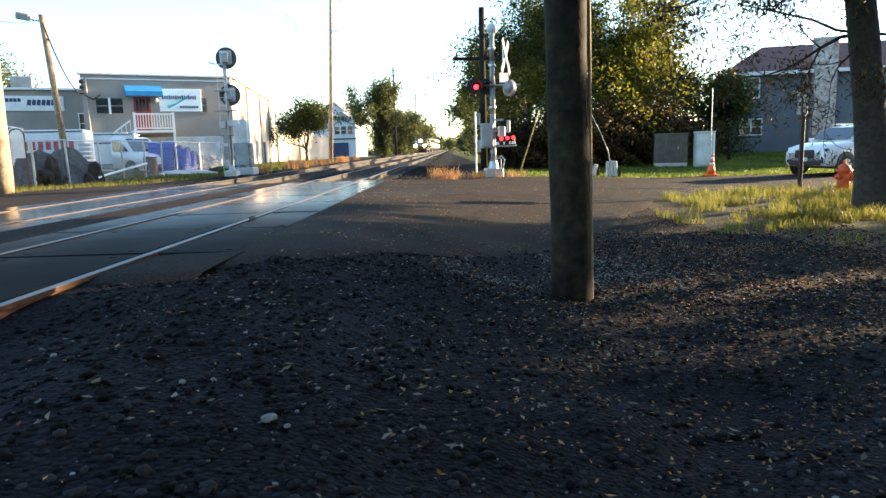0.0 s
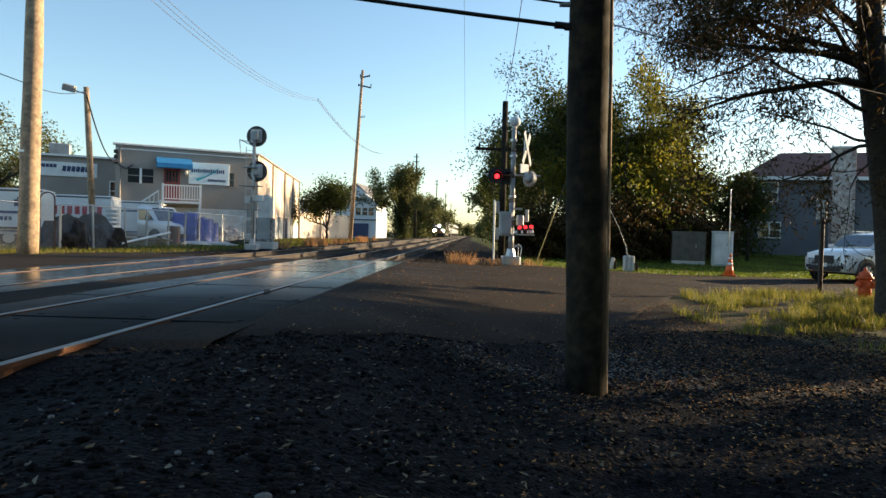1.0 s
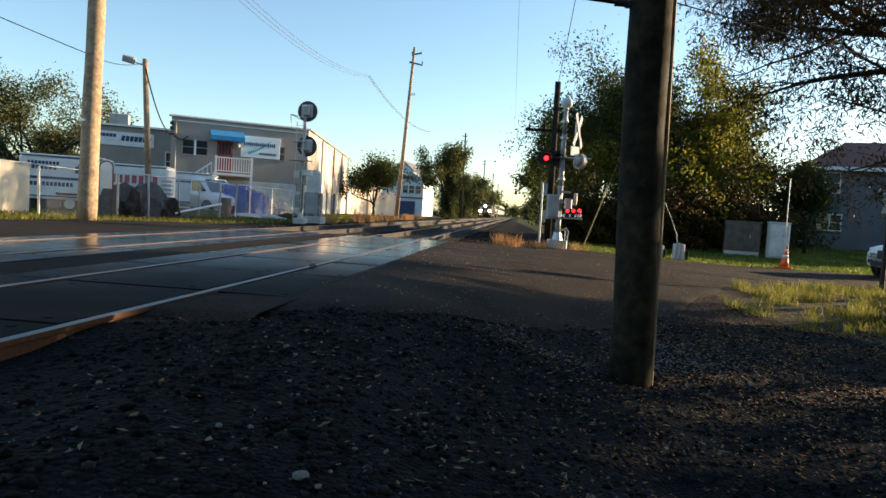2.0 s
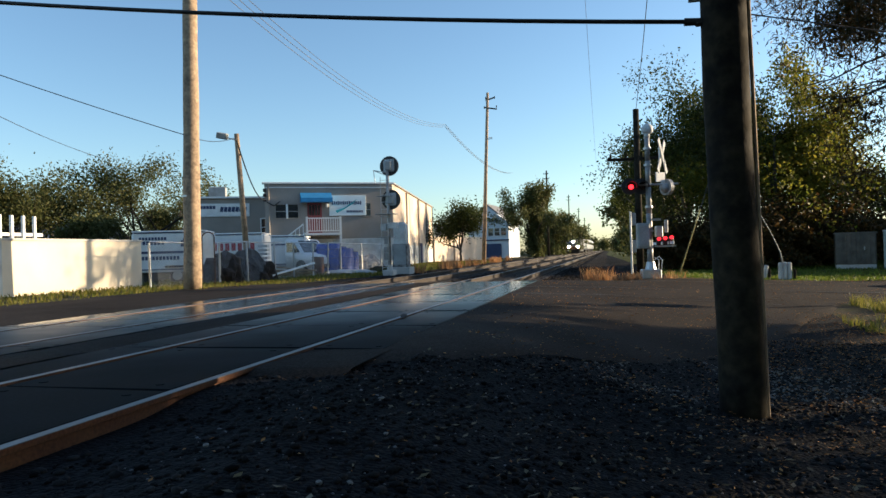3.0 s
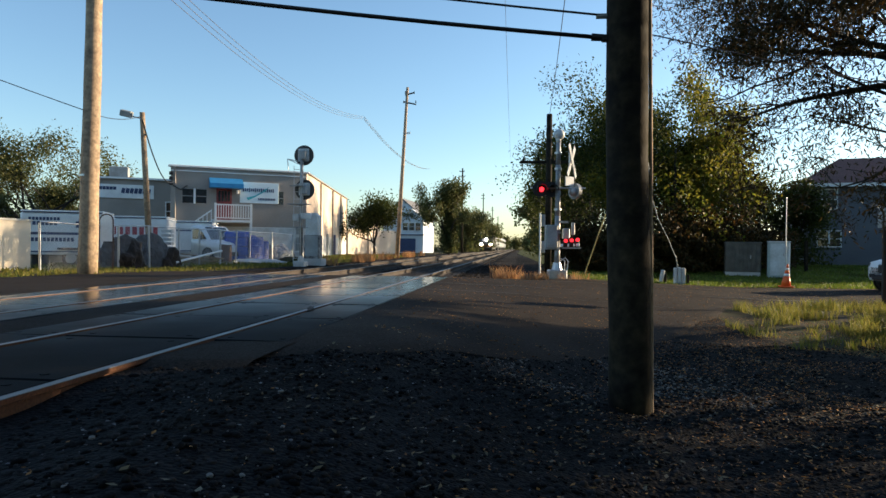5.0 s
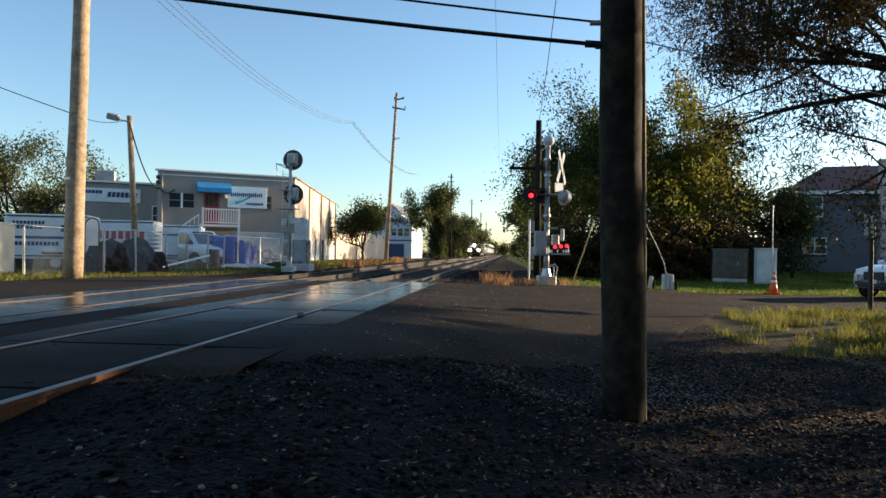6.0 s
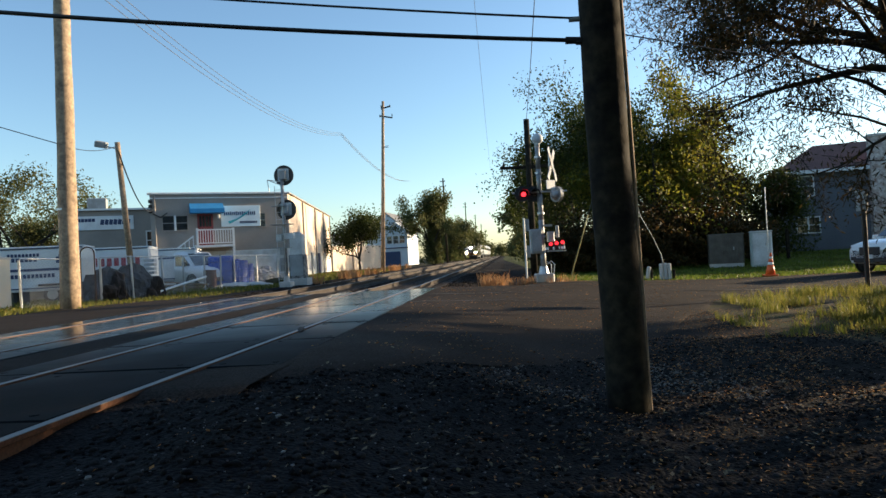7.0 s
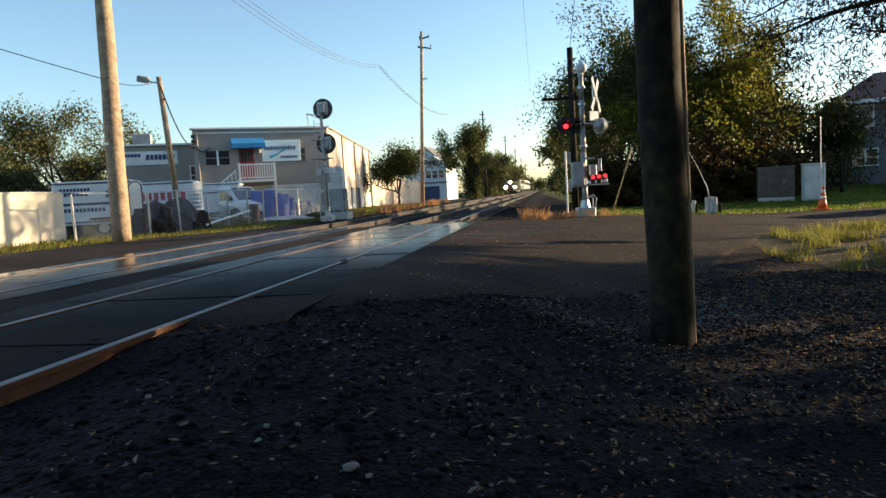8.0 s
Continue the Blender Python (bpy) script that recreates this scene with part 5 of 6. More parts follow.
# trees farther along the road, past the view, through which the low sun comes
for k, (x, y, h, s, n) in enumerate(((23, 5.5, 7.8, 2.8, 8000), (24, 9.6, 7.8, 2.8, 8000), (22, 1.5, 7.6, 2.8, 7000), (21, -3, 7.6, 2.8, 7000))):
    tree("tree", x, y, 1.2, h, s, n, 0.42, LEAF_GREEN, "dense leafy tree farther along the road", 70 + k, 0.2, depth=3, skirt=0.5, z=0.1, slim=0.6)


for k, (x, y, th, h, s, n, low_part) in enumerate(((25, 13.2, 4.9, 8.6, 2.4, 6000, 0.05), (25, 16.1, 5.0, 8.6, 2.2, 8500, 0.03), (26, 19.6, 5.2, 8.6, 2.1, 6500, 0.02))):
    tree("tree", x, y, th, h, s, n, 0.42, LEAF_GREEN, "high-crowned tree farther along the road", 84 + k, 0.2, z=0.1, slim=0.6, skirt=low_part)
tree("tree", 26, 22.9, 5.6, 9.2, 2.0, 4200, 0.42, LEAF_GREEN, "high-crowned tree farther along the road", 88, 0.2, z=0.1, slim=0.6)

# unseen trees added behind and beside the viewer to block skylight from the gravel
for k, (x, y, h, s, n) in enumerate(((5.5, -4.5, 12.0, 5.0, 12000), (-0.5, -7.0, 12.5, 5.0, 12000), (-6.5, -9.0, 12.0, 5.0, 9000), (11.5, 1.0, 11.0, 4.2, 10000), (13.0, -6.0, 12.0, 5.0, 9000))):
    tree("tree", x, y, 4.6, h, s, n, 0.42, LEAF_GREEN, "unseen leafy tree added to block skylight from the gravel", 90 + k, 0.3, depth=3, kids=5, cloud=0.6, slim=0.6)


# ---- things on the right of the road ----
def build_cabinets():
    a = polar(-18.95, 34.6)
    t = thing("utility_cabinet", a.x, a.y, land1(a.x, a.y) + 0.02, "low wide grey-brown metal utility cabinet on the lawn", "cabinet", turn=-14)
    mat = material("weathered_cabinet", (0.13, 0.115, 0.095), 0.75, vary=0.2, grain=12, bump=0.2, stain=3, tint=(0.085, 0.075, 0.06))
    part("body", box(bmesh.new(), 0, 0, 0.82, 1.55, 0.85, 1.35, 0.02), mat, t)
    part("plinth", box(bmesh.new(), 0, 0, 0.05, 1.5, 0.8, 0.24, 0.01), CONCRETE, t)
    part("lid", box(bmesh.new(), 0, 0, 1.52, 1.62, 0.92, 0.07, 0.015), mat, t, "overhanging lid")
    for k in range(9):
        part("rib", box(bmesh.new(), -0.70 + 0.175 * k, -0.44, 0.82, 0.04, 0.05, 1.25, 0.008), mat, t)
    part("side_panel", box(bmesh.new(), -0.62, -0.46, 0.85, 0.24, 0.02, 1.25), mat, t)
    part("handle", box(bmesh.new(), 0.32, -0.48, 0.85, 0.05, 0.06, 0.16, 0.01), GALV, t)
    b = polar(-21.5, 34.2)
    t = thing("utility_cabinet", b.x, b.y, land1(b.x, b.y), "upright pale grey-green metal utility cabinet on the lawn", "cabinet", turn=-18)
    part("body", box(bmesh.new(), 0, 0, 0.80, 0.92, 0.7, 1.62, 0.02), material("pale_green_cabinet", (0.36, 0.42, 0.40), 0.55, vary=0.1, grain=15, bump=0.1, stain=2), t)
    part("lid", box(bmesh.new(), 0, 0, 1.63, 0.97, 0.75, 0.05, 0.01), PALE_GREY, t)
    part("door", box(bmesh.new(), 0.03, -0.36, 0.82, 0.78, 0.03, 1.45, 0.01), PALE_GREY, t)
    part("side_strip", box(bmesh.new(), 0.42, -0.36, 0.82, 0.06, 0.05, 1.5, 0.01), WHITE, t)
    part("latch", box(bmesh.new(), 0.18, -0.40, 1.05, 0.05, 0.05, 0.12, 0.01), GALV, t)


build_cabinets()


def build_cone():
    p = polar(-22.05, 26.6)
    t = thing("traffic_cone", p.x, p.y, land1(p.x, p.y) + 0.02, "tall orange traffic cone leaning at the road edge", "traffic cone")
    part("foot", box(bmesh.new(), 0, 0, 0.03, 0.42, 0.42, 0.06, 0.02), ORANGE, t)
    m = Matrix.Rotation(radians(4), 4, "Y")
    for name, z0, z1, r0, r1, mat in (("body", 0.05, 0.40, 0.17, 0.105, ORANGE), ("band", 0.40, 0.50, 0.106, 0.088, WHITE), ("body", 0.50, 0.62, 0.087, 0.064, ORANGE), ("band", 0.62, 0.70, 0.064, 0.05, WHITE), ("tip", 0.70, 0.84, 0.049, 0.030, ORANGE)):
        put(part(name, cyl(bmesh.new(), (0, 0, z0), (0, 0, z1), r0, r1, 18), mat, t, "", True), m)


build_cone()


def build_post(name, az, d, h, r, mat, label, square=False, z=None):
    p = polar(az, d)
    t = thing(name, p.x, p.y, land1(p.x, p.y) if z is None else z, label, "post")
    bm = box(bmesh.new(), 0, 0, h / 2 - 0.1, r * 2, r * 2, h + 0.2, 0.01) if square else cyl(bmesh.new(), (0, 0, -0.1), (0, 0, h), r, r, 12)
    part("shaft", bm, mat, t)
    part("cap", cyl(bmesh.new(), (0, 0, h), (0, 0, h + 0.04), r * 1.1, r * 0.8, 12), mat, t)


build_post("post", -23.35, 38.5, 1.55, 0.07, POLE_DARK, "dark wooden post on the lawn", True)
build_post("post", -21.95, 37.5, 1.3, 0.06, POLE_TAN, "weathered wooden post on the lawn", True)
build_post("post", -22.0, 33.6, 3.6, 0.022, GALV, "thin galvanised pole beside the cabinet")


def build_sign_post():
    p = polar(-28.4, 19.0)
    t = thing("sign_post", p.x, p.y, land1(p.x, p.y), "dark metal sign post seen edge-on in the grass", "sign post")
    part("shaft", box(bmesh.new(), 0, 0, 1.1, 0.10, 0.07, 2.4, 0.01), BLACK, t)
    part("sign_plate", box(bmesh.new(), 0.0, 0.06, 2.15, 0.06, 0.42, 0.5, 0.01), GREY, t)


build_sign_post()


def build_hydrant():
    p = polar(-31.25, 17.9)
    t = thing("fire_hydrant", p.x, p.y, land1(p.x, p.y), "faded red-orange fire hydrant in the grass", "fire hydrant", turn=20)
    bm = bmesh.new()
    for z0, z1, r0, r1 in ((0, 0.06, 0.19, 0.19), (0.06, 0.52, 0.135, 0.13), (0.52, 0.57, 0.175, 0.175)):
        cyl(bm, (0, 0, z0), (0, 0, z1), r0, r1, 20)
    part("barrel", bm, HYDRANT, t, "", True)
    bm = ball(bmesh.new(), (0, 0, 0.57), 0.15, 1, 1, 0.9, 18, 10)
    cyl(bm, (0, 0, 0.68), (0, 0, 0.78), 0.04, 0.035, 6)
    part("bonnet", bm, HYDRANT, t, "", True)
    for dx, dy, r in ((1, 0, 0.07), (-1, 0, 0.07), (0, -1, 0.095)):
        bm = cyl(bmesh.new(), (dx * 0.1, dy * 0.1, 0.40), (dx * 0.22, dy * 0.22, 0.40), r, r, 14)
        cyl(bm, (dx * 0.22, dy * 0.22, 0.40), (dx * 0.25, dy * 0.25, 0.40), r * 0.45, r * 0.45, 5)
        part("outlet", bm, HYDRANT, t)


build_hydrant()


def build_blocks():
    for az, d, h, w, lean in ((-14.35, 25.6, 0.62, 0.40, 0), (-13.0, 25.9, 0.50, 0.16, 10)):
        p = polar(az, d)
        t = thing("cable_guard", p.x, p.y, land1(p.x, p.y), "weathered pale guard at the foot of a guy wire", "guard")
        for k in range(3 if w > 0.3 else 1):
            x = (k - 1) * 0.14 if w > 0.3 else 0
            part("shell", box(bmesh.new(), x, 0, h / 2, 0.125, 0.16, h - 0.03 * abs(k - 1), 0.03, Euler((0, radians(lean), 0)).to_matrix()), CONCRETE, t)
        part("stub", box(bmesh.new(), w * 0.75, 0, 0.18, 0.08, 0.1, 0.36, 0.01), POLE_DARK, t)
    p = polar(-14.2, 25.6)
    z = land1(p.x, p.y)
    bm = bmesh.new()
    pts = [Vector((p.x, p.y, z + 0.6)), Vector((p.x - 0.06, p.y, z + 0.95)), Vector((p.x - 0.35, p.y - 0.1, z + 1.6)), Vector((p.x - 0.75, p.y - 0.2, z + 2.35)), Vector((p.x - 1.0, p.y - 0.3, z + 3.1)), Vector((p.x - 1.25, p.y - 0.4, z + 5.0)), Vector((p.x - 1.6, p.y - 0.5, z + 8.5))]
    tube(bm, pts, [0.028, 0.016, 0.012, 0.012, 0.012, 0.012, 0.012], 6)
    single("guy_cable", bm, GREY, "slack grey guy cable rising from its guard", "cable", smooth=True)
    bm = cyl(bmesh.new(), (p.x - 0.95, p.y - 0.2, z), (p.x - 1.5, p.y - 0.25, z + 5.5), 0.03, seg=8)
    single("guy_cable", bm, POLE_TAN, "taut guy cable beside the utility pole", "cable", smooth=True)


build_blocks()


def wheel(parent, x, y, r, w, spokes=5):
    """A wheel whose axle lies along y."""
    bm = bmesh.new()
    cyl(bm, (x, y - w / 2, r), (x, y + w / 2, r), r, r, 28)
    bmesh.ops.bevel(bm, geom=[e for e in bm.edges if e.calc_length() < r and abs(e.verts[0].co.y - e.verts[1].co.y) < 1e-4], offset=0.03, segments=2, affect="EDGES")
    tyre = part("wheel", bm, RUBBER, parent, "black tyre")
    for s in (-1, 1):
        bm = cyl(bmesh.new(), (x, y + s * (w / 2 - 0.01), r), (x, y + s * (w / 2 + 0.012), r), r * 0.62, r * 0.58, 24)
        for k in range(spokes):
            a = math.tau * k / spokes
            box(bm, x + 0.32 * r * math.cos(a), y + s * (w / 2 + 0.02), r + 0.32 * r * math.sin(a), r * 0.5, 0.03, r * 0.14, 0, Euler((0, -a, 0)).to_matrix())
        part("rim", bm, GALV, tyre, "metal rim")


def lofted(bm, sections):
    """A closed skin through rings of equal count."""
    rings = [[bm.verts.new(p) for p in s] for s in sections]
    n = len(rings[0])
    for a, b in zip(rings, rings[1:]):
        for k in range(n):
            bm.faces.new((a[k], a[(k + 1) % n], b[(k + 1) % n], b[k]))
    bm.faces.new(rings[0][::-1]), bm.faces.new(rings[-1])
    bmesh.ops.recalc_face_normals(bm, faces=bm.faces)
    return bm


def build_suv():
    p = polar(-31.0, 27.6)
    t = thing("car", p.x + 0.45, p.y + 0.2, land1(p.x + 0.45, p.y) + 0.03, "white mid-size SUV parked at the road edge", "car", turn=22)
    # nose at -x; rings across the width for stations along the length
    st = [(-2.30, 0.50, 0.78, 0.62), (-2.22, 0.34, 0.98, 0.82), (-1.6, 0.28, 1.10, 0.90), (-0.95, 0.26, 1.16, 0.92), (0.0, 0.26, 1.16, 0.93), (1.2, 0.28, 1.16, 0.93), (2.05, 0.36, 1.14, 0.90), (2.32, 0.55, 1.05, 0.80)]
    rings = []
    for x, lo, hi, w in st:
        rings.append([(x, -w * 0.92, lo), (x, -w, lo + 0.15), (x, -w, hi - 0.22), (x, -w * 0.93, hi - 0.04), (x, -w * 0.6, hi + 0.02), (x, w * 0.6, hi + 0.02), (x, w * 0.93, hi - 0.04), (x, w, hi - 0.22), (x, w, lo + 0.15), (x, w * 0.92, lo)])
    bm = lofted(bmesh.new(), rings)
    bmesh.ops.bevel(bm, geom=bm.edges[:], offset=0.02, segments=1, affect="EDGES")
    part("body", bm, WHITE_CAR, t, "glossy white body", True)
    cab = [(-1.05, 1.14, 1.16, 0.84), (-0.35, 1.14, 1.62, 0.74), (0.2, 1.14, 1.72, 0.72), (1.4, 1.14, 1.72, 0.70), (1.95, 1.14, 1.60, 0.68), (2.25, 1.12, 1.18, 0.78)]
    rings = [[(x, -w - 0.10 * (hi > 1.3), lo), (x, -w, hi - 0.07), (x, -w * 0.85, hi), (x, w * 0.85, hi), (x, w, hi - 0.07), (x, w + 0.10 * (hi > 1.3), lo)] for x, lo, hi, w in cab]
    part("cabin", lofted(bmesh.new(), rings), WHITE_CAR, t, "white roof and pillars", True)
    bm = bmesh.new()
    v = [bm.verts.new(q) for q in ((-1.02, -0.70, 1.20), (-1.02, 0.70, 1.20), (-0.42, 0.62, 1.60), (-0.42, -0.62, 1.60))]
    bm.faces.new(v)
    bmesh.ops.translate(bm, vec=(-0.03, 0, 0.02), verts=bm.verts)
    part("windscreen", bm, GLASS, t, "tinted windscreen")
    for s in (-1, 1):
        for x0, x1, x2, x3 in ((-0.80, 0.05, 0.05, -0.28), (0.13, 1.05, 1.05, 0.13), (1.13, 1.95, 1.75, 1.13)):
            bm = bmesh.new()
            bm.faces.new([bm.verts.new(q) for q in ((x0, s * 0.855, 1.20), (x1, s * 0.855, 1.20), (x2, s * 0.765, 1.58), (x3, s * 0.765, 1.58))])
            bmesh.ops.translate(bm, vec=(0, s * 0.012, 0), verts=bm.verts)
            part("side_window", bm, GLASS, t, "tinted side window")
        part("mirror", box(bmesh.new(), -0.72, s * 1.02, 1.20, 0.14, 0.2, 0.15, 0.03), WHITE_CAR, t)
        part("headlight", box(bmesh.new(), -2.16, s * 0.62, 0.86, 0.16, 0.36, 0.14, 0.03), GLASS, t, "clear headlight")
        part("fog_light", box(bmesh.new(), -2.27, s * 0.6, 0.50, 0.08, 0.22, 0.14, 0.02), BLACK, t)
        part("roof_rail", box(bmesh.new(), 0.8, s * 0.64, 1.75, 2.0, 0.04, 0.04), GALV, t)
        for x in (-1.45, 1.42):
            part("wheel_arch", cyl(bmesh.new(), (x, s * 0.90, 0.38), (x, s * 0.945, 0.38), 0.42, 0.42, 24), BLACK, t)
            wheel(t, x, s * 0.84, 0.35, 0.24)
    part("grille", box(bmesh.new(), -2.29, 0, 0.74, 0.08, 0.75, 0.28, 0.03), BLACK, t, "black grille")
    part("lower_grille", box(bmesh.new(), -2.27, 0, 0.44, 0.10, 1.2, 0.16, 0.02), BLACK, t)
    part("number_plate", box(bmesh.new(), -2.345, 0, 0.56, 0.015, 0.32, 0.13), PALE_GREY, t)
    part("sill", box(bmesh.new(), 0, 0, 0.32, 3.6, 1.78, 0.16, 0.03), BLACK, t)


build_suv()


# ---- the yard on the left ----
def build_stucco_wall():
    t = thing("stucco_wall", 0, 0, 0, "cream stucco yard wall standing in low sun", "wall")
    a, b = Vector((-16.45, 15.6)), Vector((-16.1, 21.2))
    part("wall", wall_slab(bmesh.new(), b, a, 0.35, 2.15, -0.25), STUCCO, t)
    part("coping", wall_slab(bmesh.new(), b + Vector((0.04, 0.03)), a + Vector((0.04, -0.03)), 2.15, 2.22, -0.33), CONCRETE, t)
    part("return_wall", wall_slab(bmesh.new(), b + Vector((-0.25, -0.02)), b + Vector((-1.1, 0.9)), 0.35, 2.12, 0.2), STUCCO, t)
    bm = box(bmesh.new(), a.x - 0.1, a.y - 0.08, 1.25, 0.4, 0.16, 1.9, 0.01)
    part("pier", bm, PALE_GREY, t, "pale end pier")
    # a white picket rail standing behind the wall
    f = thing("picket_rail", -17.2, 16.2, 0.45, "short white picket rail behind the wall", "fence")
    part("rail", box(bmesh.new(), 0.0, 0.7, 1.92, 0.05, 2.0, 0.10), TRIM, f)
    for k in range(4):
        part("picket", box(bmesh.new(), 0.04, 0.1 + 0.42 * k, 1.25, 0.09, 0.09, 2.5, 0.01), TRIM, f)


build_stucco_wall()


def build_trailer(label, p, turn, length, height, lettering, wheels=True, mat=None):
    t = thing("box_trailer", p[0], p[1], 0.48, label, "trailer", turn)
    for s in (-0.35, 0.35):
        part("prop", box(bmesh.new(), s * length, 1.1, 0.25, 0.2, 1.6, 0.62, 0.02), BLACK, t)
    body = box(bmesh.new(), 0, 1.1, 0.55 + height / 2, length, 2.2, height, 0.08)
    part("body", body, mat or WHITE, t)
    part("top_rail", box(bmesh.new(), 0, 1.1, 0.58 + height, length - 0.05, 2.25, 0.07, 0.02), WHITE, t)
    part("bottom_rail", box(bmesh.new(), 0, 1.1, 0.53, length, 2.24, 0.10, 0.01), GALV, t)
    for z in (0.45, 0.55 + height * 0.9):
        part("stripe", box(bmesh.new(), 0, -0.008, z + 0.15, length - 0.2, 0.012, 0.05), INK, t)
    for nm, rows, m in lettering:
        bm = bmesh.new()
        for x, z, w, h in rows:
            box(bm, x, -0.010, z, w, 0.016, h)
        part(nm, bm, m, t)
    if wheels:
        for x in (0.3, 1.15):
            part("mudguard", box(bmesh.new(), x, 0.02, 0.72, 0.95, 0.25, 0.08, 0.02), BLACK, t)
            wheel(t, x, 0.12, 0.33, 0.2)
    return t


row_a = [(-1.15 + 0.125 * k, 1.90, 0.085, 0.12) for k in range(9)]
row_b = [(-1.0 + 0.15 * k, 1.72, 0.11, 0.15) for k in range(6)]
row_c = [(-0.35, 1.32, 2.3, 0.10)]
row_d = [(-1.05 + 0.14 * k, 1.08, 0.10, 0.15) for k in range(11)]
house_mark = [(0.75, 1.68, 0.55, 0.26), (0.75, 1.86, 0.36, 0.08)]
build_trailer("white box trailer with dark lettering parked in the yard", polar(35.2, 30.3), 22, 3.0, 1.62, [("lettering", row_a, INK), ("lettering", row_b, INK), ("lettering", row_d, INK), ("band", row_c, INK), ("logo", house_mark, INK)])
build_trailer("white box truck body with large red lettering", polar(30.3, 34.0), 18, 2.9, 1.62, [("lettering", [(-1.2 + 0.30 * k, 1.55, 0.20, 0.36) for k in range(8)], RED_INK)], wheels=False)
build_trailer("long white trailer roof behind the fence", polar(29.6, 39.0), 20, 7.0, 1.62, [("band", [(0, 1.7, 6.8, 0.08)], INK)], wheels=False)


def build_van():
    p = polar(26.6, 39.0)
    t = thing("van", p.x, p.y, 0.48, "white cargo van parked behind the fence", "van", turn=-22)
    side = [(-2.6, 0.35), (2.55, 0.35), (2.65, 0.6), (2.62, 0.95), (2.45, 1.08), (1.75, 1.22), (1.15, 1.92), (0.9, 2.0), (-2.55, 2.02), (-2.68, 1.9), (-2.7, 0.5)]
    bm = bmesh.new()
    prism(bm, side, 0, 1.95, "y")
    bmesh.ops.bevel(bm, geom=bm.edges[:], offset=0.06, segments=2, affect="EDGES")
    part("body", bm, WHITE_CAR, t, "", True)
    bm = bmesh.new()
    prism(bm, [(0.55, 1.25), (1.62, 1.25), (1.10, 1.82), (0.55, 1.85)], -0.02, 0.0, "y")
    part("front_window", bm, GLASS, t)
    for x in (-1.9, -0.7):
        part("side_window", box(bmesh.new(), x, -0.01, 1.5, 1.0, 0.03, 0.55, 0.01), GLASS, t)
    bm = bmesh.new()
    v = [bm.verts.new(q) for q in ((1.80, 0.15, 1.22), (1.80, 1.8, 1.22), (1.20, 1.7, 1.90), (1.20, 0.25, 1.90))]
    bm.faces.new(v)
    part("windscreen", bm, GLASS, t)
    for x in (-1.75, 1.7):
        part("wheel_arch", cyl(bmesh.new(), (x, -0.03, 0.38), (x, 0.02, 0.38), 0.42, seg=20), BLACK, t)
        wheel(t, x, 0.1, 0.35, 0.22)
    part("bumper", box(bmesh.new(), 2.66, 0.97, 0.45, 0.16, 1.9, 0.22, 0.03), BLACK, t)
    part("headlight", box(bmesh.new(), 2.6, 0.2, 0.88, 0.10, 0.3, 0.18, 0.02), GLASS, t)
    part("mirror", box(bmesh.new(), 1.35, -0.18, 1.35, 0.14, 0.2, 0.28, 0.03), BLACK, t)
    for k in range(3):
        part("roof_bar", box(bmesh.new(), -1.9 + 1.2 * k, 0.97, 2.12, 0.06, 1.8, 0.08), GALV, t)
    part("ladder", box(box(bmesh.new(), -0.6, 0.3, 2.2, 3.9, 0.05, 0.08), -0.6, 0.75, 2.2, 3.9, 0.05, 0.08), GALV, t, "ladder on the roof")
    tagged(t, group="")


build_van()


def build_fence():
    t = thing("chain_link_fence", 0, 0, 0, "sagging chain-link fence with steel posts round the yard", "fence")
    line = [polar(36.6, 24.4), polar(34.0, 25.4), polar(31.4, 26.8), polar(29.2, 27.8), polar(27.0, 29.0), polar(25.5, 30.2), polar(23.9, 31.6), polar(22.7, 33.0), polar(21.6, 34.2), polar(19.8, 36.0), polar(18.2, 38.0)]
    top = 1.62
    rng = np.random.default_rng(3)
    for i, p in enumerate(line):
        h = top + rng.uniform(-0.08, 0.05)
        tilt = rng.uniform(-0.06, 0.06)
        part("post", cyl(bmesh.new(), (p.x, p.y, 0.4), (p.x + tilt, p.y, 0.5 + h), 0.04, seg=10), GALV, t, "galvanised fence post")
    for i, (a, b) in enumerate(zip(line, line[1:])):
        part("top_rail", cyl(bmesh.new(), (*a, 0.47 + top), (*b, 0.47 + top + rng.uniform(-0.06, 0.04)), 0.022, seg=8), GALV, t)
        bm = bmesh.new()
        d = b - a
        n = int(d.length / 0.11)
        for k in range(-14, n):
            for s in (0, 1):
                k0, k1 = (k, k + 14) if s == 0 else (k + 14, k)
                p0, p1 = np.clip(k0 / n, 0, 1), np.clip(k1 / n, 0, 1)
                z0 = 0.5 + (top - 0.05) * (abs(p0 * n - k0) / 14)
                z1 = 0.5 + (top - 0.05) * (1 - abs(p1 * n - k1) / 14)
                if abs(p0 - p1) < 1e-4:
                    continue
                q0, q1 = a + d * p0, a + d * p1
                cyl(bm, (q0.x, q0.y, z0), (q1.x, q1.y, z1), 0.0028, seg=3)
        tagged(part("mesh", bm, GALV, t, "fine diagonal wire mesh"), kind="stuff")
    part("fallen_rail", cyl(bmesh.new(), (*polar(27.3, 28.7), 0.70), (*polar(23.8, 31.3), 1.15), 0.05, seg=8), TRIM, t, "pale rail leaning along the fence")


build_fence()


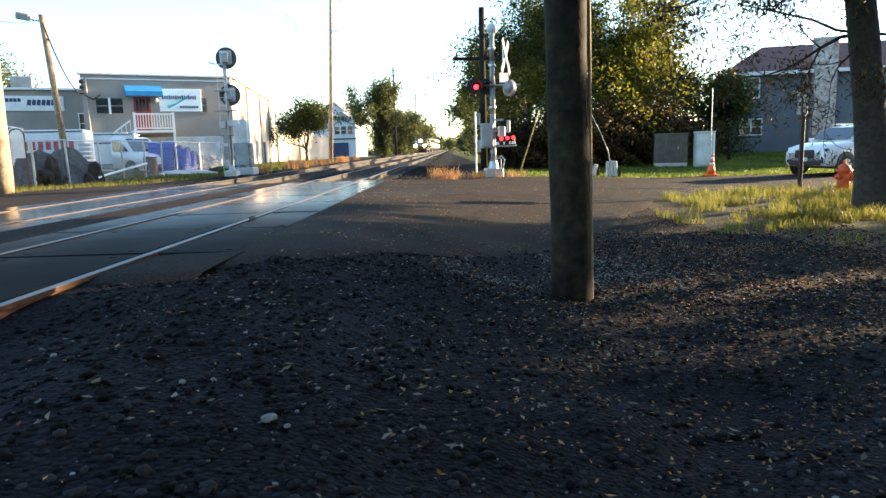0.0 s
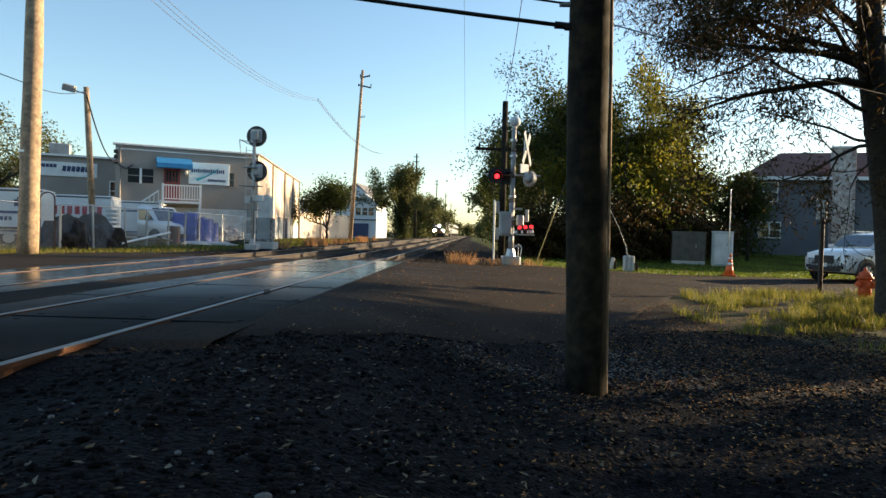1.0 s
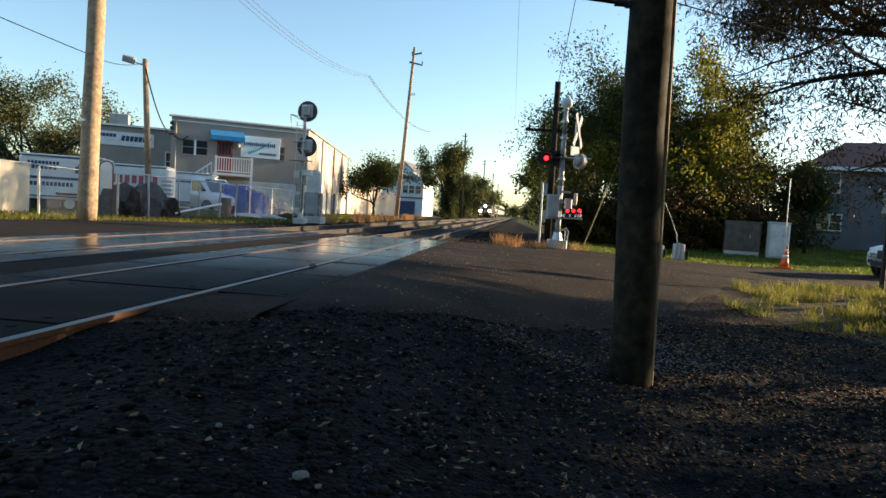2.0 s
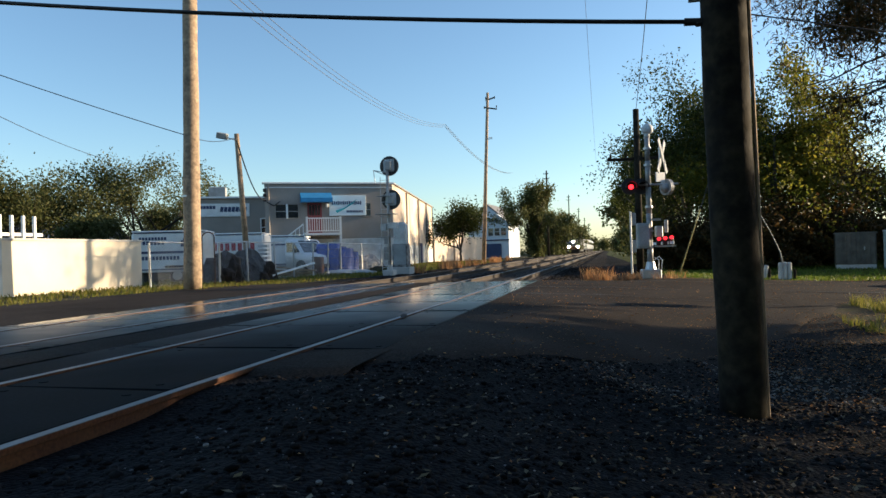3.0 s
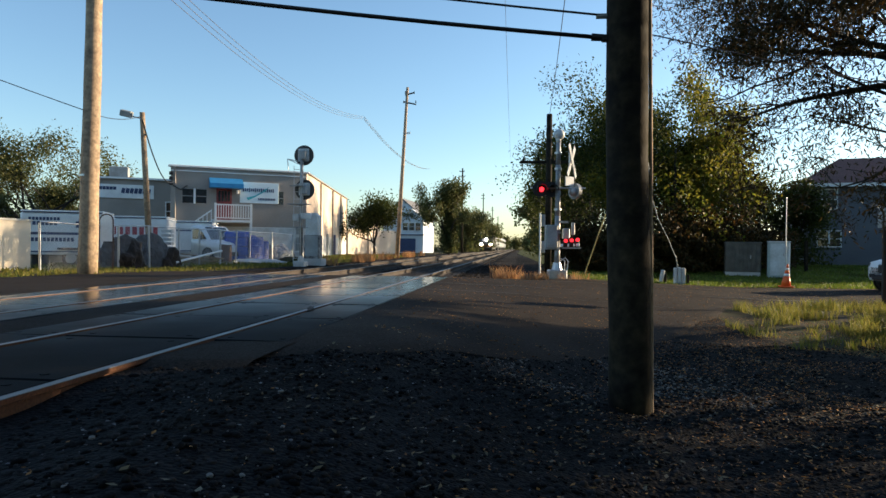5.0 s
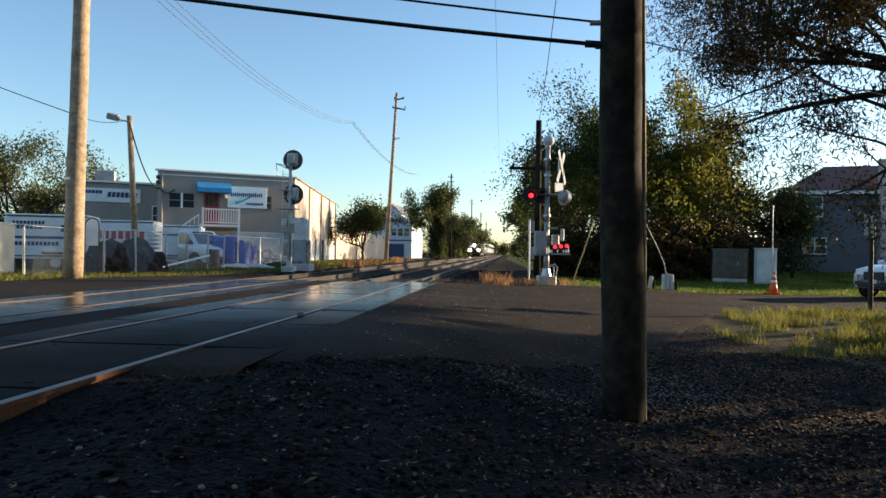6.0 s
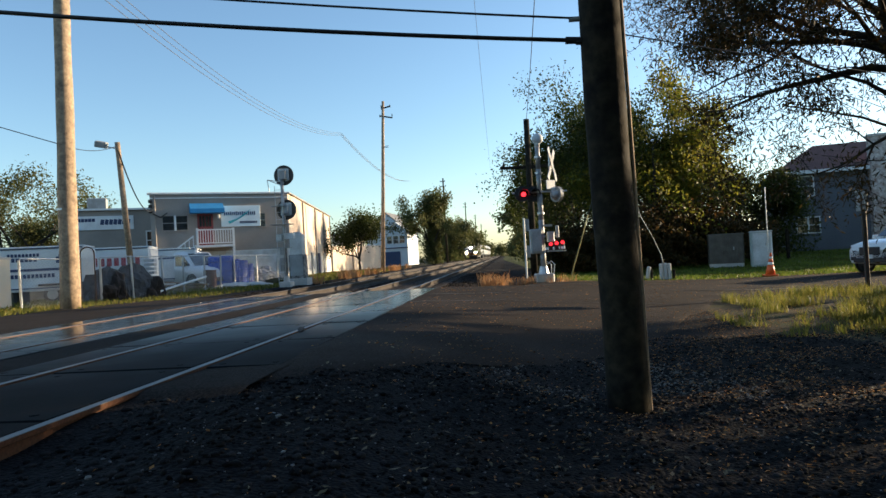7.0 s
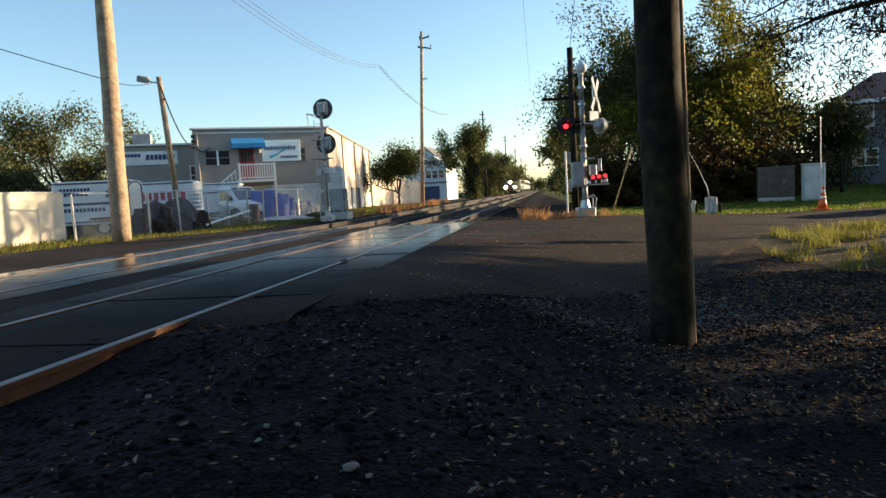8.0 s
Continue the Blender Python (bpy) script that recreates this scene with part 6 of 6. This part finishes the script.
def heap(name, p, sx, sy, sz, mat, label, category, seed, z=0.45):
    """A rough covered pile: a lumpy mound."""
    rng = np.random.default_rng(seed)
    bm = bmesh.new()
    bmesh.ops.create_icosphere(bm, subdivisions=4, radius=1.0)
    for v in bm.verts:
        c = v.co.copy()
        k = 1 + 0.35 * noise.noise(c * 1.7 + Vector((seed, 0, 0))) + 0.15 * noise.noise(c * 5 + Vector((0, seed, 0)))
        v.co = Vector((c.x * sx * k, c.y * sy * k, max(-0.02, c.z * k) * sz))
    ob = single(name, bm, mat, label, category)
    ob.matrix_world = pose(p[0], p[1], z, 0, 0, float(rng.uniform(-20, 20)))


heap("tarp_mound", polar(31.2, 27.6), 0.95, 0.7, 1.15, DARK_JUNK, "dark covered pile of materials behind the fence", "pile", 3)
heap("tarp_mound", polar(29.2, 28.9), 1.0, 0.7, 1.2, DARK_JUNK, "dark covered pile of materials behind the fence", "pile", 4)
heap("soil_mound", polar(20.8, 33.5), 1.5, 0.6, 0.30, CONCRETE, "low heap of pale rubble at the verge", "heap", 5)
heap("soil_mound", polar(18.2, 34.0), 1.1, 0.5, 0.38, SOIL, "low heap of soil beside the signal", "heap", 6)
heap("tarp_mound", polar(19.4, 39.8), 1.2, 0.7, 0.95, TARP, "grey tarpaulin-covered equipment by the building", "pile", 8)


heap("mud_clod", (-2.60, 8.9), 0.05, 0.30, 0.02, DARK_JUNK, "lump of mud lying along the rail", "mud", 9, z=RAIL_Z - 0.005)


def build_yard_junk():
    p = polar(22.55, 38.4)
    t = thing("blue_container", p.x, p.y, 0.48, "bright blue tarpaulin-wrapped bulk container", "container", turn=12)
    part("body", box(bmesh.new(), 0, 0, 0.85, 1.25, 1.1, 1.7, 0.10), BLUE_PLASTIC, t)
    for z in (0.35, 0.85, 1.35):
        part("strap", box(bmesh.new(), 0, 0, z, 1.28, 1.13, 0.04), NAVY, t)
    for az, d, r, h in ((21.1, 38.0, 0.40, 1.35), (20.6, 38.6, 0.36, 1.15), (21.6, 38.9, 0.36, 1.45)):
        p = polar(az, d)
        t = thing("drum", p.x, p.y, 0.5, "blue plastic drum beside the building", "drum", group="blue drums")
        bm = bmesh.new()
        tube(bm, [(0, 0, h * q) for q in (0, 0.02, 0.30, 0.33, 0.36, 0.62, 0.65, 0.68, 0.98, 1.0)], [r * q for q in (0.94, 1, 1, 1.05, 1, 1, 1.05, 1, 1, 0.94)], 20)
        part("shell", bm, BLUE_PLASTIC, t)
        part("lid", cyl(bmesh.new(), (0, 0, h), (0, 0, h + 0.04), r * 0.95, r * 0.9, 18), NAVY, t)
    p = polar(23.5, 34.4)
    t = thing("drum", p.x, p.y, 0.5, "rusty orange-brown steel drum by the fence", "drum")
    part("shell", cyl(bmesh.new(), (0, 0, 0), (0, 0, 0.9), 0.30, 0.30, 18), RUST, t)
    part("rim", cyl(bmesh.new(), (0, 0, 0.9), (0, 0, 0.93), 0.31, 0.31, 18), RUST, t)
    # portable white sign frame standing by the fence
    p = polar(32.25, 26.0)
    t = thing("arched_board", p.x, p.y, 0.5, "white arch-topped board in a metal frame by the fence", "sign")
    bm = bmesh.new()
    arc = [(0.22 * math.cos(a), 1.72 + 0.20 * math.sin(a)) for a in np.linspace(0, math.pi, 9)]
    prism(bm, [(0.22, 1.0)] + arc + [(-0.22, 1.0)], -0.02, 0.02, "y")
    part("board", bm, WHITE, t)
    bm = bmesh.new()
    tube(bm, [(0.25, 0, 0), (0.25, 0, 1.70)] + [(q[0] * 1.12, 0, q[1] + 0.03) for q in arc] + [(-0.25, 0, 1.70), (-0.25, 0, 0)], [0.022] * 13, 6)
    part("frame", bm, RUST, t, "rusty tube frame")
    p = polar(27.9, 29.9)
    t = thing("stacked_pallets", p.x, p.y, 0.48, "upright stack of pale pallets and boards by the fence", "pallets")
    for k in range(9):
        part("slat", box(bmesh.new(), 0, 0, 0.12 + 0.17 * k, 0.42, 0.25, 0.11, 0.005, Euler((0, 0, radians((k * 37) % 9 - 4))).to_matrix()), CONCRETE if k % 2 else PALE_GREY, t)
    p = polar(26.2, 31.2)
    t = thing("plank_pile", p.x, p.y, 0.48, "low pile of pale planks behind the fence", "planks")
    for k in range(6):
        part("plank", box(bmesh.new(), 0.1 * k, 0.12 * (k % 2), 0.08 + 0.07 * k, 1.9, 0.2, 0.05, 0.004, Euler((0, radians(-3 * k % 7), radians(5 * k % 11))).to_matrix()), POLE_TAN, t)
    p = polar(18.5, 41.0)
    t = thing("wall_bench", p.x, p.y, 0.48, "pale bench-like utility rack by the building", "rack")
    part("top", box(bmesh.new(), 0, 0, 0.55, 2.0, 0.5, 0.08, 0.01), PALE_GREY, t)
    for s in (-0.85, 0.85):
        part("leg", box(bmesh.new(), s, 0, 0.26, 0.10, 0.4, 0.54, 0.01), PALE_GREY, t)


build_yard_junk()


def build_side_walls():
    """Low pale walls and a lean-to past the main building."""
    a, b = polar(13.55, 73.5), polar(9.3, 84.0)
    t = thing("yard_wall", 0, 0, 0, "pale tan yard wall dappled with tree shadow", "wall")
    part("wall", wall_slab(bmesh.new(), a, b, 0.3, 3.3, 0.3), SUNLIT_SIDE, t)
    part("coping", wall_slab(bmesh.new(), a, b, 3.3, 3.4, 0.36), CONCRETE, t)
    c = polar(13.5, 78)
    s = thing("annex", c.x, c.y, 0.4, "small pale annex with a flat dark roof", "building", turn=-8)
    part("wall", box(bmesh.new(), 1.2, 2, 2.1, 2.6, 4, 4.2), SUNLIT_SIDE, s)
    part("roof", box(bmesh.new(), 1.2, 2, 4.28, 2.9, 4.3, 0.2), ROOF_GREY, s)


build_side_walls()


# ---- the train on the far track ----
def build_train():
    y0 = 140.0
    x0 = (RAILS[2] + RAILS[3]) / 2 + LEAN * y0
    t = thing("locomotive", x0, y0, RAIL_Z, "approaching passenger locomotive with three lit headlights", "locomotive", turn=-math.degrees(math.atan(LEAN)))
    side = [(0, 0.9), (0, 2.1), (0.9, 2.75), (1.7, 3.9), (2.4, 4.25), (19, 4.25), (19, 0.9)]
    bm = bmesh.new()
    prism(bm, side, -1.5, 1.5, "x")
    bmesh.ops.bevel(bm, geom=bm.edges[:], offset=0.18, segments=2, affect="EDGES")
    part("body", bm, material("loco_paint", (0.10, 0.10, 0.12), 0.4, vary=0.15, grain=6, bump=0.05, stain=0.5), t, "dark painted locomotive body")
    part("nose_band", box(bmesh.new(), 0, -0.02, 1.25, 2.8, 0.10, 0.55, 0.03), RUST, t, "orange-brown nose band")
    part("plough", box(bmesh.new(), 0, 0.1, 0.5, 2.6, 0.5, 0.7, 0.05), BLACK, t)
    part("windscreen", box(bmesh.new(), 0, 1.32, 3.32, 2.5, 0.06, 0.85, 0.02, Euler((radians(-35), 0, 0)).to_matrix()), GLASS, t)
    for x, z, r in ((-0.95, 1.55, 0.24), (0.95, 1.55, 0.24), (0.0, 2.6, 0.2)):
        part("headlight", cyl(bmesh.new(), (x, -0.15 if z < 2 else 0.42, z), (x, 0.0 if z < 2 else 0.62, z), r, r, 16), HEADLIGHT, t, "lit headlight")
    for k in range(4):
        for s in (-0.75, 0.75):
            part("wheel", cyl(bmesh.new(), (s - 0.07, 2.5 + 4.5 * k, 0.5), (s + 0.07, 2.5 + 4.5 * k, 0.5), 0.5, seg=18), BLACK, t)
    part("frame", box(bmesh.new(), 0, 9.5, 0.75, 2.7, 18.5, 0.4), BLACK, t)
    coach = None
    for k in range(4):
        y = y0 + 20 + 26 * k
        x = (RAILS[2] + RAILS[3]) / 2 + LEAN * y
        if coach is None:
            coach = thing("coach", x, y, RAIL_Z, "stainless passenger coach behind the locomotive", "coach", turn=-math.degrees(math.atan(LEAN)), group="coaches of the train")
            bm = box(bmesh.new(), 0, 12.7, 2.45, 3.0, 25.4, 3.1, 0.25)
            part("body", bm, STEEL_BLUE, coach)
            for s in (-1, 1):
                part("window_band", box(bmesh.new(), s * 1.5, 12.7, 2.75, 0.03, 23, 0.75), GLASS, coach)
            for yy in (3.2, 22.2):
                part("bogie", box(bmesh.new(), 0, yy, 0.5, 2.3, 3.0, 0.8, 0.05), BLACK, coach)
        else:
            copy_thing(coach, pose(x, y, RAIL_Z, 0, 0, -math.degrees(math.atan(LEAN))))


build_train()


# ---- grass, leaves, loose stones ----
def blades(name, spots, height, rng, mat, label, wide=0.012):
    """Thin bent blades at the given spots."""
    n = len(spots)
    x, y = spots[:, 0], spots[:, 1]
    z = land(x, y) - 0.02
    a = rng.uniform(0, math.tau, n)
    h = height * rng.uniform(0.45, 1.25, n)
    lean = rng.uniform(0.1, 0.7, n) * h
    w = wide * rng.uniform(0.6, 1.3, n)
    b = rng.uniform(0, math.tau, n)
    dx, dy, ex, ey = np.cos(a), np.sin(a), np.cos(b), np.sin(b)
    p = np.stack([x, y, z], 1)
    side = np.stack([ex * w, ey * w, 0 * w], 1)
    mid = p + np.stack([dx * lean * 0.35, dy * lean * 0.35, h * 0.6], 1)
    top = p + np.stack([dx * lean, dy * lean, h], 1)
    v = np.stack([p - side, p + side, mid + side * 0.7, mid - side * 0.7, top], 1).reshape(-1, 3)
    base = (np.arange(n) * 5)[:, None]
    f = np.concatenate([base + np.array([0, 1, 2]), base + np.array([0, 2, 3]), base + np.array([3, 2, 4])], 0)
    ob = new(name, make_mesh(name, v, f, [mat]))
    return tagged(ob, label, "grass", kind="stuff")


rng = np.random.default_rng(21)


def scatter(n, x0, x1, y0, y1, keep):
    x, y = rng.uniform(x0, x1, n), rng.uniform(y0, y1, n)
    k = np.array([keep(a, b) for a, b in zip(x, y)])
    return np.stack([x[k], y[k]], 1)


def patchy(x, y, s=0.7, cut=0.0):
    return noise.noise(Vector((x * s, y * s, 4.0))) + 0.5 * noise.noise(Vector((x * s * 3, y * s * 3, 8.0))) > cut


def in_verge(x, y):
    edge = float(np.interp(x, [4.2, 5, 6.5, 8, 12], [13.2, 12.0, 10.8, 10.0, 9.5]))
    return edge < y < near_edge(x) - 0.1 and x > 4.6 + 0.5 * math.sin(y) and patchy(x, y, 1.1, 0.06)


blades("verge_grass", scatter(85000, 4.3, 16, 9.5, 18.8, in_verge), 0.22, rng, GRASS_LEAF, "sunlit yellow-green tufts of long grass at the verge", 0.0055)
blades("verge_grass", scatter(9000, 4.0, 12, 9.0, 12.5, lambda x, y: patchy(x, y, 0.9, 0.15)), 0.16, rng, GRASS_LEAF, "thin low grass under the tree", 0.008)
blades("lawn", scatter(60000, 2.6, 32, 24.3, 42, lambda x, y: y > far_edge(x) + 0.05), 0.10, rng, leafy("lawn_blades", (0.06, 0.11, 0.012), (0.15, 0.17, 0.03), 0.4), "short green lawn beyond the road", 0.02)
blades("verge_grass", scatter(26000, -20, -9.2, 6, 40, lambda x, y: x - LEAN * y < -12.4 + 0.25 * max(0, y - 15) and x > -17 - 0.3 * max(0, y - 20) and patchy(x, y, 0.5, -0.3)), 0.12, rng, GRASS_LEAF, "sparse grass along the yard verge", 0.018)
blades("trackside_grass", scatter(16000, -16, -8.8, 30, 66, lambda x, y: x - LEAN * y < -9.3), 0.14, rng, GRASS_LEAF, "mown grass strip beside the railway", 0.03)
blades("dry_weeds", scatter(420, -0.55, 0.65, 21.3, 22.5, lambda x, y: ((x - 0.05) / 0.5) ** 2 + ((y - 21.9) / 0.5) ** 2 < 1), 0.5, rng, DRY_GRASS, "clump of dry orange weeds beside the track", 0.012)
blades("dry_weeds", scatter(900, 0.4, 3.0, 22.4, 24.2, lambda x, y: patchy(x, y, 1.2, 0.1)), 0.28, rng, DRY_GRASS, "dry weeds round the foot of the signal", 0.010)
blades("dry_weeds", scatter(2600, -8.9, -8.2, 31, 70, lambda x, y: patchy(x, y, 0.4, 0.25)), 0.5, rng, DRY_GRASS, "dry weeds along the far track", 0.03)


def litter(name, n, keep, box_, size, mat, label):
    s = scatter(n, *box_, keep)
    z = np.array([land1(x, y) + (bumps(x, y) if (-1.6 < x < 9 and 0 < y < 11) else 0.3 * bumps(x, y)) for x, y in s]) + rng.uniform(0.0, 0.03, len(s))
    v, f = leaf_cloud(np.stack([s[:, 0], s[:, 1], z], 1), size, rng, 0.42, 0.0)
    c = np.repeat(np.stack([s[:, 0], s[:, 1], z], 1), 4, 0)
    v = c + (v - c) * np.array([1, 1, 0.35])
    tagged(new(name, make_mesh(name, v, f, [mat])), label, "leaves", kind="stuff")


def thick_right(x, y):
    return rng.uniform() < float(np.clip((x + 1.0 + 0.25 * (y - 5)) / 5.0, 0.04, 1)) and patchy(x, y, 0.9, -0.35)


litter("fallen_leaves", 30000, thick_right, (-2.0, 10, 1.0, 13.5), 0.042, LEAF_LITTER, "brown fallen leaves scattered over the gravel")
litter("fallen_leaves", 9000, lambda x, y: near_edge(x) < y < far_edge(x), (-1.5, 14, 7, 24), 0.065, LEAF_LITTER, "fallen leaves strewn over the road")
litter("fallen_leaves", 5000, lambda x, y: abs(y - far_edge(x)) < 0.35, (2.5, 18, 22.0, 25.5), 0.07, LEAF_LITTER, "brown leaves gathered along the far road edge")
litter("leaf_crumbs", 9000, thick_right, (-2.2, 9, 1.0, 11), 0.03, LEAF_LITTER, "crumbled brown leaf bits over the gravel")
litter("straw", 1800, lambda x, y: patchy(x, y, 0.8, -0.1), (-1.5, 6, 1.2, 9), 0.06, leafy("straw", (0.12, 0.10, 0.06), (0.20, 0.17, 0.12), 0.1, 0.8), "pale dry stalks among the gravel")


def stones(name, n, box_, keep, smallest, largest, mat, label):
    """Angular stones half sunk in the ground."""
    s = scatter(n, *box_, keep)
    n = len(s)
    bm = bmesh.new()
    bmesh.ops.create_icosphere(bm, subdivisions=1, radius=1.0)
    base = np.array([tuple(v.co) for v in bm.verts])
    tri = np.array([[v.index for v in f.verts] for f in bm.faces])
    bm.free()
    k = len(base)
    size = smallest * (largest / smallest) ** (rng.uniform(0, 1, n) ** 2.2)
    shape = np.stack([rng.uniform(0.7, 1.3, n), rng.uniform(0.6, 1.1, n), rng.uniform(0.4, 0.75, n)], 1) * size[:, None]
    jig = base[None] * (1 + rng.uniform(-0.22, 0.22, (n, k, 1)))
    p = jig * shape[:, None, :]
    a = rng.uniform(0, math.tau, n)
    ca, sa = np.cos(a)[:, None], np.sin(a)[:, None]
    p = np.stack([p[..., 0] * ca - p[..., 1] * sa, p[..., 0] * sa + p[..., 1] * ca, p[..., 2]], -1)
    z = np.array([land1(x, y) + (bumps(x, y) if (-1.6 < x < 9 and 0 < y < 11) else 0.3 * bumps(x, y)) for x, y in s]) - 0.012
    p += np.stack([s[:, 0], s[:, 1], z + size * 0.15], 1)[:, None]
    f = (tri[None] + (np.arange(n) * k)[:, None, None]).reshape(-1, 3)
    tagged(new(name, make_mesh(name, p.reshape(-1, 3), f, [mat])), label, "gravel", kind="stuff")


def on_gravel(x, y):
    return y < near_edge(x) + 2.8 * rng.uniform() ** 2.5 and x - LEAN * y > -2.6


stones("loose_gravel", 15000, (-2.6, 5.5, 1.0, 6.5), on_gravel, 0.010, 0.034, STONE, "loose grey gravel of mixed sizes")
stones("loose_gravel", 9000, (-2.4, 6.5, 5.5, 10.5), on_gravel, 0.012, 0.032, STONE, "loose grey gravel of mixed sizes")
stones("road_grit", 26000, (-1.8, 4.5, 8.0, 21.0), lambda x, y: near_edge(x) < y < far_edge(x) and patchy(x, y, 0.45, -0.15), 0.006, 0.017, GRIT, "fine grit strewn over the asphalt")
stones("track_ballast", 9000, (-9.3, 0.5, 19.8, 40), lambda x, y: x - LEAN * y > -9.2, 0.025, 0.055, BALLAST, "coarse dark ballast between the ties")
stones("pale_pebbles", 170, (-1.6, 5.0, 1.6, 8.0), on_gravel, 0.008, 0.022, PALE_STONE, "pale pebbles among the dark gravel")
stones("pale_chips", 2600, (-2.2, 6.0, 1.2, 8.5), on_gravel, 0.005, 0.012, material("pale_chip", (0.15, 0.15, 0.16), 0.8, vary=0.2, bump=0, island=0.6), "small pale chips among the dark gravel")
stones("white_gravel_patch", 1700, (-0.6, 2.6, 6.3, 8.4), lambda x, y: patchy(x, y, 0.8, 0.0), 0.010, 0.020, PALE_STONE, "patch of paler gravel round the pole")


def boulder(x, y, s, seed):
    bm = bmesh.new()
    bmesh.ops.create_icosphere(bm, subdivisions=2, radius=1.0)
    for v in bm.verts:
        c = v.co.copy()
        k = 1 + 0.3 * noise.noise(c * 1.5 + Vector((seed, 0, 0)))
        v.co = Vector((c.x * s * 1.3 * k, c.y * s * k, c.z * s * 0.6 * k))
    ob = single("stone", bm, PALE_STONE, "pale flat stone lying on the gravel", "stone", group="pale stones")
    ob.matrix_world = pose(x, y, land1(x, y) + bumps(x, y) + s * 0.2, 0, 0, seed * 40)


for x, y, s, seed in ((-0.72, 2.40, 0.026, 1), (-0.64, 2.36, 0.013, 2), (-1.15, 2.65, 0.015, 3), (1.5, 2.35, 0.016, 6), (-1.9, 3.0, 0.015, 7), (-1.35, 4.1, 0.016, 10)):
    boulder(x, y, s, seed)
